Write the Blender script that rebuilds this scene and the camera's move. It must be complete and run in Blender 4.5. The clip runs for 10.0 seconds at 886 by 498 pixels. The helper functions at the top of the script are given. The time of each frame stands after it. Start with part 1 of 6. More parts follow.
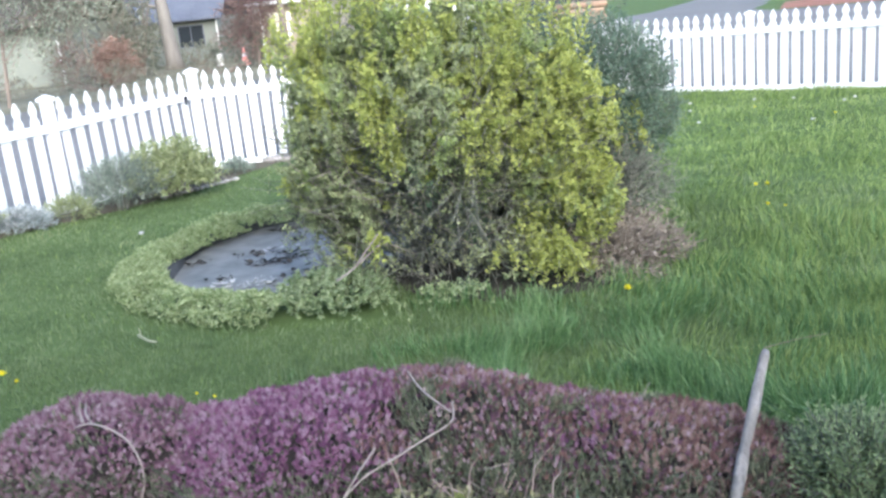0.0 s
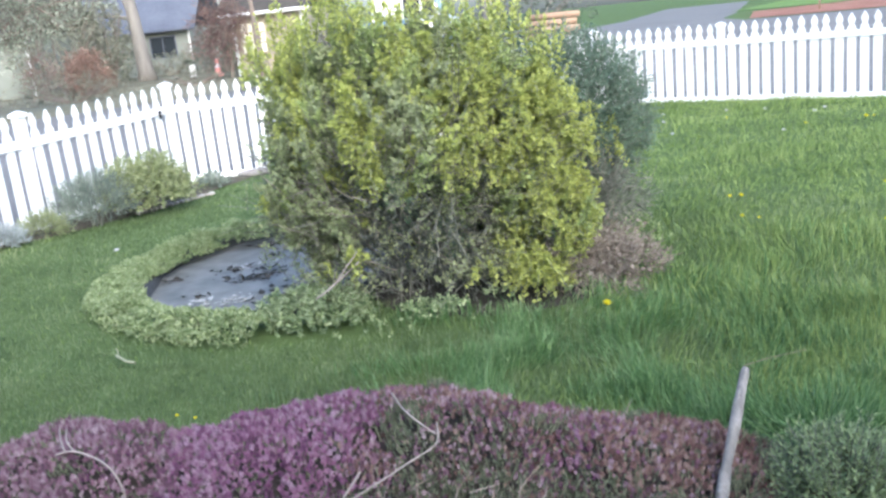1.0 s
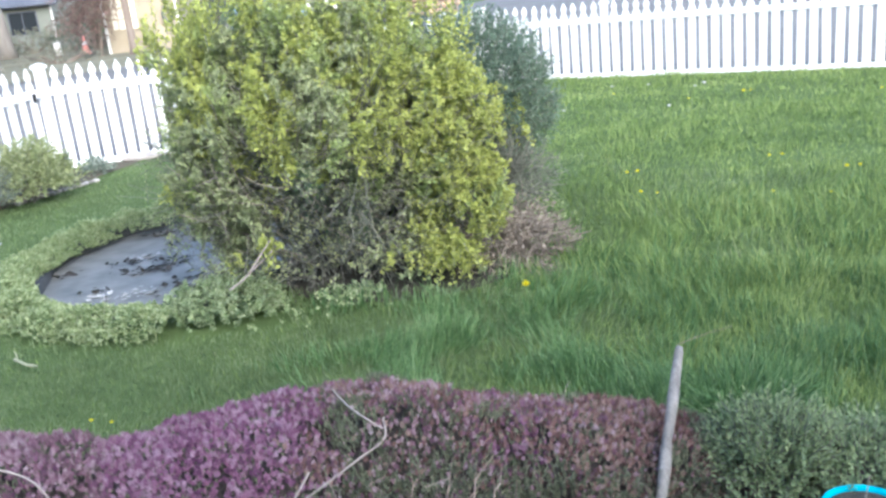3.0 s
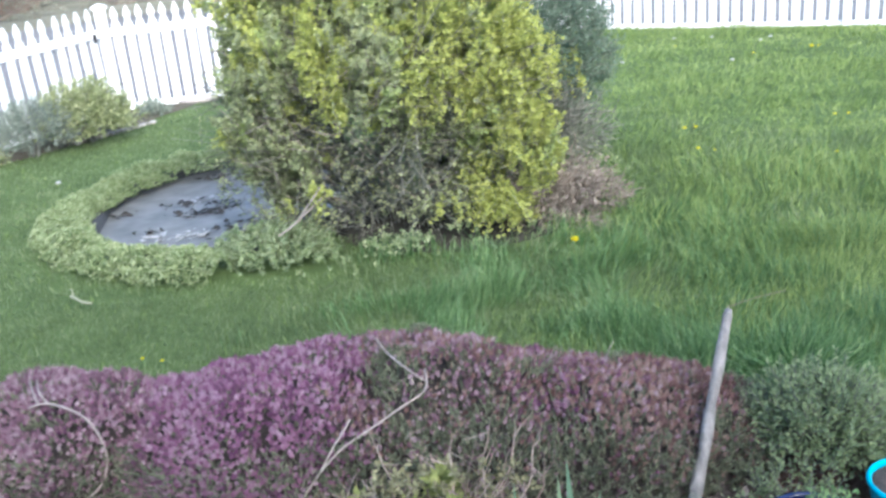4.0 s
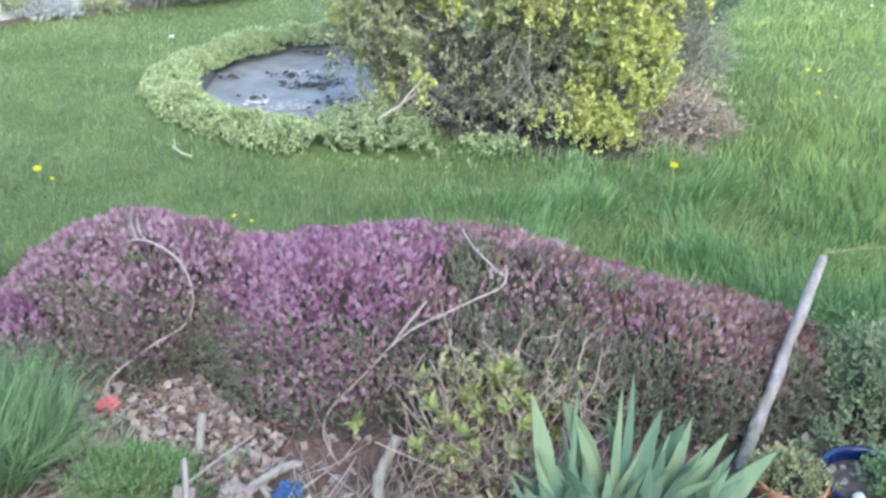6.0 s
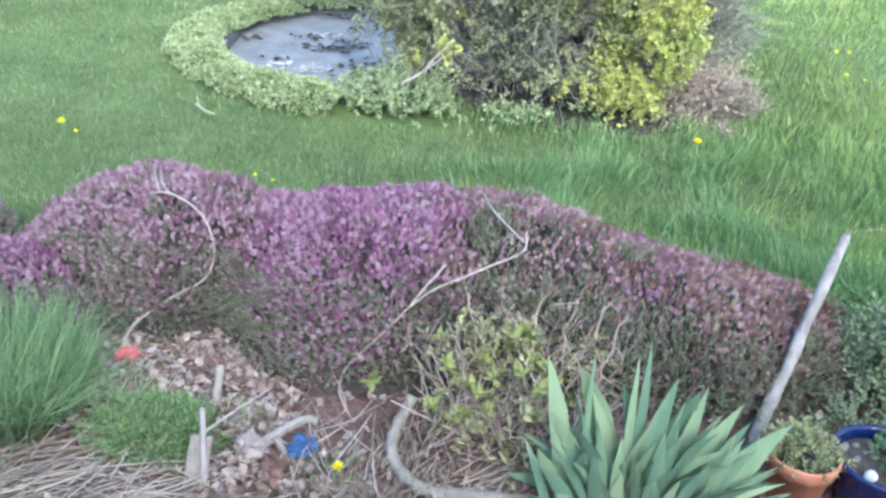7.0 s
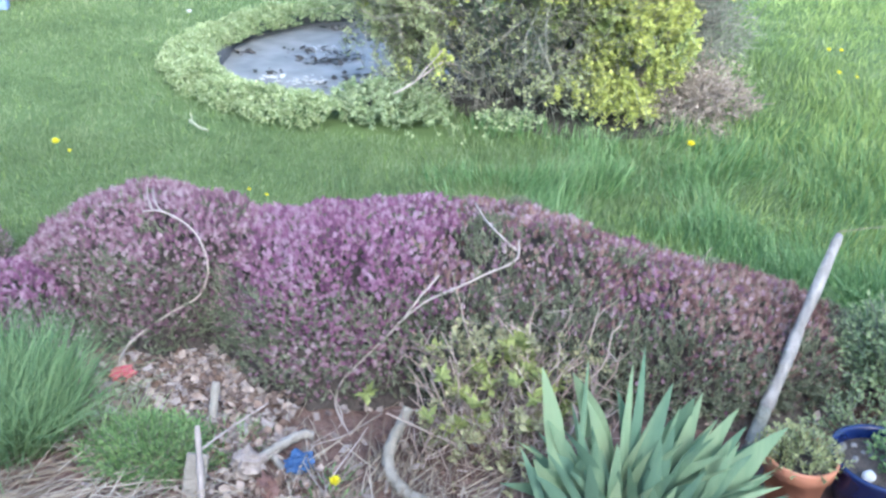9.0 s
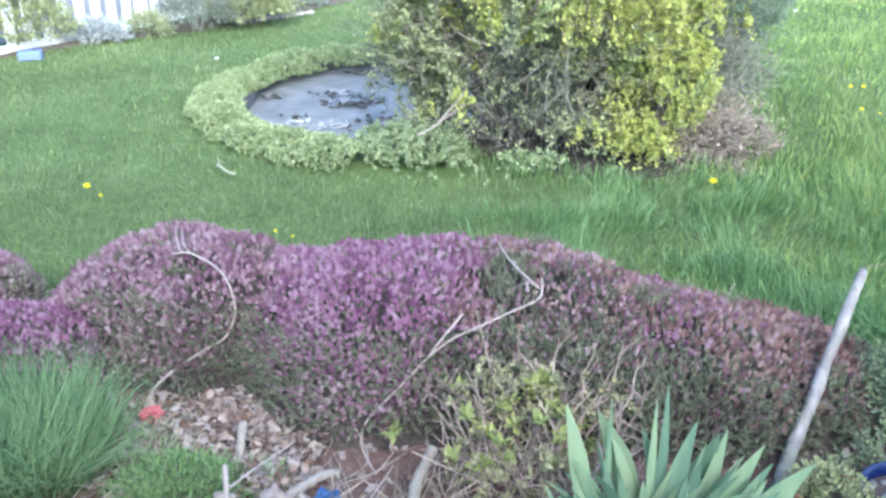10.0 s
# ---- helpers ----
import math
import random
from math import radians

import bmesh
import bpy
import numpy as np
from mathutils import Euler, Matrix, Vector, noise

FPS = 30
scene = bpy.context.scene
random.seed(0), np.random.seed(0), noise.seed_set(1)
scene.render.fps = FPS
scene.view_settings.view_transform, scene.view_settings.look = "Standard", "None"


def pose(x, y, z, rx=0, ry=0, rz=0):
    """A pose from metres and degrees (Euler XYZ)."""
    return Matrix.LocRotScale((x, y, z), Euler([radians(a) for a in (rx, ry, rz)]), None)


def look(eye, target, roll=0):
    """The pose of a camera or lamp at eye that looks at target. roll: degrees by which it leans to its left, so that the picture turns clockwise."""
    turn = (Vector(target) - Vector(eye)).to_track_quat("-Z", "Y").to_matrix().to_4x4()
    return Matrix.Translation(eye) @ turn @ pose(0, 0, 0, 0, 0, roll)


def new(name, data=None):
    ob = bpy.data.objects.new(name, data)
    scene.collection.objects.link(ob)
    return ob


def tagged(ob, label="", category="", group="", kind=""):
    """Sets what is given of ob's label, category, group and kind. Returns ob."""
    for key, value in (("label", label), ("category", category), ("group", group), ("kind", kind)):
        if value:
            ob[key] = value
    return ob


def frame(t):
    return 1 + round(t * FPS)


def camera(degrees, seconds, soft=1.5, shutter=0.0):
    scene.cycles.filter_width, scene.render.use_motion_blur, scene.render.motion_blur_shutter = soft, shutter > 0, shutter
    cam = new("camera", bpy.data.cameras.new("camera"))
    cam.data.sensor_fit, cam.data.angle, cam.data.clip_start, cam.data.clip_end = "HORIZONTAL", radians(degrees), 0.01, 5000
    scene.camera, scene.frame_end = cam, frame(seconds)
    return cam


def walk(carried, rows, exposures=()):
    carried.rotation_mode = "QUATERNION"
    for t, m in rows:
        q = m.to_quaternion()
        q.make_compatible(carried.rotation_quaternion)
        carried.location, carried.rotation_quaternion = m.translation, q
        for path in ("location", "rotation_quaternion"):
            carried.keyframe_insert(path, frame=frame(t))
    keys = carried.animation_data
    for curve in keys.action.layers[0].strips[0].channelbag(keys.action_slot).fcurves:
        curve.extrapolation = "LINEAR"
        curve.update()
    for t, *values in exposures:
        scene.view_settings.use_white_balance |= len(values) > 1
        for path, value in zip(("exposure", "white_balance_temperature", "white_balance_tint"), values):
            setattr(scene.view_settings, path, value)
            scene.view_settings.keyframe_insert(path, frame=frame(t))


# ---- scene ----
cam = camera(53.1, 10.0, soft=2.65, shutter=0.4)
PATH = [
    (0, (-0.072, 0.435, 1.411), (-0.166, 2.366, 0.902), -5.84),
    (0.5, (-0.072, 0.442, 1.437), (-0.133, 2.379, 0.94), -6.0),
    (1, (-0.088, 0.434, 1.45), (-0.125, 2.371, 0.955), -6.0),
    (1.5, (-0.154, 0.438, 1.454), (-0.113, 2.364, 0.916), -6.8),
    (2, (-0.183, 0.438, 1.481), (-0.007, 2.35, 0.923), -6.4),
    (2.2, (-0.174, 0.42, 1.497), (0.044, 2.326, 0.929), -6.1),
    (3.3, (-0.245, 0.507, 1.497), (-0.039, 2.412, 0.922), -5.6),
    (3.4, (-0.245, 0.513, 1.493), (-0.054, 2.412, 0.889), -5.55),
    (3.5, (-0.245, 0.517, 1.489), (-0.067, 2.411, 0.872), -5.5),
    (4, (-0.215, 0.502, 1.497), (-0.129, 2.385, 0.829), -5.2),
    (4.5, (-0.243, 0.502, 1.484), (-0.278, 2.38, 0.796), -4.6),
    (5, (-0.247, 0.481, 1.488), (-0.364, 2.345, 0.772), -2.7),
    (5.5, (-0.242, 0.476, 1.491), (-0.369, 2.323, 0.733), -0.6),
    (6, (-0.245, 0.478, 1.467), (-0.347, 2.283, 0.613), 1.5),
    (6.2, (-0.249, 0.472, 1.457), (-0.367, 2.264, 0.578), 1.7),
    (7.3, (-0.263, 0.463, 1.444), (-0.39, 2.235, 0.525), 3.6),
    (7.5, (-0.253, 0.479, 1.443), (-0.38, 2.247, 0.517), 3.2),
    (8, (-0.247, 0.481, 1.442), (-0.358, 2.249, 0.514), 3.2),
    (8.5, (-0.24, 0.479, 1.448), (-0.354, 2.255, 0.536), 2.4),
    (9, (-0.237, 0.469, 1.455), (-0.372, 2.252, 0.558), 1.7),
    (9.5, (-0.253, 0.457, 1.459), (-0.423, 2.251, 0.59), 1.1),
    (10, (-0.232, 0.443, 1.462), (-0.427, 2.259, 0.648), 0.4),
]
walk(cam, [(t, look(eye, target, roll)) for t, eye, target, roll in PATH],
     exposures=[(0.0, 1.78, 5600, 8), (1.0, 1.78, 5600, 8), (2.0, 1.88, 5600, 8), (3.5, 1.92, 5600, 7), (4.0, 1.99, 5600, 8), (5.0, 2.1, 5580, 7), (5.5, 2.15, 5580, 7), (6.0, 2.32, 5560, 7), (7.5, 2.48, 5360, 7), (10.0, 2.52, 5340, 7)])

# ---- world and light: bright hazy evening, soft shadows ----
world = bpy.data.worlds.new("world")
scene.world = world
world.use_nodes = True
wn = world.node_tree
sky = wn.nodes.new("ShaderNodeTexSky")
sky.sky_type, sky.sun_disc = "NISHITA", False
sky.sun_elevation, sky.sun_rotation = radians(32), radians(161)
sky.air_density, sky.dust_density, sky.ozone_density = 1.0, 3.5, 1.0
wn.links.new(sky.outputs[0], wn.nodes["Background"].inputs[0])
wn.nodes["Background"].inputs[1].default_value = 0.15
sun = new("sun", bpy.data.lights.new("sun", "SUN"))
sun.data.energy, sun.data.angle, sun.data.color = 0.7, radians(45), (1.0, 0.96, 0.90)
sun.matrix_world = look((7, -20, 13.2), (0, 0, 0))

rng = np.random.default_rng(7)


# ---- materials ----
def material(name, colors, scale=6.0, rough=0.8, bump=0.0, bump_scale=60.0, island=0.0, object_random=0.0,
             translucent=0.0, metallic=0.0, coarse=0.6, specular=0.12, detail=6.0, stretch=(1, 1, 1)):
    """Colours mixed by two scales of noise; island / object_random add lightness and hue change piece by piece."""
    m = bpy.data.materials.new(name)
    m.use_nodes = True
    n, l = m.node_tree.nodes, m.node_tree.links
    shade = n["Principled BSDF"]
    co = n.new("ShaderNodeTexCoord")
    mp = n.new("ShaderNodeMapping")
    mp.inputs["Scale"].default_value = stretch
    l.new(co.outputs["Object"], mp.inputs["Vector"])
    fine, big = n.new("ShaderNodeTexNoise"), n.new("ShaderNodeTexNoise")
    fine.inputs["Scale"].default_value, fine.inputs["Detail"].default_value = scale, detail
    big.inputs["Scale"].default_value, big.inputs["Detail"].default_value = scale * 0.13, 3
    l.new(mp.outputs[0], fine.inputs["Vector"])
    l.new(mp.outputs[0], big.inputs["Vector"])
    mix = n.new("ShaderNodeMix")
    mix.data_type, mix.inputs[0].default_value = "FLOAT", coarse
    l.new(fine.outputs[0], mix.inputs[2])
    l.new(big.outputs[0], mix.inputs[3])
    value = mix.outputs[0]
    if island or object_random:
        if island:
            src = n.new("ShaderNodeNewGeometry").outputs["Random Per Island"]
        else:
            src = n.new("ShaderNodeObjectInfo").outputs["Random"]
        shift = n.new("ShaderNodeMapRange")
        amount = island or object_random
        shift.inputs["To Min"].default_value, shift.inputs["To Max"].default_value = -0.5 * amount, 0.5 * amount
        l.new(src, shift.inputs["Value"])
        add = n.new("ShaderNodeMath")
        l.new(value, add.inputs[0])
        l.new(shift.outputs[0], add.inputs[1])
        value = add.outputs[0]
    ramp = n.new("ShaderNodeValToRGB")
    el = ramp.color_ramp.elements
    while len(el) < len(colors):
        el.new(0.5)
    for k, c in enumerate(colors):
        el[k].position = 0.28 + 0.44 * k / max(1, len(colors) - 1)
        el[k].color = (*c, 1)
    l.new(value, ramp.inputs[0])
    l.new(ramp.outputs[0], shade.inputs["Base Color"])
    shade.inputs["Roughness"].default_value = rough
    shade.inputs["Metallic"].default_value = metallic
    shade.inputs["Specular IOR Level"].default_value = specular
    if bump:
        tex = n.new("ShaderNodeTexNoise")
        tex.inputs["Scale"].default_value, tex.inputs["Detail"].default_value = bump_scale, 5
        l.new(mp.outputs[0], tex.inputs["Vector"])
        b = n.new("ShaderNodeBump")
        b.inputs["Strength"].default_value, b.inputs["Distance"].default_value = bump, 0.02
        l.new(tex.outputs[0], b.inputs["Height"])
        l.new(b.outputs[0], shade.inputs["Normal"])
    if translucent:
        tr = n.new("ShaderNodeBsdfTranslucent")
        l.new(ramp.outputs[0], tr.inputs[0])
        ms = n.new("ShaderNodeMixShader")
        ms.inputs[0].default_value = translucent
        l.new(shade.outputs[0], ms.inputs[1])
        l.new(tr.outputs[0], ms.inputs[2])
        l.new(ms.outputs[0], n["Material Output"].inputs[0])
    return m


M = {}
M["soil_lawn"] = material("lawn_soil", [(0.058, 0.088, 0.03), (0.083, 0.122, 0.041), (0.108, 0.155, 0.055)], 9, 0.95, 0.6, 40)
M["grass"] = material("grass_blades", [(0.088, 0.13, 0.06), (0.132, 0.182, 0.085), (0.185, 0.236, 0.115), (0.25, 0.295, 0.155)], 9, 0.6, island=0.22, translucent=0.35, coarse=0.62)
M["lush_grass"] = material("lush_grass_blades", [(0.115, 0.172, 0.055), (0.168, 0.238, 0.076), (0.228, 0.30, 0.10), (0.292, 0.357, 0.142)], 9, 0.6, island=0.22, translucent=0.28, coarse=0.62)
M["long_grass"] = material("long_grass_blades", [(0.058, 0.122, 0.045), (0.10, 0.187, 0.066), (0.148, 0.25, 0.093), (0.225, 0.325, 0.15)], 3, 0.42, island=0.4, translucent=0.35, coarse=0.5, specular=0.3)
M["mulch_soil"] = material("mulch_soil", [(0.09, 0.056, 0.045), (0.15, 0.096, 0.078), (0.225, 0.158, 0.132)], 25, 0.95, 0.9, 70)
M["bed_soil"] = material("weedy_bed_soil", [(0.07, 0.062, 0.048), (0.115, 0.105, 0.078), (0.17, 0.155, 0.115)], 18, 0.95, 0.8, 60)
M["shade_soil"] = material("shade_toned_soil", [(0.03, 0.03, 0.025), (0.055, 0.052, 0.042), (0.09, 0.085, 0.065)], 30, 0.95, 0.9, 60)
M["chips"] = material("wood_chips", [(0.11, 0.078, 0.066), (0.172, 0.136, 0.12), (0.235, 0.195, 0.175), (0.305, 0.265, 0.242)], 14, 0.9, 0.4, 120, island=0.6, coarse=0.2)
M["chip_piece"] = material("loose_wood_chip", [(0.12, 0.086, 0.07), (0.182, 0.143, 0.124), (0.24, 0.198, 0.176), (0.31, 0.268, 0.244)], 30, 0.9, 0.4, 120, object_random=0.7, coarse=0.2)
M["leaf_litter"] = material("dry_leaf_litter", [(0.12, 0.08, 0.06), (0.20, 0.145, 0.115), (0.265, 0.205, 0.168), (0.32, 0.262, 0.222)], 14, 0.9, island=0.6, coarse=0.2)
M["straw"] = material("dry_straw", [(0.165, 0.13, 0.095), (0.255, 0.212, 0.163), (0.355, 0.31, 0.25)], 8, 0.8, island=0.5)
M["vinyl"] = material("white_paint", [(0.62, 0.63, 0.64), (0.69, 0.695, 0.70), (0.73, 0.73, 0.735)], 3, 0.45, 0.05, 30, coarse=0.5)
M["metal_black"] = material("black_metal", [(0.02, 0.02, 0.022), (0.04, 0.04, 0.04)], 20, 0.5, metallic=0.6)
M["bark"] = material("shrub_bark", [(0.10, 0.102, 0.086), (0.165, 0.168, 0.142), (0.25, 0.25, 0.212)], 30, 0.9, 0.6, 90, island=0.3)
M["dead_twig"] = material("dead_twigs", [(0.20, 0.15, 0.13), (0.30, 0.235, 0.20), (0.40, 0.325, 0.28)], 12, 0.9, island=0.5)
M["dead_brush"] = material("dead_brushwood", [(0.18, 0.15, 0.13), (0.26, 0.224, 0.185), (0.345, 0.303, 0.252)], 12, 0.9, island=0.5)
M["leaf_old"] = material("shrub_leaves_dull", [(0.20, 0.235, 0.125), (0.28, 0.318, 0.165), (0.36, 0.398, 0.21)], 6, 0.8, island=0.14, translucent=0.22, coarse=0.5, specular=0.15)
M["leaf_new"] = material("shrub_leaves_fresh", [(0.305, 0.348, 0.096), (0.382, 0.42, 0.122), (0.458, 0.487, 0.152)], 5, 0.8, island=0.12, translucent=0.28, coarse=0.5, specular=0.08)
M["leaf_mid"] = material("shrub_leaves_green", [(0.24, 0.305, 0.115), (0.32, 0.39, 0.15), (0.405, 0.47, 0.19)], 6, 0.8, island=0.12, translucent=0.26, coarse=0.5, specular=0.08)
M["leaf_dark"] = material("evergreen_leaves", [(0.095, 0.145, 0.105), (0.15, 0.21, 0.152), (0.215, 0.28, 0.20)], 6, 0.7, island=0.3, translucent=0.25, specular=0.15)
M["leaf_ivy"] = material("variegated_leaves", [(0.17, 0.225, 0.10), (0.235, 0.295, 0.14), (0.30, 0.36, 0.185), (0.37, 0.42, 0.24)], 10, 0.5, island=0.6, translucent=0.2, coarse=0.3)
M["leaf_shaded"] = material("shaded_groundcover_leaves", [(0.16, 0.215, 0.115), (0.22, 0.28, 0.15), (0.28, 0.34, 0.19), (0.34, 0.395, 0.235)], 10, 0.55, island=0.5, translucent=0.25, coarse=0.3)
M["liner"] = material("pond_liner", [(0.045, 0.048, 0.05), (0.075, 0.079, 0.082)], 12, 0.85, 0.3, 20, specular=0.1)
M["litter"] = material("wet_leaf_litter", [(0.035, 0.032, 0.028), (0.075, 0.068, 0.058)], 20, 0.6, island=0.5)
M["scum"] = material("pale_petals", [(0.33, 0.335, 0.33), (0.48, 0.48, 0.47)], 20, 0.6)
M["terracotta"] = material("terracotta", [(0.33, 0.14, 0.085), (0.42, 0.19, 0.115), (0.50, 0.25, 0.16)], 14, 0.8, 0.15, 80)
M["blue_glaze"] = material("blue_glaze", [(0.004, 0.008, 0.045), (0.007, 0.015, 0.07), (0.01, 0.022, 0.10)], 8, 0.15, specular=0.6)
M["cyan"] = material("turquoise_plastic", [(0.02, 0.40, 0.52), (0.03, 0.50, 0.62)], 6, 0.35)
M["iris"] = material("iris_leaves", [(0.175, 0.285, 0.19), (0.225, 0.34, 0.215), (0.285, 0.40, 0.245), (0.355, 0.46, 0.28)], 7, 0.55, 0.15, 60, object_random=0.6, translucent=0.42, stretch=(5, 5, 0.5), coarse=0.3)
M["chive"] = material("chive_leaves", [(0.115, 0.185, 0.082), (0.178, 0.268, 0.122), (0.245, 0.345, 0.165)], 5, 0.5, island=0.5, translucent=0.2)
M["moss_green"] = material("cushion_leaves", [(0.10, 0.175, 0.068), (0.16, 0.255, 0.098), (0.23, 0.335, 0.135)], 8, 0.55, island=0.5, translucent=0.2)
M["azalea_leaf"] = material("azalea_leaves", [(0.20, 0.228, 0.078), (0.28, 0.312, 0.108), (0.365, 0.395, 0.145)], 7, 0.55, island=0.55, translucent=0.3)
M["pot_leaf"] = material("potted_succulent_leaves", [(0.175, 0.19, 0.09), (0.26, 0.28, 0.13), (0.345, 0.365, 0.18)], 9, 0.6, island=0.6, translucent=0.2)
M["azalea_dull"] = material("azalea_leaves_dull", [(0.175, 0.165, 0.09), (0.25, 0.24, 0.13), (0.335, 0.32, 0.18)], 7, 0.65, island=0.6, translucent=0.2)
M["grey_leaf"] = material("grey_green_leaves", [(0.175, 0.226, 0.118), (0.248, 0.312, 0.16), (0.328, 0.395, 0.214)], 8, 0.75, island=0.25, translucent=0.3)
M["lavender"] = material("lavender_leaves", [(0.13, 0.165, 0.135), (0.20, 0.245, 0.20), (0.29, 0.335, 0.275)], 8, 0.75, island=0.5, translucent=0.1)
M["silver"] = material("silver_leaves", [(0.27, 0.31, 0.31), (0.40, 0.44, 0.44), (0.52, 0.55, 0.55)], 10, 0.8, island=0.5)
M["gold_leaf"] = material("golden_leaves", [(0.21, 0.25, 0.115), (0.30, 0.335, 0.165), (0.39, 0.42, 0.225)], 7, 0.6, island=0.55, translucent=0.25)
M["heath_needle"] = material("heather_needles", [(0.10, 0.112, 0.074), (0.158, 0.174, 0.114), (0.23, 0.246, 0.162)], 5, 0.8, island=0.5)
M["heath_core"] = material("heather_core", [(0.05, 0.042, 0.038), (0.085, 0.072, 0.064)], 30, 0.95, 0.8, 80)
M["stake_wood"] = material("weathered_wood", [(0.11, 0.102, 0.095), (0.20, 0.188, 0.175), (0.31, 0.295, 0.28)], 30, 0.85, 0.5, 60, stretch=(1, 1, 0.15), coarse=0.3)
M["grey_branch"] = material("weathered_grey_branch", [(0.16, 0.145, 0.115), (0.245, 0.22, 0.185), (0.34, 0.31, 0.265)], 22, 0.9, 0.6, 70)
M["fallen_bark"] = material("fallen_branch_bark", [(0.14, 0.125, 0.10), (0.205, 0.185, 0.15), (0.28, 0.255, 0.21)], 22, 0.9, 0.6, 70)
M["pale_twig"] = material("pale_twig", [(0.215, 0.18, 0.16), (0.305, 0.26, 0.235), (0.395, 0.35, 0.32)], 25, 0.85, 0.3, 90)
M["pale_stick"] = material("peeled_pale_stick", [(0.22, 0.23, 0.15), (0.30, 0.31, 0.21)], 30, 0.8, 0.3, 80)
M["yellow"] = material("yellow_petals", [(0.74, 0.64, 0.02), (0.84, 0.77, 0.05)], 60, 0.6, translucent=0.2)
M["bark_scrap"] = material("red_brown_bark", [(0.10, 0.055, 0.042), (0.17, 0.095, 0.075), (0.25, 0.15, 0.125)], 40, 0.9, 0.6, 60)
M["pale_husk"] = material("pale_dry_husk", [(0.17, 0.138, 0.118), (0.27, 0.225, 0.195), (0.37, 0.32, 0.285)], 45, 0.9, 0.7, 60)
M["red"] = material("red_plastic", [(0.36, 0.075, 0.085), (0.46, 0.13, 0.14)], 20, 0.4)
M["blue_bit"] = material("blue_plastic", [(0.03, 0.065, 0.15), (0.055, 0.105, 0.21)], 30, 0.4)
M["tray_blue"] = material("faded_blue_plastic", [(0.12, 0.17, 0.30), (0.17, 0.23, 0.38)], 20, 0.5)
M["grey_pebble"] = material("grey_pebble", [(0.13, 0.125, 0.12), (0.22, 0.215, 0.205)], 25, 0.85, 0.3, 50, object_random=0.5)
M["potting"] = material("potting_soil", [(0.05, 0.042, 0.036), (0.105, 0.09, 0.078)], 40, 0.95, 0.8, 90)
M["stone"] = material("pale_stone", [(0.24, 0.215, 0.20), (0.34, 0.315, 0.295), (0.45, 0.425, 0.40)], 15, 0.85, 0.4, 50, object_random=0.3)
M["asphalt"] = material("asphalt", [(0.14, 0.136, 0.13), (0.165, 0.161, 0.155), (0.19, 0.186, 0.18)], 2, 0.9, 0.2, 60)
M["verge"] = material("far_grass", [(0.07, 0.13, 0.035), (0.12, 0.19, 0.05), (0.17, 0.24, 0.075)], 0.6, 0.95)
M["house_wall"] = material("house_wall_paint", [(0.62, 0.61, 0.58), (0.70, 0.69, 0.66)], 3, 0.85, 0.1, 40)
M["bark_mulch"] = material("red_bark_mulch", [(0.17, 0.075, 0.05), (0.26, 0.13, 0.09), (0.34, 0.19, 0.14)], 4, 0.95, 0.4, 20)


# ---- mesh tools ----
def raw(name, v, t, smooth=False):
    v, t = np.asarray(v, np.float32).reshape(-1, 3), np.asarray(t, np.int32).reshape(-1, 3)
    me = bpy.data.meshes.new(name)
    me.vertices.add(len(v))
    me.vertices.foreach_set("co", v.ravel())
    me.loops.add(t.size)
    me.loops.foreach_set("vertex_index", t.ravel())
    me.polygons.add(len(t))
    me.polygons.foreach_set("loop_start", np.arange(0, t.size, 3, dtype=np.int32))
    me.polygons.foreach_set("loop_total", np.full(len(t), 3, np.int32))
    me.polygons.foreach_set("use_smooth", np.full(len(t), smooth, bool))
    me.update(calc_edges=True)
    return me


class Soup:
    """Triangles gathered from many pieces into one mesh."""

    def __init__(self):
        self.v, self.t, self.n = [], [], 0

    def add(self, v, t):
        v, t = np.asarray(v, float).reshape(-1, 3), np.asarray(t, int).reshape(-1, 3)
        self.v.append(v)
        self.t.append(t + self.n)
        self.n += len(v)
        return self

    def mesh(self, name, smooth=False):
        return raw(name, np.concatenate(self.v), np.concatenate(self.t), smooth)


def unit(a):
    a = np.asarray(a, float)
    return a / np.maximum(np.linalg.norm(a, axis=-1, keepdims=True), 1e-9)


def frames(d, spin):
    """Turns whose z lies along each direction, spun about it."""
    d = unit(d)
    a = np.where(np.abs(d[:, 2:3]) > 0.95, [[1.0, 0, 0]], [[0, 0, 1.0]])
    x = unit(np.cross(a, d))
    y = np.cross(d, x)
    c, s = np.cos(spin)[:, None], np.sin(spin)[:, None]
    return np.stack([c * x + s * y, c * y - s * x, d], -1)


def scatter(soup, v0, t0, where, turn, size):
    """Copies of one small piece at many places; size is (K,) or (K, 3)."""
    v0, t0 = np.asarray(v0, float), np.asarray(t0, int)
    size = np.asarray(size, float)
    size = np.repeat(size[:, None], 3, 1) if size.ndim == 1 else size
    v = np.einsum("kij,knj->kni", turn, v0[None] * size[:, None]) + where[:, None]
    t = t0[None] + (len(v0) * np.arange(len(where)))[:, None, None]
    return soup.add(v, t)


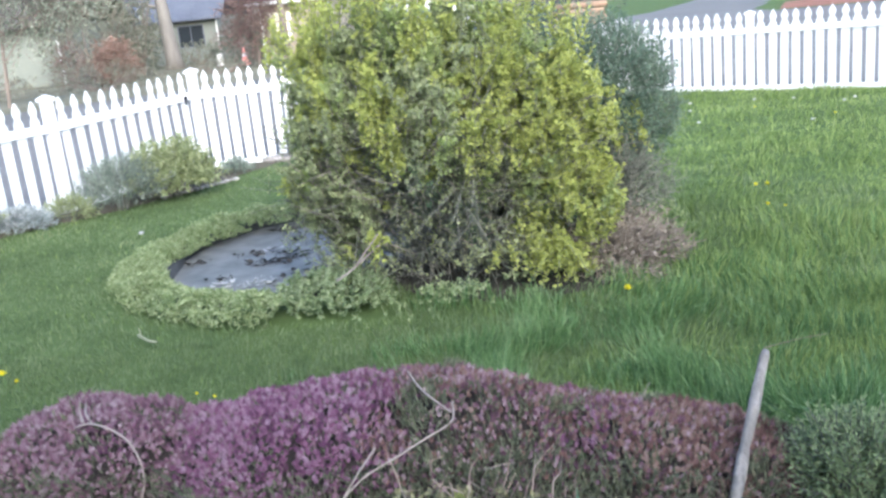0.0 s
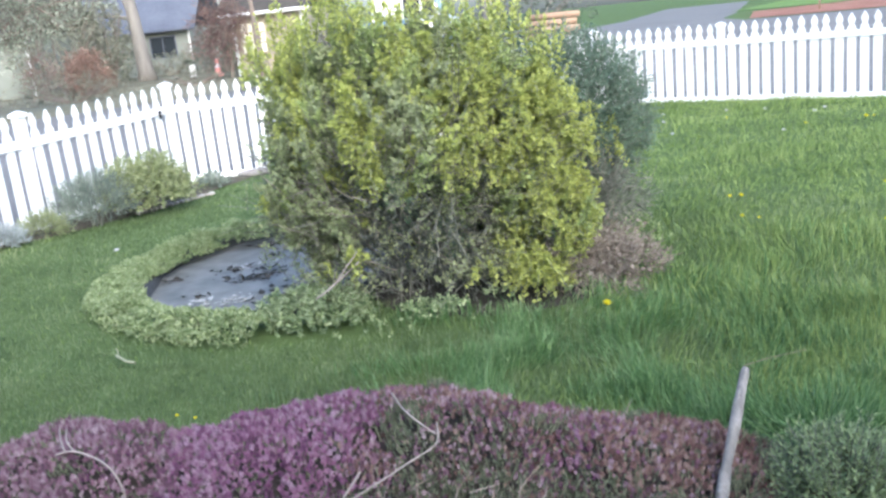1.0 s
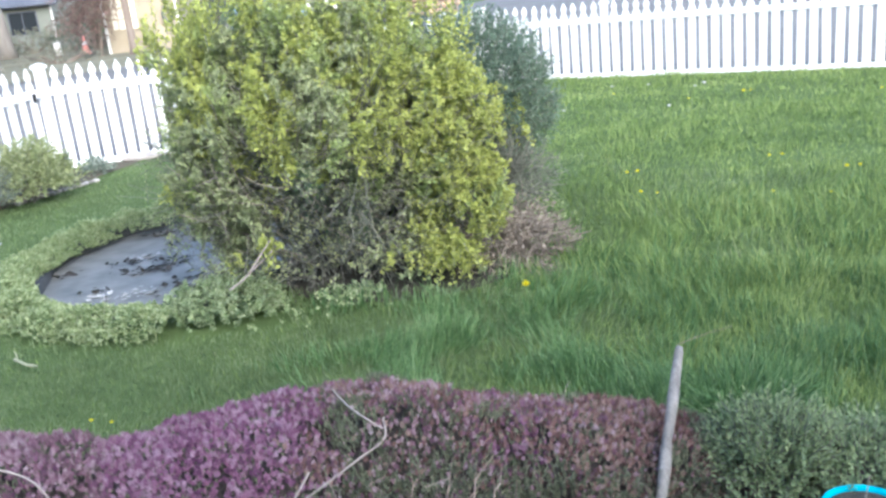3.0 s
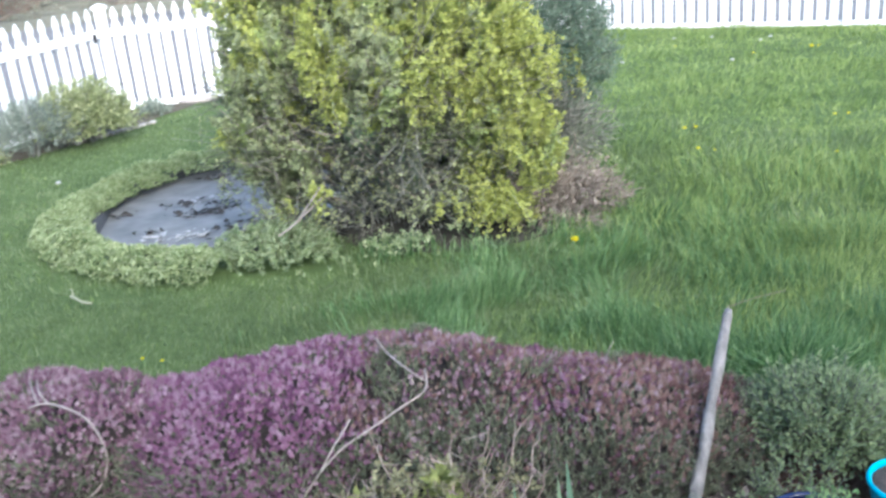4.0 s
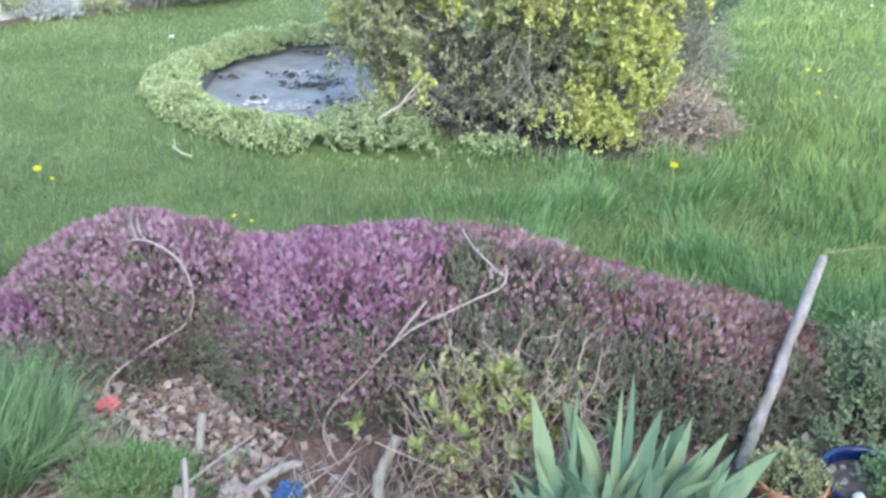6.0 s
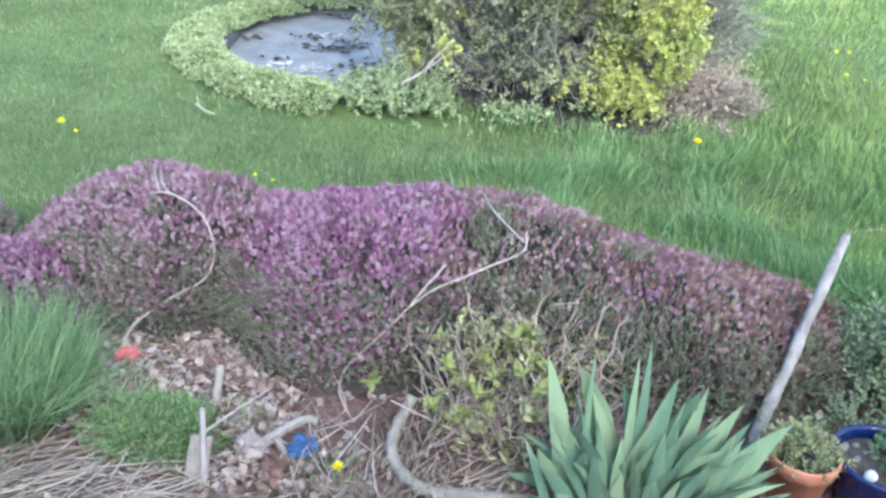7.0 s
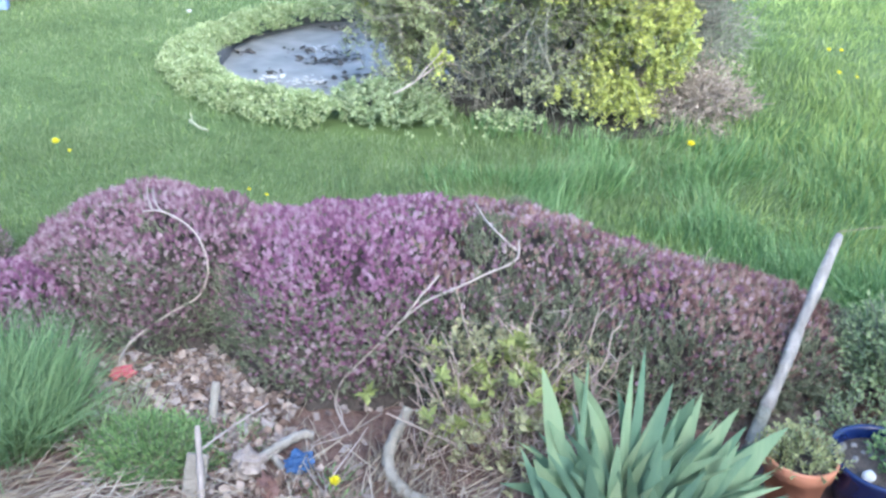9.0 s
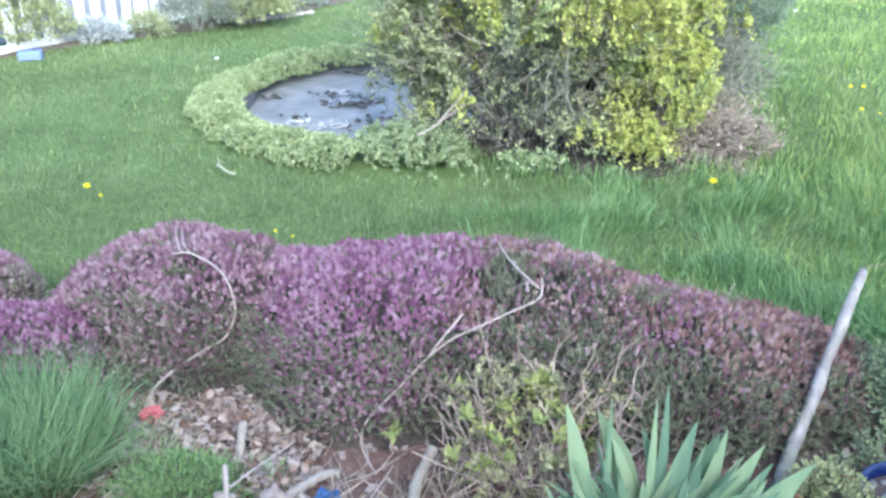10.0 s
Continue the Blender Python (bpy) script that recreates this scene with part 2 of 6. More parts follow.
def tube(soup, pts, radii, sides=5):
    pts = np.asarray(pts, float)
    radii = np.broadcast_to(np.asarray(radii, float), (len(pts),))
    d = unit(np.gradient(pts, axis=0))
    f = frames(d, np.zeros(len(pts)))
    for k in range(1, len(pts)):  # keep the ring from twisting
        x = f[k - 1, :, 0] - d[k] * (f[k - 1, :, 0] @ d[k])
        x = unit(x)
        f[k, :, 0], f[k, :, 1] = x, np.cross(d[k], x)
    a = np.arange(sides) * 2 * np.pi / sides
    ring = np.stack([np.cos(a), np.sin(a)], -1)
    v = pts[:, None] + radii[:, None, None] * (ring[None, :, :1] * f[:, None, :, 0] + ring[None, :, 1:] * f[:, None, :, 1])
    t = []
    for i in range(len(pts) - 1):
        for j in range(sides):
            p, q = i * sides + j, i * sides + (j + 1) % sides
            t += [(p, q, q + sides), (p, q + sides, p + sides)]
    last = (len(pts) - 1) * sides
    for j in range(1, sides - 1):
        t += [(0, j + 1, j), (last, last + j, last + j + 1)]
    return soup.add(v, t)


def curve_points(knots, n):
    """A smooth line (Catmull-Rom) through the knots."""
    k = np.asarray(knots, float)
    k = np.concatenate([2 * k[:1] - k[1:2], k, 2 * k[-1:] - k[-2:-1]])
    out = []
    for s in np.linspace(0, len(k) - 3 - 1e-6, n):
        i, u = int(s), s - int(s)
        a, b, c, e = k[i:i + 4]
        out.append(0.5 * (2 * b + (c - a) * u + (2 * a - 5 * b + 4 * c - e) * u * u + (3 * b - a - 3 * c + e) * u ** 3))
    return np.array(out)


def box(soup, lo, hi):
    (x0, y0, z0), (x1, y1, z1) = lo, hi
    v = [(x0, y0, z0), (x1, y0, z0), (x1, y1, z0), (x0, y1, z0), (x0, y0, z1), (x1, y0, z1), (x1, y1, z1), (x0, y1, z1)]
    t = [(0, 2, 1), (0, 3, 2), (4, 5, 6), (4, 6, 7), (0, 1, 5), (0, 5, 4), (1, 2, 6), (1, 6, 5), (2, 3, 7), (2, 7, 6), (3, 0, 4), (3, 4, 7)]
    return soup.add(v, t)


def box_mesh(name, lo, hi, bevel=0.0):
    bm = bmesh.new()
    bmesh.ops.create_cube(bm, size=1.0)
    lo, hi = Vector(lo), Vector(hi)
    for v in bm.verts:
        v.co = Vector([lo[i] + (v.co[i] + 0.5) * (hi[i] - lo[i]) for i in range(3)])
    if bevel:
        bmesh.ops.bevel(bm, geom=bm.edges[:], offset=bevel, segments=2, affect="EDGES", profile=0.5)
    me = bpy.data.meshes.new(name)
    bm.to_mesh(me)
    bm.free()
    return me


def lathe(soup, profile, sides=40, wobble=0.0):
    p = np.asarray(profile, float)
    a = np.arange(sides) * 2 * np.pi / sides
    r = p[:, 0][:, None] * (1 + wobble * np.sin(3 * a + 1.0))[None]
    v = np.stack([r * np.cos(a), r * np.sin(a), np.repeat(p[:, 1][:, None], sides, 1)], -1)
    t = []
    for i in range(len(p) - 1):
        for j in range(sides):
            q, w = i * sides + j, i * sides + (j + 1) % sides
            t += [(q, w, w + sides), (q, w + sides, q + sides)]
    return soup.add(v, t)


def thing(name, at, label, category, group="", kind=""):
    e = new(name)
    e.location = at
    e.empty_display_size = 0.1
    return tagged(e, label, category, group, kind)


def part(name, me, mat, parent, label="", at=None, kind=""):
    """One mesh under a thing (its points in world places), or at a pose of its own."""
    ob = new(name, me)
    if mat is not None and not me.materials:
        me.materials.append(mat)
    ob.parent = parent
    base = Matrix.Translation(-Vector(parent.location)) if parent.data is None else Matrix()
    ob.matrix_basis = base @ (at if at is not None else Matrix())
    return tagged(ob, label, kind=kind)


def single(name, me, mat, label, category, group="", kind="", at=None):
    if mat is not None and not me.materials:
        me.materials.append(mat)
    ob = new(name, me)
    if at is not None:
        ob.matrix_basis = at
    return tagged(ob, label, category, group, kind)


def value_noise(x, y, size, seed=0):
    """Smooth noise from 0 to 1 on the plan."""
    g = np.random.default_rng(seed).random((64, 64))
    u, w = np.asarray(x) / size + 31.3, np.asarray(y) / size + 17.7
    i, j = np.floor(u).astype(int), np.floor(w).astype(int)
    fu, fw = u - i, w - j
    fu, fw = fu * fu * (3 - 2 * fu), fw * fw * (3 - 2 * fw)
    at = lambda a, b: g[a % 64, b % 64]  # noqa: E731
    return (at(i, j) * (1 - fu) + at(i + 1, j) * fu) * (1 - fw) + (at(i, j + 1) * (1 - fu) + at(i + 1, j + 1) * fu) * fw


LEAF_V = np.array([(0, 0, 0), (-0.26, 0.03, 0.32), (-0.22, 0.07, 0.68), (0, 0.12, 1), (0.22, 0.07, 0.68), (0.26, 0.03, 0.32), (0, -0.05, 0.5)])
LEAF_T = np.array([(0, 6, 1), (1, 6, 2), (2, 6, 3), (3, 6, 4), (4, 6, 5), (5, 6, 0)])
SMALL_LEAF_V = np.array([(0, 0, 0), (-0.27, 0.05, 0.5), (0, 0.12, 1), (0.27, 0.05, 0.5), (0, -0.04, 0.5)])
SMALL_LEAF_T = np.array([(0, 4, 1), (1, 4, 2), (2, 4, 3), (3, 4, 0)])
NEEDLE_V = np.array([(-0.5, 0, 0), (0.5, 0, 0), (0, 0.3, 1)])
NEEDLE_T = np.array([(0, 1, 2)])


def blade_shape(b1, b2):
    v = np.array([(-0.5, 0, 0), (0.5, 0, 0), (-0.42, b1, 0.5), (0.42, b1, 0.5), (0, b2, 0.92)])
    return v, np.array([(0, 1, 3), (0, 3, 2), (2, 3, 4)])


BLADES = [blade_shape(a, b) for a, b in ((0.02, 0.06), (0.06, 0.22), (0.1, 0.38), (0.14, 0.55), (0.05, 0.3), (0.2, 0.75))]


def blades(soup, where, height, width, lean=0.25, up=None):
    k = len(where)
    d = np.stack([rng.normal(0, lean, k), rng.normal(0, lean, k), np.ones(k)], -1) if up is None else up
    turn = frames(d, rng.uniform(0, 2 * np.pi, k))
    size = np.stack([width, height, height], -1)
    pick = rng.integers(0, len(BLADES), k)
    for n, (v, t) in enumerate(BLADES):
        some = pick == n
        if some.any():
            scatter(soup, v, t, where[some], turn[some], size[some])
    return soup

# ---- ground ----
POND = (-1.3, 6.1, 0.80, 1.05)
RING = (-0.6, 5.95, 1.75, 1.45)


def ellipse(e, a, grow=0.0):
    return np.stack([e[0] + (e[2] + grow) * np.cos(a), e[1] + (e[3] + grow) * np.sin(a), np.zeros_like(a)], -1)


def ground_sheet():
    a = np.arange(96) * 2 * np.pi / 96
    rings = [ellipse(POND, a, 0.02), ellipse(POND, a, 0.6), ellipse(POND, a, 4), ellipse(POND, a, 20), ellipse(POND, a, 120), ellipse(POND, a, 1500)]
    v = np.concatenate(rings)
    t = []
    for i in range(len(rings) - 1):
        for j in range(96):
            p, q = i * 96 + j, i * 96 + (j + 1) % 96
            t += [(p, p + 96, q + 96), (p, q + 96, q)]
    single("ground", raw("ground", v, t), M["soil_lawn"], "green lawn ground running out to the street", "ground", kind="structure")


ground_sheet()


def sheet(name, outline, z, mat, label, category, dome=0.0, kind="structure"):
    """A flat or slightly domed piece of ground with an uneven outline."""
    o = np.asarray(outline, float)
    c = o.mean(0)
    v, t, n = [], [], len(o)
    steps = [1.0, 0.93, 0.75, 0.5, 0.25]
    for s in steps:
        p = c + (o - c) * s
        v += [(x, y, z + dome * (1 - s * s) + (0.02 * dome and 0.012 * (value_noise(x, y, 0.12, 3) - 0.5) * (s < 1))) for x, y in p]
    v.append((*c, z + dome))
    for i in range(len(steps) - 1):
        for j in range(n):
            p, q = i * n + j, i * n + (j + 1) % n
            t += [(p, q, q + n), (p, q + n, p + n)]
    for j in range(n):
        t.append((4 * n + j, 4 * n + (j + 1) % n, 5 * n))
    return single(name, raw(name, v, t, True), mat, label, category, kind=kind)


def smooth_outline(knots, n=80):
    k = [(*p, 0) for p in knots]
    return curve_points(k + k[:1], n)[:-1, :2]


BED = sheet("flower_bed", smooth_outline([(-2.6, 0.2), (-2.5, 1.6), (-2.2, 2.9), (-1.5, 3.05), (-0.6, 3.05), (0.2, 2.95), (0.9, 2.75), (1.5, 2.4), (1.7, 1.2), (1.5, 0.1), (-0.5, -0.2)]),
      0.006, M["mulch_soil"], "reddish-brown mulched soil of the flower bed", "soil", dome=0.02)
sheet("fence_bed", smooth_outline([(-4.9, 6.0), (-4.25, 6.98), (-3.82, 7.6), (-3.28, 8.16), (-2.84, 8.84), (-2.54, 9.55), (-2.3, 10.2), (-2.9, 10.25), (-3.4, 9.2), (-3.9, 8.1), (-4.7, 6.4)]),
      0.006, M["bed_soil"], "narrow planted soil bed along the white fence", "soil", dome=0.03)
# soil under the shrub, coloured dark to carry the shade there
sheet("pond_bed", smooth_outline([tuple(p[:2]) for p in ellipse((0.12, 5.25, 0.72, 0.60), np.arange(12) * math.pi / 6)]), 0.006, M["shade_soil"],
      "soil under the big shrub with its shade put into the colour", "soil", dome=0.03)

# out of view; height and distance set to block sky light near the bed
single("wall_house", box_mesh("wall_house", (-9, -2.6, -0.2), (8, -2.3, 3.1), 0.01), M["house_wall"], "unseen pale house wall, added to dim the near bed", "wall", kind="structure")

# ---- pond ----
def pond():
    e = thing("garden_pond", (POND[0], POND[1], 0), "oval garden pond with black liner and water painted sky-grey", "pond")
    a = np.arange(72) * 2 * np.pi / 72
    wob = 0.02 * np.sin(5 * a) + 0.015 * np.sin(9 * a + 1)
    s = Soup()
    rows = [(0.10, 0.0), (0.085, 0.032), (0.03, 0.036), (0.0, 0.025), (-0.03, -0.12), (-0.2, -0.35)]
    v = np.concatenate([np.stack([POND[0] + (POND[2] + g + wob) * np.cos(a), POND[1] + (POND[3] + g + wob) * np.sin(a), np.full(72, z)], -1) for g, z in rows])
    t = []
    for i in range(len(rows) - 1):
        for j in range(72):
            p, q = i * 72 + j, i * 72 + (j + 1) % 72
            t += [(p, q, q + 72), (p, q + 72, p + 72)]
    base = (len(rows) - 1) * 72
    t += [(base, base + j, base + j + 1) for j in range(1, 71)]
    s.add(v, t)
    part("liner", s.mesh("liner", True), M["liner"], e, "black folded pond liner edge")
    # mottled grey base stands for the reflected pale sky; real reflection kept weak
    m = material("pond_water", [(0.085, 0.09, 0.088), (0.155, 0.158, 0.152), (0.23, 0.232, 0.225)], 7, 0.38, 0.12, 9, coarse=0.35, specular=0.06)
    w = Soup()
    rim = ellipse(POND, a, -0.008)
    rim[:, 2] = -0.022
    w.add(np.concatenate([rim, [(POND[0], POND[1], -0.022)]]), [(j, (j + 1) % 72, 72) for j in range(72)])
    part("water", w.mesh("water"), m, e, "still water with a pale sky reflection painted into its grey")
    # floating litter
    for name, k, mat, lab, r0 in (("floating_litter", 300, "litter", "dark rotting leaves floating on the pond", 0.02), ("floating_petals", 330, "scum", "pale petals and scum floating on the pond", 0.012)):
        c = rng.uniform(0, 2 * np.pi, 24 if mat == "litter" else 12)
        cr = np.sqrt(rng.uniform(0, 0.85, len(c)))
        pick = rng.integers(0, len(c), k)
        x = POND[0] + POND[2] * cr[pick] * np.cos(c[pick]) + rng.normal(0, 0.07, k)
        y = POND[1] + POND[3] * cr[pick] * np.sin(c[pick]) + rng.normal(0, 0.05, k)
        ok = ((x - POND[0]) / POND[2]) ** 2 + ((y - POND[1]) / POND[3]) ** 2 < 0.85
        x, y = x[ok], y[ok]
        d = np.stack([rng.normal(0, 1, len(x)), rng.normal(0, 1, len(x)), np.full(len(x), 0.06)], -1)
        lf = Soup()
        f = frames(d, np.zeros(len(x)))
        scatter(lf, LEAF_V, LEAF_T, np.stack([x, y, np.full(len(x), -0.018)], -1), f, rng.uniform(0.5, 1.6, len(x)) * (r0 * 1.7 + 0.014))
        single(name, lf.mesh(name), M[mat], lab, "leaves", kind="stuff")


pond()

# ---- picket fences ----
def picket_mesh(w, h=1.0, d=0.022):
    """A flat board with a notched neck and spear tip."""
    prof = [(0.5, 0.0), (0.5, h - 0.175), (0.36, h - 0.155), (0.27, h - 0.138), (0.27, h - 0.118), (0.41, h - 0.098), (0.42, h - 0.08), (0.36, h - 0.058), (0.17, h - 0.025), (0.0, h)]
    pts = [(x * w, z) for x, z in prof] + [(-x * w, z) for x, z in prof[-2::-1]]
    n = len(pts)
    bm = bmesh.new()
    fr = [bm.verts.new((x, -d / 2, z)) for x, z in pts]
    bk = [bm.verts.new((x, d / 2, z)) for x, z in pts]
    bm.faces.new(fr[::-1])
    bm.faces.new(bk)
    for i in range(n):
        bm.faces.new((fr[i], fr[(i + 1) % n], bk[(i + 1) % n], bk[i]))
    bmesh.ops.recalc_face_normals(bm, faces=bm.faces[:])
    me = bpy.data.meshes.new("picket")
    bm.to_mesh(me)
    bm.free()
    me.materials.append(M["vinyl"])
    return me


def cap_mesh(w):
    s = Soup()
    h = w / 2
    rows = [(h, 0), (h, 0.028), (h * 0.86, 0.036), (h * 0.1, 0.06)]
    v = np.concatenate([[(-r, -r, z), (r, -r, z), (r, r, z), (-r, r, z)] for r, z in rows])
    t = [(0, 2, 1), (0, 3, 2), (12, 13, 14), (12, 14, 15)]
    for i in range(3):
        for j in range(4):
            p, q = i * 4 + j, i * 4 + (j + 1) % 4
            t += [(p, q, q + 4), (p, q + 4, p + 4)]
    return s.add(v, t).mesh("post_cap")


PICKET, WIDE_PICKET = picket_mesh(0.085), picket_mesh(0.097)
CAP = cap_mesh(0.118)
CAP.materials.append(M["vinyl"])
POST = box_mesh("post", (-0.044, -0.044, -0.25), (0.044, 0.044, 1.05), 0.006)
POST.materials.append(M["vinyl"])


def fence_post(parent, x, y, z, turn):
    p = part("post", POST, None, parent, at=pose(x, y, z, 0, 0, turn))
    part("cap", CAP, None, p, "square pointed post cap", at=pose(0, 0, 1.05))


def fence_panel(parent, p0, p1, n, z0=0.0, z1=0.0, tip=1.07, posts=(True, True), bottom=0.05, board=PICKET):
    """Posts at the two ends, two rails, n pickets between."""
    p0, p1 = Vector(p0), Vector(p1)
    d = p1 - p0
    length, turn = d.length, math.degrees(math.atan2(d.y, d.x))
    tilt = math.degrees(math.atan2(z1 - z0, length))
    for on, p, z in ((posts[0], p0, z0), (posts[1], p1, z1)):
        if on:
            fence_post(parent, p.x, p.y, z, turn)
    base = pose(p0.x, p0.y, z0, 0, 0, turn) @ pose(0, 0, 0, 0, -tilt, 0)
    run = length / math.cos(radians(tilt))
    for lo, hi in ((bottom - 0.02, bottom + 0.06), (tip - 0.30, tip - 0.22)):
        part("rail", box_mesh("rail", (0.05, -0.028, lo), (run - 0.05, 0.028, hi), 0.005), M["vinyl"], parent, at=base)
    for k in range(n):
        u = (k + 1) * run / (n + 1)
        m = base @ pose(u, 0, bottom, rng.normal(0, 0.25), rng.normal(0, 0.3), 0) @ Matrix.Diagonal((1, 1, (tip - bottom) + rng.normal(0, 0.003), 1))
        part("picket", board, None, parent, at=m)


def fences():
    lab = "white picket fence with spear-topped boards"
    left = thing("picket_fence", (-3.4, 9.3, 0), lab + " behind a planted bed", "fence", "garden fence")
    g, pl = (-3.12, 10.3), (-3.86, 8.35)
    step = (pl[0] - g[0], pl[1] - g[1])
    fence_panel(left, g, pl, 11, 0.01, -0.04)
    fence_panel(left, pl, (pl[0] + step[0], pl[1] + step[1]), 11, -0.04, -0.04, posts=(False, True))
    fence_panel(left, (pl[0] + step[0], pl[1] + step[1]), (pl[0] + 2 * step[0], pl[1] + 2 * step[1]), 11, posts=(False, True))
    gate = thing("picket_gate", (-2.3, 10.5, 0), "white picket garden gate with black hinge, sagging slightly", "gate")
    fence_panel(gate, (-3.105, 10.29), (-1.65, 10.56), 11, -0.06, -0.06, tip=1.14, posts=(False, False), bottom=0.06)
    hinge = Soup()
    box(hinge, (1.12, -0.045, 0.18), (1.17, -0.03, 0.26))
    box(hinge, (1.14, -0.05, 0.12), (1.152, -0.03, 0.2))
    part("hinge", hinge.mesh("hinge"), M["metal_black"], gate, "black metal hinge", at=pose(-3.06, 10.3, 0, 0, 0, 10.5))
    latch = Soup()
    box(latch, (0.22, -0.05, 0.79), (0.25, -0.03, 0.83))
    box(latch, (0.232, -0.055, 0.74), (0.244, -0.03, 0.8))
    part("latch", latch.mesh("latch"), M["metal_black"], left, "black metal gate latch", at=pose(g[0], g[1], 0, 0, 0, math.degrees(math.atan2(step[1], step[0]))) @ pose(0, 0.10, 0))
    back = thing("picket_fence", (0.5, 12.2, 0), lab + " behind the big shrub", "fence", "garden fence")
    fence_panel(back, (-1.5, 10.63), (0.0, 11.7), 11)
    fence_panel(back, (0.0, 11.7), (1.5, 12.85), 11, posts=(False, True))
    fence_panel(back, (1.5, 12.85), (2.2, 13.9), 6, posts=(False, True))
    right = thing("picket_fence", (5.0, 11.9, 0), lab + " along the lawn", "fence", "garden fence")
    a = Vector((1.95, 14.23, 0))
    d = Vector((0.785, -0.62, 0)) * 2.28
    z = [-0.05, -0.05, -0.05, 0.0, 0.05, 0.09]
    for k in range(5):
        p, q = a + d * k, a + d * (k + 1)
        fence_panel(right, p[:], q[:], 14, z[k], z[k], tip=1.10, posts=(k == 0, True), board=WIDE_PICKET)


fences()


# ---- plants: shared tools ----
STEM_V = np.array([(1, 0, 0), (-0.5, 0.87, 0), (-0.5, -0.87, 0), (0.5, 0, 1), (-0.25, 0.43, 1), (-0.25, -0.43, 1)])
STEM_T = np.array([(0, 1, 4), (0, 4, 3), (1, 2, 5), (1, 5, 4), (2, 0, 3), (2, 3, 5)])


def sprigs(leaves, stems, where, way, length, per, leaf, width=1.0, open_=0.9, stem_r=0.0016):
    """Short leafy shoots: leaves spiral up each stem."""
    k = len(where)
    way = unit(way)
    if stems is not None:
        scatter(stems, STEM_V, STEM_T, where, frames(way, np.zeros(k)), np.stack([np.full(k, stem_r), np.full(k, stem_r), length], -1))
    f = frames(way, rng.uniform(0, 6.28, k))
    for i in range(per):
        u = (i + 0.7) / per
        ang = i * 2.4 + rng.normal(0, 0.3, k)
        out = np.cos(ang)[:, None] * f[:, :, 0] + np.sin(ang)[:, None] * f[:, :, 1]
        d = unit(way * (0.25 + 0.8 * u) + out * open_ + rng.normal(0, 0.15, (k, 3)))
        p = where + way * (length * u)[:, None]
        size = leaf * rng.uniform(0.65, 1.2, k) * (1.0 - 0.25 * u)
        turn = frames(d, rng.normal(0, 0.5, k))
        scatter(leaves, SMALL_LEAF_V, SMALL_LEAF_T, p, turn, np.stack([size * width, size, size], -1))


def shell(k, c, r, low=-0.2, depth=0.35, bumps=0.16, seed=0):
    """Points in the outer layer of an uneven rounded form, and the way outwards."""
    z = rng.uniform(low, 1, k)
    a = rng.uniform(0, 2 * np.pi, k)
    s = np.sqrt(np.maximum(0, 1 - z * z))
    d = np.stack([s * np.cos(a), s * np.sin(a), z], -1)
    rad = 1 + bumps * 2 * (value_noise(a * 1.0, z * 1.6, 0.42, seed) - 0.5) + bumps * (value_noise(a, z * 1.6, 0.17, seed + 5) - 0.5)
    rad = rad * (1 - depth * rng.random(k) ** 1.6)
    return np.asarray(c) + d * np.asarray(r) * rad[:, None], d


def twigs(soup, where, way, length, r=0.002):
    k = len(where)
    scatter(soup, STEM_V, STEM_T, where, frames(way, np.zeros(k)), np.stack([np.full(k, r), np.full(k, r), length], -1))


def small_shrub(name, c, r, k, per, leaf, mat, label, category="shrub", up=0.6, width=1.0, length=0.09, group="", stems=7, seed=0, low=0.0):
    """A low rounded garden plant: stems, and shoots over its dome."""
    e = thing(name, (c[0], c[1], 0), label, category, group)
    st = Soup()
    for i in range(stems):
        a = i * 2.4
        tip = np.array(c) + np.array([math.cos(a) * r[0] * 0.6, math.sin(a) * r[1] * 0.6, r[2] * 0.55])
        tube(st, curve_points([(c[0] + 0.03 * math.cos(a), c[1] + 0.03 * math.sin(a), -0.02), (np.array(c) * 0.6 + tip * 0.4) * [1, 1, 0.9], tip], 6), np.linspace(0.008, 0.003, 6), 5)
    p, d = shell(k, c, r, low=low, depth=0.5, seed=seed)
    lf = Soup()
    way = d + rng.normal(0, 0.3, (k, 3)) + [0, 0, up]
    sprigs(lf, st, p, way, rng.uniform(0.6, 1.2, k) * length, per, leaf, width)
    part("brushwood", st.mesh("brushwood"), M["bark"], e, kind="stuff")
    part("foliage", lf.mesh("foliage"), M[mat], e, kind="stuff")
    return e


# ---- the big shrub by the pond ----
def crown_top(x):
    """Height of the shrub's uneven top along its width."""
    return np.interp(x, [-1.2, -1.1, -0.93, -0.81, -0.69, -0.59, -0.51, -0.45, -0.37, -0.26, -0.16, -0.08, 0.04, 0.19, 0.33, 0.49, 0.7],
                     [1.32, 1.40, 1.31, 1.45, 1.60, 1.64, 1.58, 1.46, 1.47, 1.48, 1.55, 1.46, 1.49, 1.50, 1.45, 1.36, 1.2])


def shoots(leaves, stems, tip, way, length, per, leaf, width=1.3):
    """Leafy shoots that end at tip."""
    way = unit(way)
    sprigs(leaves, stems, tip - way * length[:, None], way, length, per, leaf, width, open_=0.85, stem_r=0.0022)


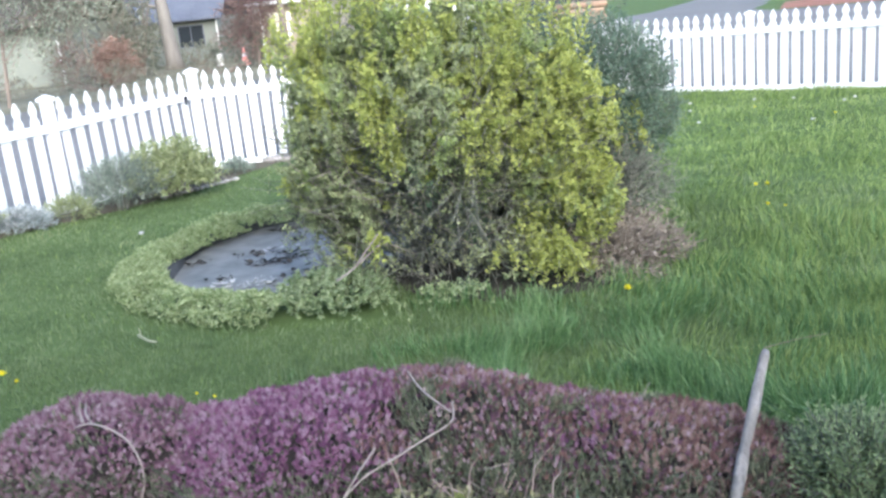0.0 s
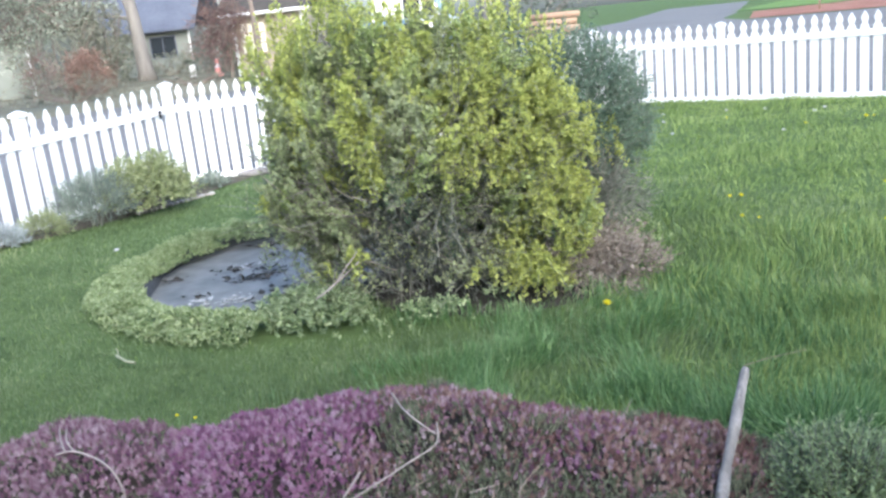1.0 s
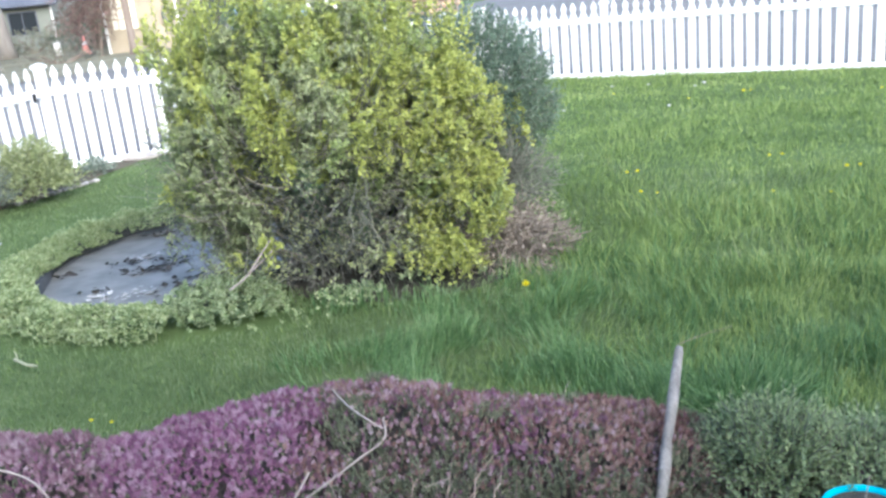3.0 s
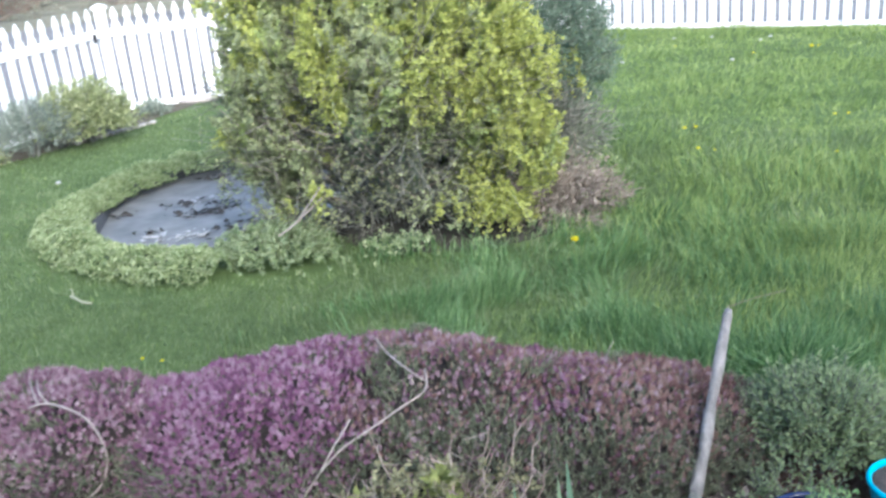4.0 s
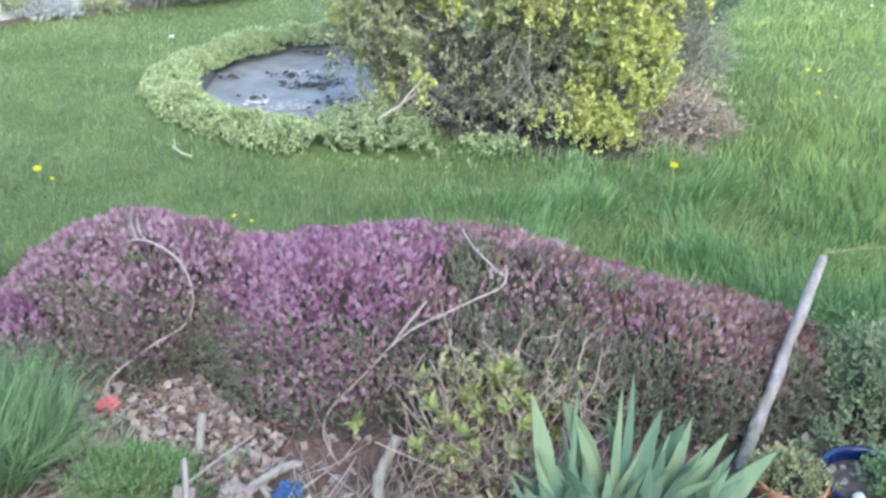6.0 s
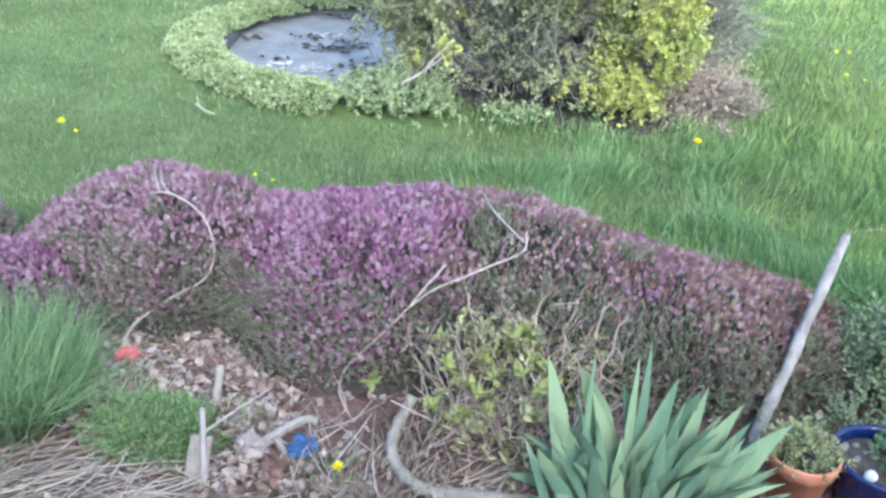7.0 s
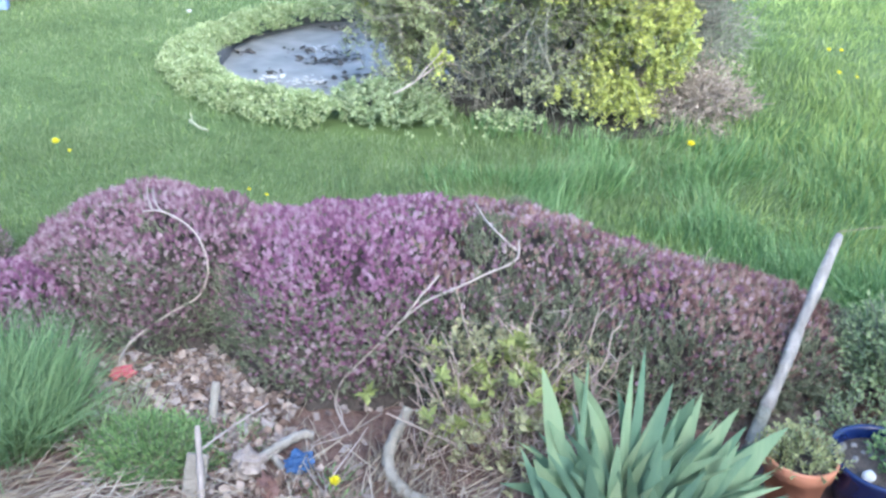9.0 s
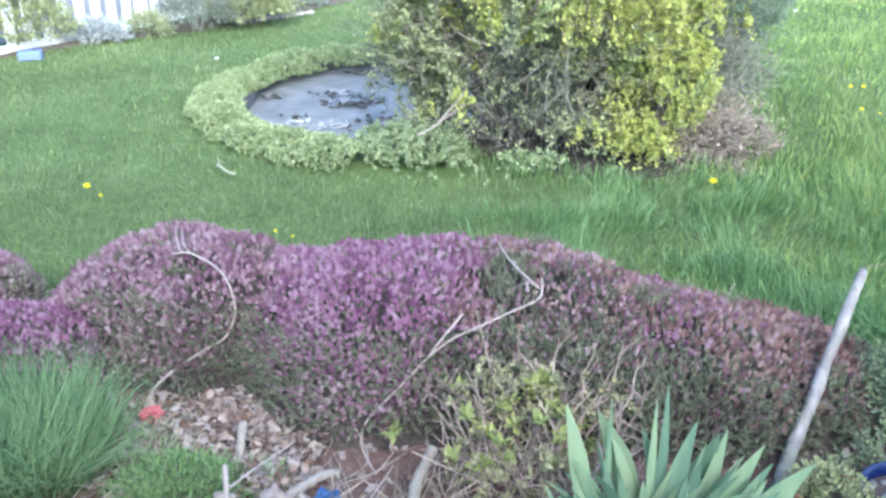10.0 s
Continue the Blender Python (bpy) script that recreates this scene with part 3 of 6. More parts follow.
def big_shrub():
    c, r = (-0.29, 5.34, 0.80), (0.86, 0.76, 0.72)
    e = thing("large_shrub", (-0.2, 5.3, 0), "large yellow-green shrub with bare twigs showing low down", "shrub")
    tips = []
    for i in range(46):
        a, z = i * 2.4, rng.uniform(-0.1, 1.0)
        b = np.array([-0.2 + 0.34 * math.cos(a) * rng.uniform(0.1, 1), 5.3 + 0.22 * math.sin(a) * rng.uniform(0.2, 1), -0.03])
        s = math.sqrt(max(0.05, 1 - z * z * 0.8))
        tip = np.array(c) + np.array([math.cos(a) * s * r[0], math.sin(a) * s * r[1], (z - 0.3) * r[2] * 1.15]) * rng.uniform(0.75, 1.0)
        mid = b * 0.5 + tip * 0.5 + [rng.normal(0, 0.13), rng.normal(0, 0.12), rng.normal(0.05, 0.08)]
        pts = curve_points([b, mid, tip], 9)
        thick = rng.uniform(0.018, 0.026) if i % 8 == 0 else rng.uniform(0.006, 0.011)
        part("branch", tube(Soup(), pts, np.linspace(thick, 0.003, 9), 6).mesh("branch", True), M["bark"], e)
        tips += [pts[2], pts[3], pts[4], pts[5], pts[6], pts[7], pts[8]]
    tips = np.array(tips)
    st = Soup()
    n = 1500
    pick = tips[rng.integers(0, len(tips), n)]
    twigs(st, pick + rng.normal(0, 0.03, pick.shape), unit(pick - [c[0], c[1], 0.3]) + rng.normal(0, 0.7, pick.shape), rng.uniform(0.08, 0.34, n), 0.0026)
    for n, low in ((700, -0.95), (700, -1.0)):
        inner, d = shell(n, c, (r[0] * 0.95, r[1] * 0.95, r[2] * 0.9), low=low, depth=0.5)
        inner = inner[inner[:, 2] < 0.95]
        inner[:, 2] = np.maximum(inner[:, 2], 0.05)
        n = len(inner)
        d = unit(inner - c)
        twigs(st, inner, d * 0.6 + rng.normal(0, 0.7, inner.shape) + [0, 0, 0.3], rng.uniform(0.08, 0.28, n), 0.0022)
    # a tangle of fine dead wood low in front
    q = np.stack([rng.uniform(-1.0, 0.45, 650), rng.uniform(4.72, 5.2, 650), rng.uniform(0.05, 0.75, 650)], -1)
    twigs(st, q, rng.normal(0, 1, q.shape) + [0, -0.2, 0.5], rng.uniform(0.05, 0.2, len(q)), 0.0018)
    part("brushwood", st.mesh("brushwood"), M["bark"], e, "grey-brown fine twigs", kind="stuff")
    # weathered bare twigs standing out of the front
    dw = Soup()
    q, g = shell(620, c, (r[0] * 0.97, r[1] * 1.0, r[2]), low=-0.75, depth=0.12, seed=2)
    q = q[(q[:, 1] < 5.2) & (q[:, 2] < 1.05) & (q[:, 0] < 0.35)]
    twigs(dw, q - unit(q - c) * 0.08, unit(q - c) * 0.7 + rng.normal(0, 0.6, q.shape) + [0, 0, 0.5], rng.uniform(0.09, 0.24, len(q)), 0.0028)
    for i in range(22):
        x0 = rng.uniform(-0.85, 0.2)
        tip = np.array([x0 + rng.normal(0, 0.16), rng.uniform(4.64, 4.80), rng.uniform(0.35, 0.95)])
        start = np.array([x0 * 0.7 - 0.05, rng.uniform(5.0, 5.2), tip[2] * 0.45])
        tube(dw, curve_points([start, (start + tip) / 2 + rng.normal(0, 0.05, 3), tip], 8), np.linspace(0.006, 0.0022, 8), 5)
    part("dead_wood", dw.mesh("dead_wood"), M["grey_branch"], e, "weathered grey bare twigs", kind="stuff")
    # foliage in upright plumes of short shoots; the crown and one flank are fullest, the middle of the front hollow and twiggy
    tips, way = shell(1250, c, (r[0] * 1.0, r[1] * 1.0, r[2] * 1.0), low=-0.95, depth=0.34, bumps=0.17, seed=2)
    flank, g = shell(85, (-0.88, 5.12, 0.72), (0.32, 0.36, 0.64), low=-0.7, depth=0.4, seed=5)
    foot, g2 = shell(64, (0.36, 4.98, 0.36), (0.30, 0.28, 0.42), low=-0.8, depth=0.4, seed=4)
    fall, g3 = shell(60, (0.30, 5.02, 0.80), (0.32, 0.34, 0.40), low=-0.8, depth=0.4, seed=6)
    tips, way = np.concatenate([tips, flank, foot, fall]), np.concatenate([way, g, g2, g3])
    x, y, z = tips.T
    full = 0.66 * value_noise(x, z, 0.21, 9) + 0.34 * value_noise(x, z, 0.09, 10)
    hollow = np.exp(-((x + 0.55) / 0.28) ** 2 - ((z - 0.60) / 0.28) ** 2) * 0.57 + np.exp(-((x + 0.18) / 0.40) ** 2 - ((z - 0.28) / 0.34) ** 2) * 0.42 + 0.07 * (z < 0.75)
    hollow = np.where(y < 5.45, hollow, 0.25)
    keep = (full > 0.20 + hollow) & (z > 0.12) & (z < crown_top(x) + 0.02) & ~((x > 0.36) & (z > 0.9) & (y > 5.45))
    keep &= (x > np.where(z > 1.22, -1.14, -1.06) + 0.10 * value_noise(y, z, 0.12, 11)) & ((y < 5.55) | (rng.random(len(x)) < 0.35))
    tips, way, x, y, z = tips[keep], way[keep], x[keep], y[keep], z[keep]
    # leaf tone varies in patches, with light painted in towards top and +x
    lit_tone = 0.55 * value_noise(x, z, 0.24, 39) + 0.45 * value_noise(x, z, 0.10, 40) + 0.20 * np.clip(x + 0.1, -0.6, 0.6) + 0.16 * (z - 0.8) + rng.normal(0, 0.08, len(x))
    lit_tone += np.where((x > 0.05) & (y < 5.3) & (z < 1.0), 0.12, 0)
    tone = np.digitize(lit_tone, [0.42, 0.53])
    wood = Soup()
    for n, (name, mat, label, leaf) in enumerate((("older_foliage", "leaf_old", "dull olive-green leaves, mostly low and on the shaded side", 0.0265), ("green_foliage", "leaf_mid", "mid-green leaves", 0.028), ("fresh_foliage", "leaf_new", "bright yellow-green new leaves, mostly on the lit top and side", 0.030))):
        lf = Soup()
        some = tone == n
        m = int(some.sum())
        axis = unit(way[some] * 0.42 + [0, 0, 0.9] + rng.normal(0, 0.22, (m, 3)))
        long = rng.uniform(0.14, 0.34, m) * np.clip(0.55 + 0.5 * z[some], 0.6, 1.15)
        top = tips[some] + axis * 0.05
        per = 19
        u = np.tile(np.linspace(0.0, 1.0, per), (m, 1)) + rng.normal(0, 0.05, (m, per))
        p = (top[:, None] - axis[:, None] * (long[:, None] * (1 - u))[..., None]).reshape(-1, 3)
        k = len(p)
        d = np.repeat(axis, per, 0) * 0.75 + rng.normal(0, 0.5, (k, 3)) + [0, 0, 0.15]
        p = p + rng.normal(0, 0.022, (k, 3))
        p[:, 2] = np.minimum(p[:, 2], crown_top(p[:, 0]) + 0.08 - 0.14 * rng.random(k) ** 2)
        ok = p[:, 2] > 0.06
        p, d, u = p[ok], d[ok], np.clip(u.reshape(-1)[ok], 0, 1)
        shoots(lf, wood, p + unit(d) * 0.03, d, rng.uniform(0.05, 0.11, len(p)) * (1.15 - 0.5 * u), 12, leaf, 1.25)
        twigs(wood, top - axis * (long * 1.25)[:, None], axis, long * 1.15, 0.0026)
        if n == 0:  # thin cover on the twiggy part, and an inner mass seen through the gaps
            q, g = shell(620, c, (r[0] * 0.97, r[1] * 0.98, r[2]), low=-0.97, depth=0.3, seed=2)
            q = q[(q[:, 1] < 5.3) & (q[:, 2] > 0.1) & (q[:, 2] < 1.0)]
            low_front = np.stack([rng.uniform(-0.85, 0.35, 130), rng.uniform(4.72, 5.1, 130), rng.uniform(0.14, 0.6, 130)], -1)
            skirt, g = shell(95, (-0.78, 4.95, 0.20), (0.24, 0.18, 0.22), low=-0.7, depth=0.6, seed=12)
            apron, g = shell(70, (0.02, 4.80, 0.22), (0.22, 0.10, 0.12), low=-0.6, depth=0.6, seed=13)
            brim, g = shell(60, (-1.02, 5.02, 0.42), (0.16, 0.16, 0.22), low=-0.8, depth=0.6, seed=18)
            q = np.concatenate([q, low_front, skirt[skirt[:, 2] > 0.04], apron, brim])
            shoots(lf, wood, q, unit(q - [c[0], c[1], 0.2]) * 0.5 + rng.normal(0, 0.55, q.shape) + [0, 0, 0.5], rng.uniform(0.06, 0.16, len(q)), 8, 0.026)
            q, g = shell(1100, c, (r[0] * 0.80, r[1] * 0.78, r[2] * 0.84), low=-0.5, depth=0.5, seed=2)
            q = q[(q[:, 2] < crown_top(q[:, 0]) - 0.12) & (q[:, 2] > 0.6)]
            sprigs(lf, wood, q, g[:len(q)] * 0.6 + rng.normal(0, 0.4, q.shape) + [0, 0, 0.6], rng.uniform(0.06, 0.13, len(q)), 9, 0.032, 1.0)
        if n == 2:  # single bright sprays low down, and loose shoots over the crown
            spots = [shell(m, at, rad, low=-0.6)[0] for m, at, rad in ((16, (-0.47, 4.66, 0.76), (0.05, 0.05, 0.08)), (46, (0.28, 4.74, 0.18), (0.12, 0.08, 0.13)), (7, (-0.60, 4.62, 0.38), (0.035, 0.04, 0.07)), (12, (0.10, 4.72, 0.24), (0.14, 0.06, 0.06)),
                                                                     (16, (0.80, 5.42, 0.75), (0.08, 0.06, 0.2)), (4, (-0.78, 4.74, 0.32), (0.05, 0.05, 0.04)), (10, (-0.93, 5.2, 1.52), (0.05, 0.06, 0.13)), (9, (-1.07, 5.2, 1.34), (0.06, 0.06, 0.09)), (7, (0.55, 5.15, 1.08), (0.06, 0.06, 0.12)), (8, (0.60, 5.1, 0.52), (0.07, 0.06, 0.10)))]
            q = np.concatenate(spots)
            shoots(lf, wood, q, rng.normal(0, 0.35, q.shape) + [0, -0.1, 1.0], rng.uniform(0.06, 0.13, len(q)), 12, 0.034)
            for i in range(150):
                x0 = -1.12 + 1.6 * i / 119 + rng.normal(0, 0.03) if i < 120 else rng.uniform(-0.95, -0.48)
                top = float(crown_top(x0)) + rng.normal(0.075, 0.055)
                b = np.array([[x0, 5.2 + rng.normal(0, 0.18), top]])
                shoots(lf, wood, b, rng.normal(0, 0.22, (1, 3)) + [0, 0, 1], np.array([rng.uniform(0.14, 0.30)]), 20, 0.037, 1.15)
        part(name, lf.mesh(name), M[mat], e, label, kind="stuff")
    part("shoot_wood", wood.mesh("shoot_wood"), M["bark"], e, kind="stuff")
    db = tube(Soup(), curve_points([(-0.80, 4.53, 0.22), (-0.74, 4.55, 0.25), (-0.68, 4.58, 0.29), (-0.58, 4.62, 0.36)], 12), np.linspace(0.0055, 0.004, 12), 6)
    tube(db, curve_points([(-0.70, 4.57, 0.28), (-0.66, 4.56, 0.33), (-0.58, 4.6, 0.42)], 8), np.linspace(0.005, 0.003, 8), 5)
    part("dead_branch", db.mesh("dead_branch", True), M["pale_twig"], e, "pale bare dead branch")
    db = tube(Soup(), curve_points([(-0.66, 4.68, 0.72), (-0.60, 4.66, 0.68), (-0.52, 4.67, 0.65), (-0.46, 4.7, 0.635)], 10), np.linspace(0.002, 0.0045, 10), 5)
    part("dead_branch", db.mesh("dead_branch", True), M["grey_branch"], e, "thin bare dead branch")


big_shrub()


def evergreen():
    c, r = (0.62, 5.85, 0.80), (0.50, 0.46, 0.50)
    e = thing("evergreen_shrub", (0.72, 6.0, 0), "dark blue-green evergreen shrub with bare foot", "shrub")
    st = Soup()
    for i in range(14):
        a = i * 2.4
        b = np.array([0.72 + 0.1 * math.cos(a), 6.0 + 0.1 * math.sin(a), -0.03])
        tip = np.array(c) + np.array([math.cos(a) * 0.4, math.sin(a) * 0.35, rng.uniform(-0.2, 0.35)])
        tube(st, curve_points([b, (b + tip) / 2 + [0, 0, 0.1], tip], 7), np.linspace(0.018, 0.004, 7), 5)
    part("brushwood", st.mesh("brushwood"), M["bark"], e, kind="stuff")
    lf, ls = Soup(), Soup()
    p, d = shell(2700, c, r, low=-0.85, depth=0.4, bumps=0.1, seed=6)
    p2, d2 = shell(900, c, (0.36, 0.32, 0.40), low=-0.9, depth=0.8, seed=7)
    p, d = np.concatenate([p, p2]), np.concatenate([d, d2])
    k = len(p)
    sprigs(lf, ls, p, d + rng.normal(0, 0.4, (k, 3)) + [0, 0, 0.5], rng.uniform(0.06, 0.12, k), 9, 0.032, 0.85)
    part("foliage", lf.mesh("foliage"), M["leaf_dark"], e, kind="stuff")
    part("spray_wood", ls.mesh("spray_wood"), M["bark"], e, kind="stuff")


evergreen()


def dead_shrub():
    e = thing("dead_shrub", (0.82, 5.15, 0), "low brown dead twiggy shrub beside the lawn", "shrub")
    s = Soup()
    for c, r, k in (((0.66, 5.12, 0.04), (0.34, 0.32, 0.24), 2700), ((0.68, 5.42, 0.34), (0.32, 0.25, 0.32), 1700)):
        p, d = shell(k, c, r, low=-0.3, depth=0.7, bumps=0.34, seed=8)
        if c[2] > 0.3:
            upper = Soup()
            twigs(upper, p, d + rng.normal(0, 1.1, p.shape), rng.uniform(0.03, 0.12, k), 0.0028)
            part("grey_brushwood", upper.mesh("grey_brushwood"), M["bark"], e, "grey bare twigs of the upper part", kind="stuff")
            continue
        twigs(s, p, d + rng.normal(0, 1.1, p.shape), rng.uniform(0.03, 0.10, k), 0.0028)
    for i in range(16):
        a = i * 2.4
        tip = (0.74 + 0.24 * math.cos(a), 5.13 + 0.22 * math.sin(a), rng.uniform(0.12, 0.32))
        tube(s, curve_points([(0.74, 5.15, -0.02), (0.74 + 0.1 * math.cos(a), 5.15 + 0.1 * math.sin(a), 0.15), tip], 6), np.linspace(0.008, 0.003, 6), 4)
    part("brushwood", s.mesh("brushwood"), M["dead_brush"], e, kind="stuff")
    lf = Soup()
    p, d = shell(1000, (0.68, 5.12, 0.08), (0.34, 0.32, 0.26), low=-0.2, depth=0.6)
    scatter(lf, LEAF_V, LEAF_T, p, frames(d + rng.normal(0, 0.8, p.shape), rng.uniform(0, 6, len(p))), rng.uniform(0.012, 0.03, len(p)))
    part("dry_foliage", lf.mesh("dry_foliage"), M["dead_brush"], e, kind="stuff")


dead_shrub()


def pond_edging():
    """Leafy low edging round the pond and the shrub."""
    e = thing("groundcover_hedge", (RING[0], RING[1], 0), "low ring of pale variegated groundcover round the pond", "groundcover")
    k = 11500
    a = rng.uniform(0, 2 * np.pi, k)
    far = np.abs(np.arctan2(np.sin(a - 0.1), np.cos(a - 0.1)))
    keep = (far > 1.98) | (rng.random(k) < 0.07)
    a = a[keep]
    k = len(a)
    w = rng.uniform(-1, 1, k)
    wide = 0.115 + 0.075 * value_noise(a * 1.7, a * 0, 0.2, 2)
    high = (0.04 + 0.085 * value_noise(a * 1.7, w * 0.1, 0.16, 4) + 0.05 * np.clip(np.sin(a), 0, 1)) * np.sqrt(np.maximum(0, 1 - w * w)) * (1 - 0.45 * rng.random(k) ** 2)
    rad = -0.09 + wide * w
    x, y = RING[0] + (RING[2] + rad) * np.cos(a), RING[1] + (RING[3] + rad) * np.sin(a)
    p = np.stack([x, y, 0.01 + high], -1)
    d = np.stack([np.cos(a) * w, np.sin(a) * w, np.full(k, 0.7)], -1) + rng.normal(0, 0.35, (k, 3))
    lf, st = Soup(), Soup()
    sprigs(lf, st, p, d, rng.uniform(0.02, 0.045, k), 7, 0.023, 1.3, open_=1.2)
    part("leaf_cover", lf.mesh("leaf_cover"), M["leaf_ivy"], e, kind="stuff")
    # a fuller clump where the ring meets the shrub, its shade in duller leaf colour
    lf = Soup()
    q, w2 = shell(640, (-0.86, 4.80, 0.03), (0.30, 0.21, 0.15), low=0.0, depth=0.4, seed=16)
    sprigs(lf, st, q, w2 + rng.normal(0, 0.35, q.shape) + [0, 0, 0.5], rng.uniform(0.02, 0.05, len(q)), 8, 0.025, 1.3, open_=1.2)
    q, w2 = shell(36, (-0.24, 4.73, 0.02), (0.13, 0.08, 0.06), low=0.0, depth=0.4, seed=17)
    sprigs(lf, st, q, w2 + rng.normal(0, 0.35, q.shape) + [0, 0, 0.5], rng.uniform(0.02, 0.05, len(q)), 7, 0.029, 1.3, open_=1.2)
    part("broad_leaf_cover", lf.mesh("broad_leaf_cover"), M["leaf_shaded"], e, "slightly larger leaves in a duller, shaded green", kind="stuff")
    part("stem_cover", st.mesh("stem_cover"), M["moss_green"], e, kind="stuff")


pond_edging()

# ---- heather ----
RIDGE_X = [-1.85, -1.75, -1.65, -1.5, -1.4, -1.3, -1.2, -1.1, -1.0, -0.9, -0.8, -0.7, -0.6, -0.5, -0.4, -0.3, -0.2, -0.1, 0.0, 0.1, 0.2, 0.3, 0.4, 0.5, 0.6, 0.7, 0.8, 0.88]
RIDGE_Z = [0.034, 0.134, 0.254, 0.344, 0.369, 0.39, 0.39, 0.373, 0.352, 0.346, 0.381, 0.401, 0.408, 0.408, 0.401, 0.397, 0.397, 0.396, 0.367, 0.329, 0.311, 0.315, 0.295, 0.277, 0.239, 0.183, 0.121, 0.054]
FRONT = ([-1.85, -1.6, -1.45, -1.3, -1.19, -1.06, -0.98, -0.87, -0.72, -0.6, -0.45, -0.2, 0.08, 0.22, 0.36, 0.5, 0.64, 0.76, 0.88],
         [2.70, 2.62, 2.56, 2.52, 2.47, 2.57, 2.50, 2.38, 2.32, 2.34, 2.37, 2.38, 2.37, 2.36, 2.36, 2.41, 2.45, 2.53, 2.70])
BACK = ([-1.85, -1.6, -1.3, -1.0, -0.7, -0.2, 0.1, 0.4, 0.7, 0.88], [2.85, 3.05, 3.14, 3.06, 3.10, 3.12, 3.05, 2.98, 2.95, 2.85])
LOBES = [((-1.70, 2.60), (0.34, 0.20), 0.225), ((-2.14, 3.0), (0.24, 0.19), 0.20)]
HEATHER_LABEL = ["mound of heather with fading mauve bloom", "mound of heather in full purple bloom", "mound of heather with mauve bloom and green patches",
                 "mound of heather with browning pink bloom", "small heather mound browning beside a wooden stake", "low heather in purple bloom beside the chives", "small outlying mound of mauve heather"]
FLOWER = {"purple": [(0.128, 0.058, 0.108), (0.205, 0.097, 0.166), (0.282, 0.155, 0.232), (0.385, 0.272, 0.338)],
          "mauve": [(0.137, 0.077, 0.106), (0.213, 0.123, 0.163), (0.297, 0.194, 0.238), (0.405, 0.32, 0.348)],
          "brown": [(0.118, 0.072, 0.063), (0.18, 0.108, 0.096), (0.245, 0.155, 0.138), (0.335, 0.248, 0.215)]}
for key, cols in FLOWER.items():
    M["flower_" + key] = material("heather_bells_" + key, cols, 30, 0.85, island=0.46, translucent=0.2, coarse=0.45, specular=0.1)


def heath_top(x, y):
    """Height of the heather's row over the bed, by its ridge and its two feet."""
    x, y = np.asarray(x, float), np.asarray(y, float)
    f, b = np.interp(x, *FRONT), np.interp(x, *BACK)
    m = f + (b - f) * 0.56
    u = np.where(y < m, (m - y) / (m - f), (y - m) / (b - m))
    h = np.interp(x, RIDGE_X, RIDGE_Z) * np.where(y < m, np.maximum(0, 1 - np.abs(u) ** 2.6) ** 0.52, np.maximum(0, 1 - np.abs(u) ** 2.3) ** 0.6)
    return np.where((x < RIDGE_X[0]) | (x > RIDGE_X[-1]), 0, h)


def lobe_top(x, y, lobe):
    c, r, h = lobe
    q = ((x - c[0]) / r[0]) ** 2 + ((y - c[1]) / r[1]) ** 2
    return h * np.maximum(0, 1 - q ** 1.15) ** 0.6


def heath_full(x, y):
    """The row with its two lower lobes, lumpy as the shoots grow."""
    base = np.maximum(heath_top(x, y), np.maximum(lobe_top(x, y, LOBES[0]), lobe_top(x, y, LOBES[1])))
    lump = 0.13 * (value_noise(x, y, 0.19, 61) - 0.5) + 0.09 * (value_noise(x, y, 0.075, 62) - 0.5)
    front = np.clip((2.86 - y) / 0.2, 0, 1)
    dip = front * (0.13 * np.exp(-((x + 1.05 - 0.25 * (y - 2.5)) / 0.05) ** 2) + 0.09 * np.exp(-((x - 0.13) / 0.05) ** 2) + 0.06 * np.exp(-((x + 0.40 + 0.2 * (y - 2.7)) / 0.05) ** 2))
    return base * (1 + lump - dip)


def bloom_spike():
    """One short flower spike: whorls of small bells on an axis."""
    v, t, last = [], [], None
    for z, r, n, a0 in ((0.0, 0.26, 3, 0.0), (0.24, 0.33, 3, 1.0), (0.5, 0.32, 3, 0.3), (0.74, 0.2, 2, 0.8)):
        axis = len(v)
        v.append((0, 0, z))
        for j in range(n):
            a = a0 + 2 * math.pi * j / n
            x, y = math.cos(a) * r, math.sin(a) * r
            b = len(v)
            v += [(0.6 * x - 0.5 * y, 0.6 * y + 0.5 * x, z + 0.02), (0.6 * x + 0.5 * y, 0.6 * y - 0.5 * x, z + 0.02), (0.6 * x, 0.6 * y, z + 0.26), (1.2 * x, 1.2 * y, z + 0.12)]
            t += [(b + 3, b + 2, b), (b + 3, b + 1, b + 2), (axis, b + 1, b)]
        if last is not None:
            t.append((last, axis, axis + 1))
        last = axis
    return np.array(v), np.array(t)


SPIKE_V, SPIKE_T = bloom_spike()


def heath_surface(k, x0, x1, y0, y1):
    """Points spread evenly over the lumpy surface, their normals and height share."""
    x, y = rng.uniform(x0, x1, k), rng.uniform(y0, y1, k)
    e = 0.012
    z = heath_full(x, y)
    gx, gy = (heath_full(x + e, y) - heath_full(x - e, y)) / (2 * e), (heath_full(x, y + e) - heath_full(x, y - e)) / (2 * e)
    steep = np.sqrt(1 + np.minimum(gx * gx + gy * gy, 16.0))
    behind = y > np.interp(x, *FRONT) * 0.3 + np.interp(x, *BACK) * 0.7
    keep = (z > 0.055) & (rng.random(k) < steep / 4.2 * np.where(behind & (x > -1.8), 0.55, 1.0))
    p = np.stack([x, y, z], -1)[keep]
    return p, unit(np.stack([-gx, -gy, np.ones(k)], -1))[keep]


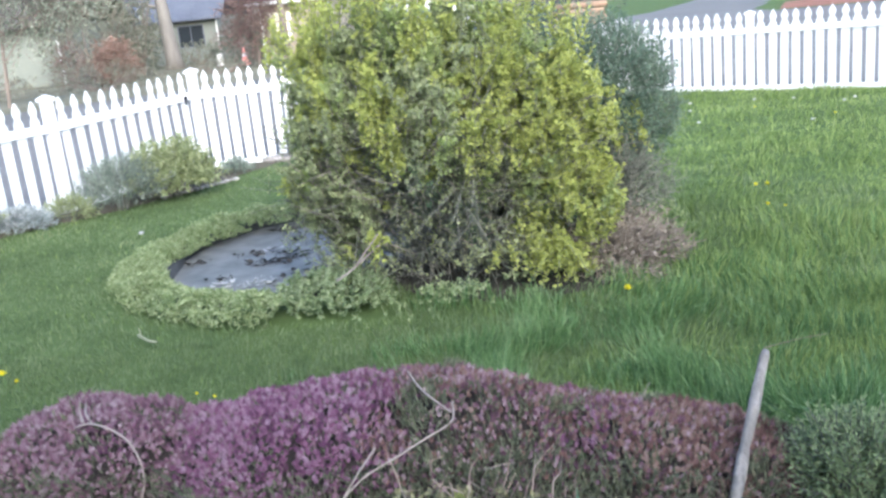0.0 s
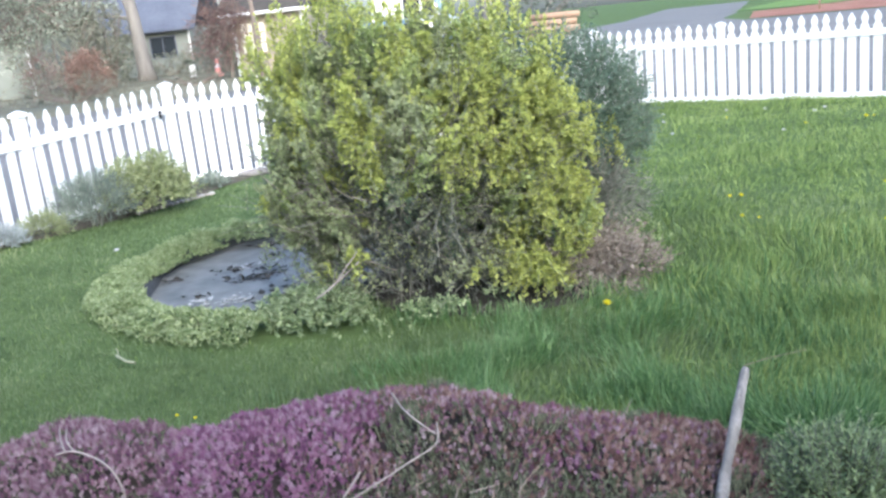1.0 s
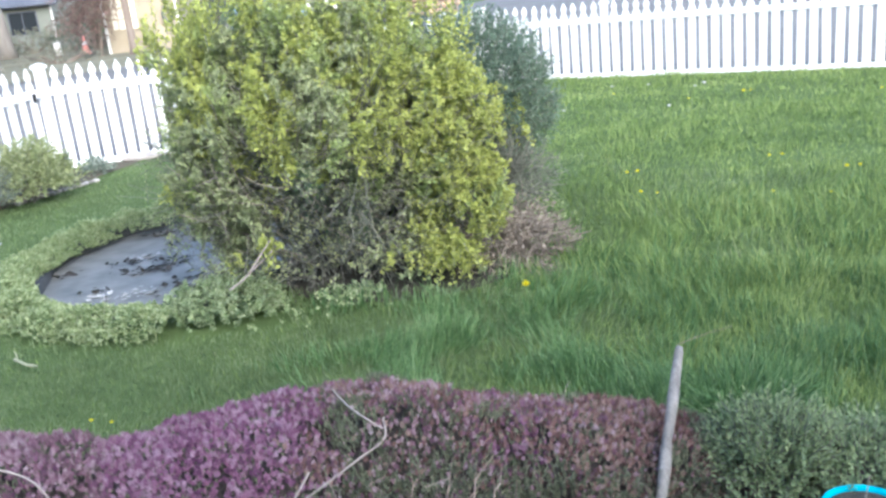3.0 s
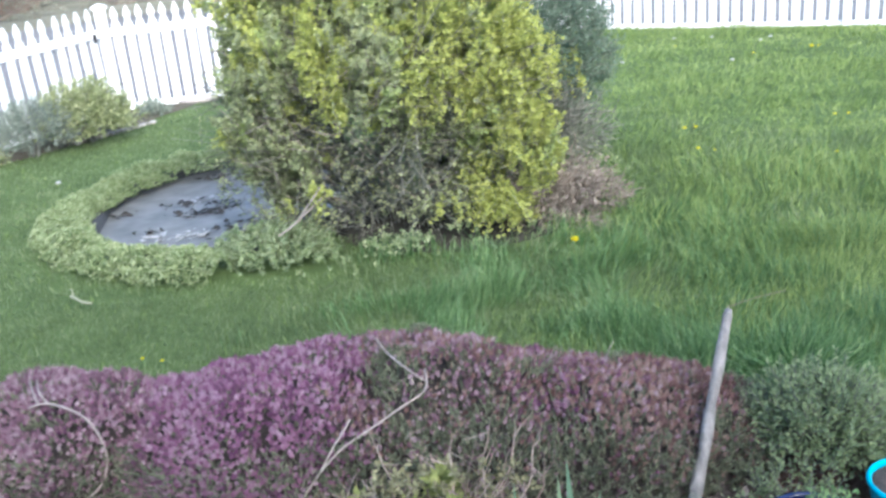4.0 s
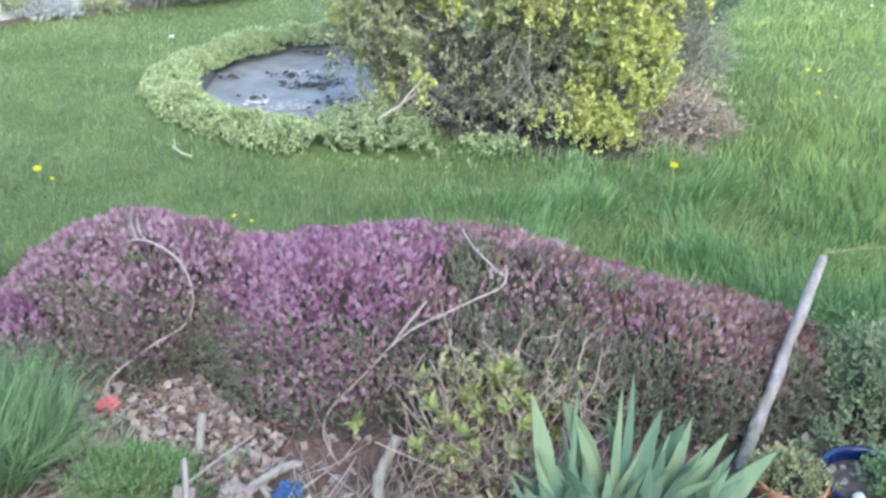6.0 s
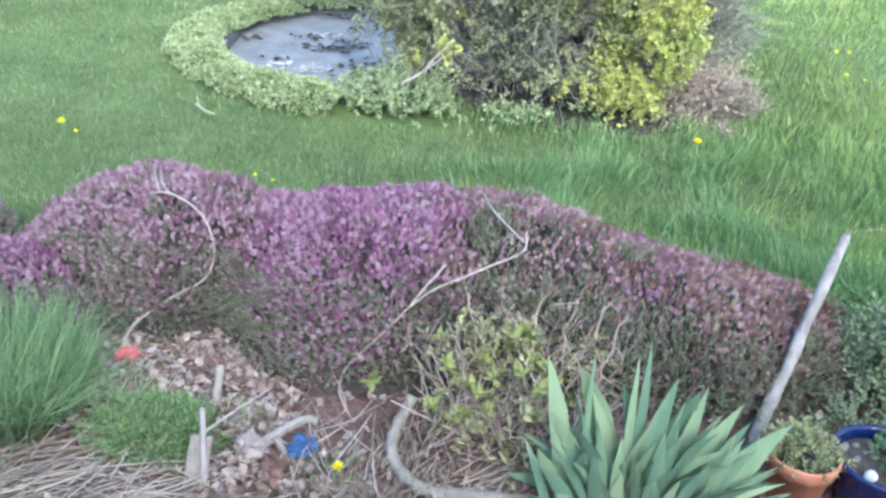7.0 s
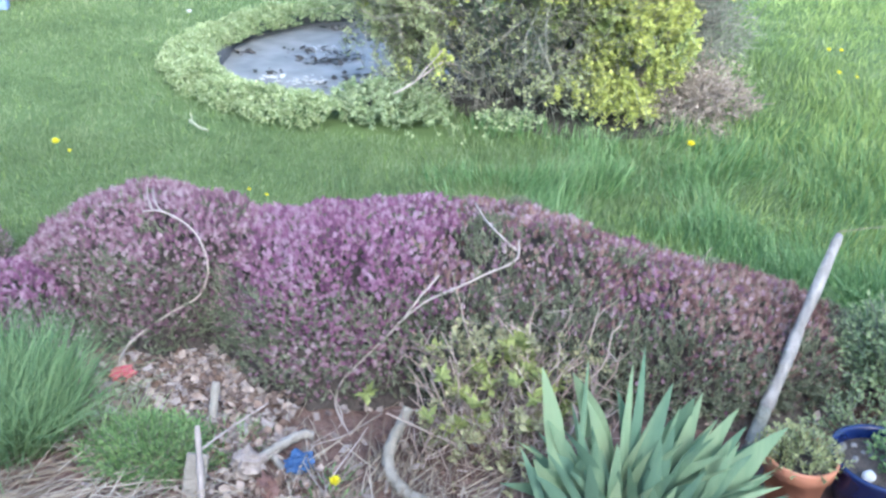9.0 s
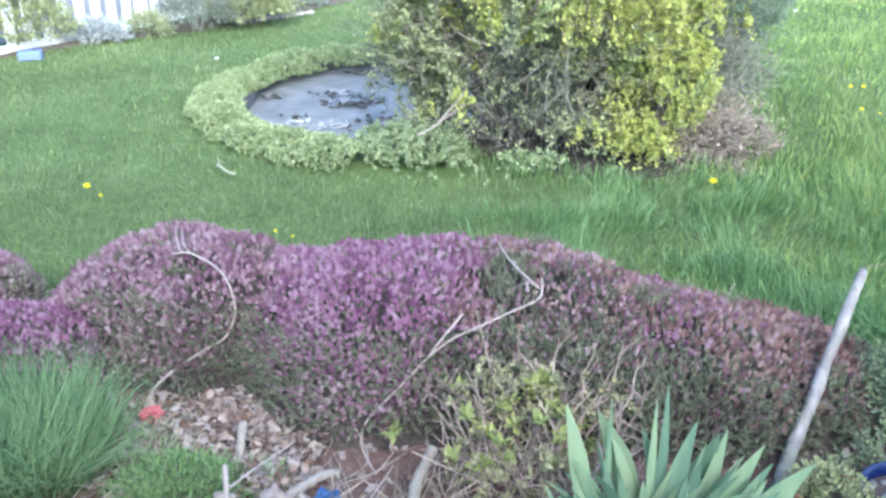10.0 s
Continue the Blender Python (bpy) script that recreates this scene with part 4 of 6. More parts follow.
def heath_owner(p):
    """Which mound a point of the surface belongs to."""
    x = p[:, 0] + 0.07 * (value_noise(p[:, 0], p[:, 1], 0.12, 66) - 0.5)
    own = np.digitize(x, [-1.02, -0.42, 0.12, 0.50])
    for n, lobe in enumerate(LOBES):
        own = np.where(lobe_top(p[:, 0], p[:, 1], lobe) > heath_top(p[:, 0], p[:, 1]) + 0.004, 5 + n, own)
    return own


def heath_core(xs, ys, n, e):
    """A mass of old stems inside one mound, its dark colour standing for shade."""
    g = 0.03
    own = {}
    v, t = [], []
    nx, ny = int((xs[1] - xs[0]) / g), int((ys[1] - ys[0]) / g)
    X, Y = np.meshgrid(xs[0] + g * np.arange(nx + 1), ys[0] + g * np.arange(ny + 1), indexing="ij")
    Z = heath_full(X, Y)
    mine = heath_owner(np.stack([X.ravel(), Y.ravel(), Z.ravel()], -1)).reshape(X.shape)
    for i in range(nx):
        for j in range(ny):
            if mine[i, j] != n or max(Z[i, j], Z[i + 1, j], Z[i, j + 1], Z[i + 1, j + 1]) < 0.02:
                continue
            ids = []
            for a, b in ((i, j), (i + 1, j), (i + 1, j + 1), (i, j + 1)):
                if (a, b) not in own:
                    own[a, b] = len(v)
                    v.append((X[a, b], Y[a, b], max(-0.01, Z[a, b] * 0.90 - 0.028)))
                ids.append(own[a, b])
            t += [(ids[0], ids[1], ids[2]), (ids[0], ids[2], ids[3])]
    part("woody_core", raw("woody_core", v, t, True), M["heath_core"], e, "inner mass of stems, coloured dark for the shade between shoots")


def needle_shoots(soup, q, w, per, reach, needle):
    """Upright stems set with short needles."""
    f = frames(w, rng.uniform(0, 6.28, len(q)))
    for i in range(per):
        an = i * 2.4
        out = math.cos(an) * f[:, :, 0] + math.sin(an) * f[:, :, 1]
        scatter(soup, NEEDLE_V, NEEDLE_T, q + w * (reach * i / per), frames(out * 0.75 + w, rng.normal(0, 0.4, len(q))), np.tile([0.0040, 0.010, needle], (len(q), 1)))


def heather():
    p, d = heath_surface(118000, -2.45, 0.92, 2.30, 3.25)
    own = heath_owner(p)
    k = len(p)
    base = np.maximum(np.interp(p[:, 0], RIDGE_X, RIDGE_Z), 0.2)
    share = p[:, 2] / np.where(own >= 5, 0.22, base)
    front = p[:, 1] < np.interp(p[:, 0], FRONT[0], np.array(FRONT[1]) + 0.36)
    way = unit(d * 0.75 + [0, -0.05, 0.6] + rng.normal(0, 0.30, (k, 3)))
    # colour of the bloom runs along the row, with soft borders
    x = p[:, 0] + 0.3 * (value_noise(p[:, 0], p[:, 1] + p[:, 2], 0.16, 77) - 0.5) + rng.normal(0, 0.06, k)
    kind = np.where(x > 0.20, 2, np.where(((x > -0.98) & (x < -0.40)) | (own == 5), 0, 1))
    kind = np.where((kind == 2) & (x < 0.28) & (rng.random(k) < 0.6), 0, kind)
    kind = np.where((kind == 2) & (rng.random(k) < 0.2), 1, kind)
    kind = np.where((kind == 1) & (x > -0.4) & (x < 0.2) & (rng.random(k) < 0.4), 2, kind)
    # where the shoots have not flowered: low down in front, and in patches
    skirt = np.interp(p[:, 0], [-2.3, -1.5, -1.3, -1.18, -1.03, -0.93, -0.6, -0.45, -0.3, 0.0, 0.12, 0.3, 0.45, 0.6, 0.8],
                      [0.05, 0.05, 0.10, 0.40, 0.46, 0.26, 0.22, 0.46, 0.76, 0.88, 0.82, 0.76, 0.66, 0.42, 0.32])
    skirt = np.where(front, skirt + 0.34 * (value_noise(p[:, 0], p[:, 1] + p[:, 2], 0.11, 90) - 0.5), 0.12)
    patch = value_noise(p[:, 0], p[:, 1] + 0.6 * p[:, 2], 0.13, 20) * 0.7 + 0.3 * value_noise(p[:, 0], p[:, 1] + p[:, 2], 0.05, 21)
    bare = np.interp(p[:, 0], [-1.9, -1.5, -1.25, -1.0, -0.9, -0.5, -0.4, -0.25, 0.0, 0.2, 0.6], [0.12, 0.16, 0.20, 0.22, 0.08, 0.10, 0.30, 0.42, 0.42, 0.26, 0.34])
    flowering = (patch + rng.normal(0, 0.05, k) > bare) & (share > skirt + rng.normal(0, 0.10, k))
    stray = ~flowering & front & (share > 0.2) & (rng.random(k) < np.where(kind == 1, 0.42, 0.2))
    flowering |= stray
    kind = np.where((kind == 0) & front & (share < 0.5) & (rng.random(k) < 0.65), 1, kind)
    spans = [(-2.0, -0.9), (-1.1, -0.3), (-0.5, 0.2), (0.0, 0.6), (0.4, 0.95), (-2.1, -1.3), (-2.45, -1.85)]
    for n in range(7):
        mine = own == n
        c = p[mine].mean(0)
        e = thing("heather_shrub", (c[0], c[1], 0), HEATHER_LABEL[n], "heather", "heather mounds")
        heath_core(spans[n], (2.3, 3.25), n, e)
        for n_kind, key in enumerate(("purple", "mauve", "brown")):
            some = mine & flowering & (kind == n_kind)
            if some.sum() < 40:
                flowering &= ~some
                continue
            q, w = p[some], way[some]
            fl = Soup()
            size = rng.uniform(0.7, 1.3, len(q)) * np.where(q[:, 2] < 0.12, 0.8, 1.0)
            lift = rng.uniform(-0.020, 0.006, len(q))
            scatter(fl, SPIKE_V, SPIKE_T, q + w * lift[:, None], frames(w, rng.uniform(0, 6.28, len(q))), np.stack([size * 0.0178, size * 0.0178, size * 0.0185], -1))
            part("blossom", fl.mesh("blossom"), M["flower_" + key], e, key.replace("brown", "brownish-pink") + " bell flowers", kind="stuff")
        gr = Soup()
        g = mine & ~flowering
        needle_shoots(gr, p[g] - way[g] * 0.020, way[g], 15, 0.044, 0.012)
        few = mine & flowering
        needle_shoots(gr, p[few][::2] - way[few][::2] * 0.03, way[few][::2], 8, 0.026, 0.012)
        low = mine & front & (share < 0.75) & (rng.random(k) < 0.5)
        lean = unit(way[low] + rng.normal(0, 0.35, (int(low.sum()), 3)))
        needle_shoots(gr, p[low] - lean * 0.01, lean, 14, 0.045, 0.012)
        part("needle_foliage", gr.mesh("needle_foliage"), M["heath_needle"], e, kind="stuff")


heather()


def loose_twig(name, runs, mat, label, sides=6):
    s = Soup()
    for knots, r0, r1 in runs:
        n = 5 * len(knots)
        pts = curve_points(knots, n)
        tube(s, pts, np.linspace(r0, r1, n) * (0.62 if r0 < 0.008 else 1.0) * (1 + 0.1 * np.sin(np.arange(n) * 1.7)), sides)
    return single(name, s.mesh(name, True), M[mat], label, "twig")


loose_twig("dry_twig", [([(-0.572, 2.202, 0.02), (-0.629, 2.296, 0.03), (-0.648, 2.333, 0.054), (-0.63, 2.34, 0.113), (-0.582, 2.361, 0.166), (-0.536, 2.386, 0.21), (-0.483, 2.423, 0.261), (-0.423, 2.46, 0.301), (-0.347, 2.502, 0.324), (-0.277, 2.536, 0.349), (-0.201, 2.583, 0.373), (-0.196, 2.631, 0.41)], 0.0062, 0.0046),
                        ([(-0.483, 2.423, 0.261), (-0.445, 2.458, 0.308), (-0.399, 2.507, 0.353)], 0.005, 0.0042),
                        ([(-0.2, 2.604, 0.389), (-0.249, 2.634, 0.42), (-0.288, 2.71, 0.424), (-0.326, 2.824, 0.426)], 0.0046, 0.004)], "pale_twig", "pale dry forked twig lying over the heather")
loose_twig("dry_twig", [([(-1.276, 2.372, 0.02), (-1.274, 2.423, 0.05), (-1.254, 2.456, 0.094), (-1.21, 2.488, 0.129), (-1.14, 2.527, 0.173), (-1.085, 2.578, 0.195), (-1.065, 2.615, 0.249), (-1.079, 2.639, 0.316), (-1.115, 2.661, 0.363), (-1.168, 2.679, 0.39), (-1.219, 2.688, 0.403), (-1.266, 2.693, 0.393)], 0.0065, 0.0052),
                        ([(-1.21, 2.686, 0.403), (-1.245, 2.731, 0.417), (-1.284, 2.82, 0.412)], 0.0045, 0.0036), ([(-1.236, 2.69, 0.4), (-1.276, 2.761, 0.411), (-1.308, 2.832, 0.414)], 0.0045, 0.0036)], "pale_twig",
           "pale curling dry twig draped over the heather")


def garden_stake():
    """A long weathered stick: paler and thicker above a dark joint, darker at its foot."""
    e = thing("garden_stake", (0.40, 2.29, 0), "weathered grey wooden stake leaning over the heather", "stake")
    upper = [(0.453, 2.374, 0.093), (0.475, 2.408, 0.13), (0.512, 2.462, 0.196), (0.545, 2.522, 0.255), (0.582, 2.578, 0.315), (0.62, 2.638, 0.385), (0.659, 2.70, 0.451)]
    n = 30
    pts = curve_points(upper, n)
    u = np.linspace(0, 1, n)
    r = 0.0175 - 0.0035 * u + 0.0012 * np.sin(u * 19) - 0.0022 * np.exp(-((u - 0.52) / 0.03) ** 2)
    r[0] *= 0.75
    r[-1] *= 0.7
    part("shaft", tube(Soup(), pts, r, 10).mesh("shaft", True), M["stake_wood"], e)
    part("foot", tube(Soup(), curve_points([(0.392, 2.275, -0.03), (0.42, 2.32, 0.035), (0.456, 2.378, 0.099)], 8), np.linspace(0.019, 0.0165, 8), 10).mesh("foot", True), M["bark"], e, "darker lower end of the stake")


garden_stake()

# ---- front bed ----
def iris():
    e = thing("iris_plant", (0.08, 1.99, 0), "clump of sword-shaped pale green iris leaves", "iris")
    # the tallest and outermost leaves: tip (x, height), width, and how far the tip leans to the front
    tall = [(-0.14, 0.405, 0.038, 0), (-0.075, 0.395, 0.050, 0), (-0.045, 0.435, 0.013, 0), (0.07, 0.462, 0.026, 0.02), (0.05, 0.425, 0.020, 0.02), (0.135, 0.385, 0.038, 0), (0.16, 0.335, 0.026, 0), (0.12, 0.275, 0.040, -0.04),
            (0.185, 0.355, 0.05, 0), (0.205, 0.355, 0.030, 0.02), (0.235, 0.315, 0.055, -0.02), (0.29, 0.315, 0.046, 0.03), (0.31, 0.275, 0.040, 0.02), (0.39, 0.295, 0.060, 0), (0.36, 0.165, 0.030, 0), (0.42, 0.125, 0.038, -0.02),
            (-0.185, 0.205, 0.020, 0), (-0.135, 0.23, 0.026, 0), (-0.15, 0.195, 0.042, 0), (-0.21, 0.105, 0.040, -0.03), (-0.25, 0.045, 0.032, -0.05), (-0.045, 0.215, 0.050, -0.06), (0.04, 0.175, 0.030, -0.07),
            (0.165, 0.175, 0.032, -0.07), (0.025, 0.345, 0.030, 0.02), (-0.03, 0.21, 0.024, -0.04), (0.03, 0.26, 0.03, -0.05), (0.22, 0.2, 0.05, -0.08), (0.30, 0.17, 0.055, -0.06), (-0.1, 0.15, 0.04, -0.06), (0.10, 0.21, 0.042, -0.06)]
    own = np.random.default_rng(5)
    for i in range(118):
        if i < len(tall):
            tx, tz, w, front = tall[i]
        else:
            tx = own.uniform(-0.18, 0.40)
            front = own.uniform(-0.12, 0.05)
            tz = own.uniform(0.18, 0.33) + 0.3 * min(0, front) - 0.45 * max(0, -0.04 - tx) - 0.35 * max(0, tx - 0.2)
            tz, w = max(0.05, tz), own.uniform(0.016, 0.034)
        w *= 1.12
        base = (0.07 + (tx - 0.07) * own.uniform(0.22, 0.62) + own.normal(0, 0.02), 2.03 + own.normal(0, 0.03) + front * 0.5)
        n = 13
        u = np.linspace(0, 1, n)
        out = tx - base[0]
        bow = own.uniform(0.0, 1.0)
        cx = base[0] + out * ((1 - bow) * u + bow * u ** 2) + own.normal(0, 0.006) * np.sin(np.pi * u)
        cy = base[1] + (2.04 + front - base[1]) * u ** 1.4
        cz = -0.02 + (tz + 0.02) * (u + 0.20 * u * (1 - u) * min(1.0, abs(out) / 0.12))
        half = 0.5 * w * (0.52 + 0.48 * np.sin(np.pi * np.minimum(1, 0.05 + u * 0.78))) * np.minimum(1, ((1 - u) * 2.9) ** 0.68 + 0.001)
        tang = unit(np.stack([np.gradient(cx), np.gradient(cz)], -1))
        yaw = own.normal(0, 0.32) + 0.4 * own.normal(0, 1) * u
        sx, sz = -tang[:, 1] * np.cos(yaw), tang[:, 0] * np.cos(yaw)
        sy = np.sin(yaw)
        left = np.stack([cx - half * sx, cy - half * sy, cz - half * sz], -1)
        right = np.stack([cx + half * sx, cy + half * sy, cz + half * sz], -1)
        thick = 0.0014 * (1 - u) + 0.0004
        near, far = np.stack([cx, cy - thick, cz], -1), np.stack([cx, cy + thick, cz], -1)
        v = np.concatenate([left, near, right, far])
        t = []
        for k in range(n - 1):
            for a, b in ((0, 1), (1, 2), (2, 3), (3, 0)):
                p, q = a * n + k, b * n + k
                t += [(p, q, q + 1), (p, q + 1, p + 1)]
        part("leaf", raw("leaf", v, t), M["iris"], e)


iris()


def lathe_pot(name, at, profile, mat, label, soil_z, soil_r):
    e = thing(name, at, label, "flower pot")
    s = Soup()
    lathe(s, profile, 44)
    me = s.mesh("pot_body", True)
    part("body", me, M[mat], e, at=Matrix.Translation(at))
    d = Soup()
    lathe(d, [(soil_r, soil_z), (soil_r * 0.5, soil_z + 0.008), (0.001, soil_z + 0.01)], 30)
    part("soil", d.mesh("soil", True), M["potting"], e, at=Matrix.Translation(at))
    return e


TP = (0.472, 2.145, 0.012)
lathe_pot("terracotta_pot", TP, [(0.001, 0), (0.055, 0), (0.058, 0.003), (0.074, 0.098), (0.082, 0.10), (0.086, 0.135), (0.085, 0.138), (0.079, 0.138), (0.077, 0.12), (0.07, 0.11)], "terracotta",
          "small terracotta pot with a rolled rim", 0.118, 0.078)
BP = (0.665, 2.15, 0.012)
lathe_pot("blue_glazed_pot", BP, [(0.001, 0), (0.085, 0), (0.09, 0.004), (0.108, 0.06), (0.118, 0.115), (0.124, 0.13), (0.124, 0.137), (0.118, 0.14), (0.111, 0.135), (0.106, 0.11)], "blue_glaze",
          "round glossy cobalt-blue glazed pot", 0.108, 0.108)
small_shrub("potted_succulent", (TP[0], TP[1] + 0.005, 0.12), (0.074, 0.074, 0.055), 170, 8, 0.018, "pot_leaf", "small dull yellow-green plant in the terracotta pot", "plant", length=0.04, stems=5)
small_shrub("potted_seedlings", (BP[0] + 0.05, BP[1] + 0.0, 0.112), (0.055, 0.075, 0.055), 120, 6, 0.020, "moss_green", "small green seedlings in the blue pot", "plant", length=0.05, stems=4)


def pebble(at, r, name="pebble", mat="stone", label="smooth white pebble on the soil", category="stone", group=""):
    bm = bmesh.new()
    bmesh.ops.create_icosphere(bm, subdivisions=2, radius=1.0)
    o = rng.uniform(0, 50, 3)
    for v in bm.verts:
        f = 1 + 0.22 * (noise.noise(Vector(v.co) * 1.3 + Vector(o)))
        v.co = Vector((v.co.x * r[0] * f, v.co.y * r[1] * f, v.co.z * r[2] * f))
    for f in bm.faces:
        f.smooth = True
    me = bpy.data.meshes.new(name)
    bm.to_mesh(me)
    bm.free()
    return single(name, me, M[mat], label, category, group, at=pose(*at, 0, 0, rng.uniform(0, 360)))


pebble((BP[0] - 0.055, BP[1] - 0.055, 0.135), (0.018, 0.014, 0.016), label="white pebble in the blue pot", mat="scum")
for i in range(11):
    pebble((BP[0] - 0.085 + 0.013 * i, BP[1] + 0.045 + 0.03 * math.sin(i * 2.4), 0.123), (0.009 + 0.004 * (i % 3), 0.009, 0.007), mat="grey_pebble", label="grey pebble in the blue pot", group="pebbles in the pot")
pebble((-1.76, 2.86, 0.09), (0.03, 0.03, 0.03), "stone", label="pale stone beside the heather")


def ring_tub():
    at = (0.95, 2.245, 0.0)
    e = thing("turquoise_tub", at, "round turquoise plastic tub with an open top", "tub")
    s = Soup()
    lathe(s, [(0.074, 0.0), (0.079, 0.006), (0.1, 0.142), (0.106, 0.146), (0.108, 0.153), (0.1055, 0.160), (0.101, 0.161), (0.0975, 0.156), (0.095, 0.146), (0.074, 0.012), (0.001, 0.01)], 40)
    part("body", s.mesh("body", True), M["cyan"], e, at=Matrix.Translation(at))
    s = Soup()
    lathe(s, [(0.0945, 0.147), (0.05, 0.149), (0.001, 0.151)], 24)
    part("fill", s.mesh("fill", True), M["potting"], e, "dark soil in the tub", at=Matrix.Translation(at))


ring_tub()
small_shrub("artemisia_shrub", (0.86, 2.55, 0.12), (0.16, 0.15, 0.135), 620, 9, 0.025, "grey_leaf", "soft grey-green bushy herb beside the heather", "shrub", length=0.085, width=0.75, seed=12)
small_shrub("artemisia_shrub", (1.09, 2.47, 0.06), (0.18, 0.17, 0.13), 620, 9, 0.025, "grey_leaf", "lower grey-green bushy herb behind a turquoise tub", "shrub", length=0.085, width=0.75, seed=19)
small_shrub("seedling_plant", (0.70, 2.37, 0.03), (0.11, 0.06, 0.10), 90, 7, 0.02, "grey_leaf", "small green leafy herb behind the blue pot", "plant", length=0.06, seed=13)


def azalea():
    c = (-0.20, 2.25, 0.10)
    e = thing("azalea_bush", (-0.25, 2.24, 0), "sparse azalea with yellow-green leaves and bare twigs", "shrub")
    st = Soup()
    for i in range(60):
        a = i * 2.4
        out = rng.uniform(0.3, 1.1)
        hgt = rng.uniform(0.14, 0.30) * (1.15 - 0.35 * out) + 0.05 * math.sin(a)
        tip = np.array([c[0] + math.cos(a) * 0.29 * out, c[1] + math.sin(a) * 0.20 * out, hgt])
        b = np.array([c[0] + 0.05 * math.cos(a), c[1] + 0.05 * math.sin(a), -0.02])
        pts = curve_points([b, (b + tip) / 2 + rng.normal(0, 0.03, 3), tip], 8)
        tube(st, pts, np.linspace(0.0045, 0.0016, 8), 5)
        for j in (3, 4, 5, 6):
            twigs(st, pts[j:j + 1], rng.normal(0, 0.7, (1, 3)) + [0, 0, 0.6], np.array([rng.uniform(0.04, 0.12)]), 0.0018)
    # bare forked twigs standing over the leaves
    for x, y, tx, ty, tz in ((-0.27, 2.28, -0.33, 2.34, 0.36), (-0.24, 2.28, -0.25, 2.36, 0.38), (-0.22, 2.27, -0.15, 2.34, 0.37), (-0.16, 2.26, 0.02, 2.36, 0.37), (-0.36, 2.26, -0.47, 2.32, 0.25), (-0.12, 2.24, -0.02, 2.34, 0.31), (-0.10, 2.25, 0.06, 2.35, 0.33), (-0.18, 2.26, -0.06, 2.36, 0.36), (-0.08, 2.25, 0.09, 2.34, 0.27)):
        run = curve_points([(x, y, 0.08), ((x + tx) / 2 + 0.02, (y + ty) / 2, tz * 0.62), (tx, ty, tz)], 9)
        run[1:-1] += rng.normal(0, 0.006, (7, 3))
        tube(st, run, np.linspace(0.0032, 0.0014, 9), 5)
        for j in (3, 4, 5, 6, 7, 8, 4, 6, 8):
            twigs(st, run[j:j + 1], rng.normal(0, 0.55, (1, 3)) + [0, 0, 0.55], np.array([rng.uniform(0.03, 0.08)]), 0.0014)
    q, g = shell(320, (c[0] - 0.02, c[1] - 0.04, 0.02), (0.29, 0.22, 0.20), low=0.0, depth=0.6, seed=46)
    q = q[(q[:, 1] > 2.08) & (q[:, 0] > -0.42)]
    twigs(st, q, rng.normal(0, 0.8, q.shape) + [0, 0, 0.4], rng.uniform(0.04, 0.12, len(q)), 0.0016)
    part("brushwood", st.mesh("brushwood"), M["dead_twig"], e, "bare pinkish-brown twigs", kind="stuff")
    lf = Soup()
    p, d = shell(74, (c[0] - 0.05, c[1] + 0.02, 0.11), (0.26, 0.15, 0.17), low=0.1, depth=0.25, bumps=0.3, seed=14)
    p = p[(value_noise(p[:, 0], p[:, 1] + p[:, 2], 0.09, 43) > 0.42) & (p[:, 2] > 0.13)]
    sprigs(lf, None, p, rng.normal(0, 0.3, p.shape) + [0, -0.15, 1], np.full(len(p), 0.016), 10, 0.040, 0.95, open_=1.05)
    part("fresh_foliage", lf.mesh("fresh_foliage"), M["azalea_leaf"], e, "yellow-green leaf whorls", kind="stuff")
    lf = Soup()
    p, d = shell(215, (c[0] - 0.03, c[1] - 0.04, 0.02), (0.29, 0.25, 0.19), low=0.0, depth=0.6, bumps=0.3, seed=15)
    q, g = shell(90, (c[0], c[1] + 0.06, 0.22), (0.24, 0.08, 0.10), low=-0.2, depth=0.5, seed=44)
    p, d = np.concatenate([p, q]), np.concatenate([d, g])
    open_side = ((p[:, 0] < -0.40) & (p[:, 1] < 2.30)) | ((p[:, 0] < -0.33) & (p[:, 1] < 2.12)) | (p[:, 1] < 2.03)
    p, d = p[~open_side], d[~open_side]
    sprigs(lf, None, p, d * 0.5 + rng.normal(0, 0.4, p.shape) + [0, 0, 0.8], np.full(len(p), 0.014), 7, 0.026, 0.9, open_=1.1)
    part("dull_foliage", lf.mesh("dull_foliage"), M["azalea_dull"], e, "dull olive-green leaf whorls", kind="stuff")


azalea()


def clump(name, c, r, k, h, w, mat, label, lean):
    e = thing(name, (c[0], c[1], 0), label, "plant")
    a, s = rng.uniform(0, 6.28, k), np.sqrt(rng.random(k))
    where = np.stack([c[0] + r[0] * s * np.cos(a), c[1] + r[1] * s * np.sin(a), np.full(k, 0.0)], -1)
    up = np.stack([lean * s * np.cos(a) + rng.normal(0, 0.12, k), lean * s * np.sin(a) + rng.normal(0, 0.12, k), np.ones(k)], -1)
    for n in range(4):
        some = np.floor(a / 1.5708).astype(int) == n
        j = int(some.sum())
        part("blade_tuft", blades(Soup(), where[some], h * rng.uniform(0.6, 1.1, j), np.full(j, w), up=up[some]).mesh("blade_tuft"), M[mat], e, kind="stuff")


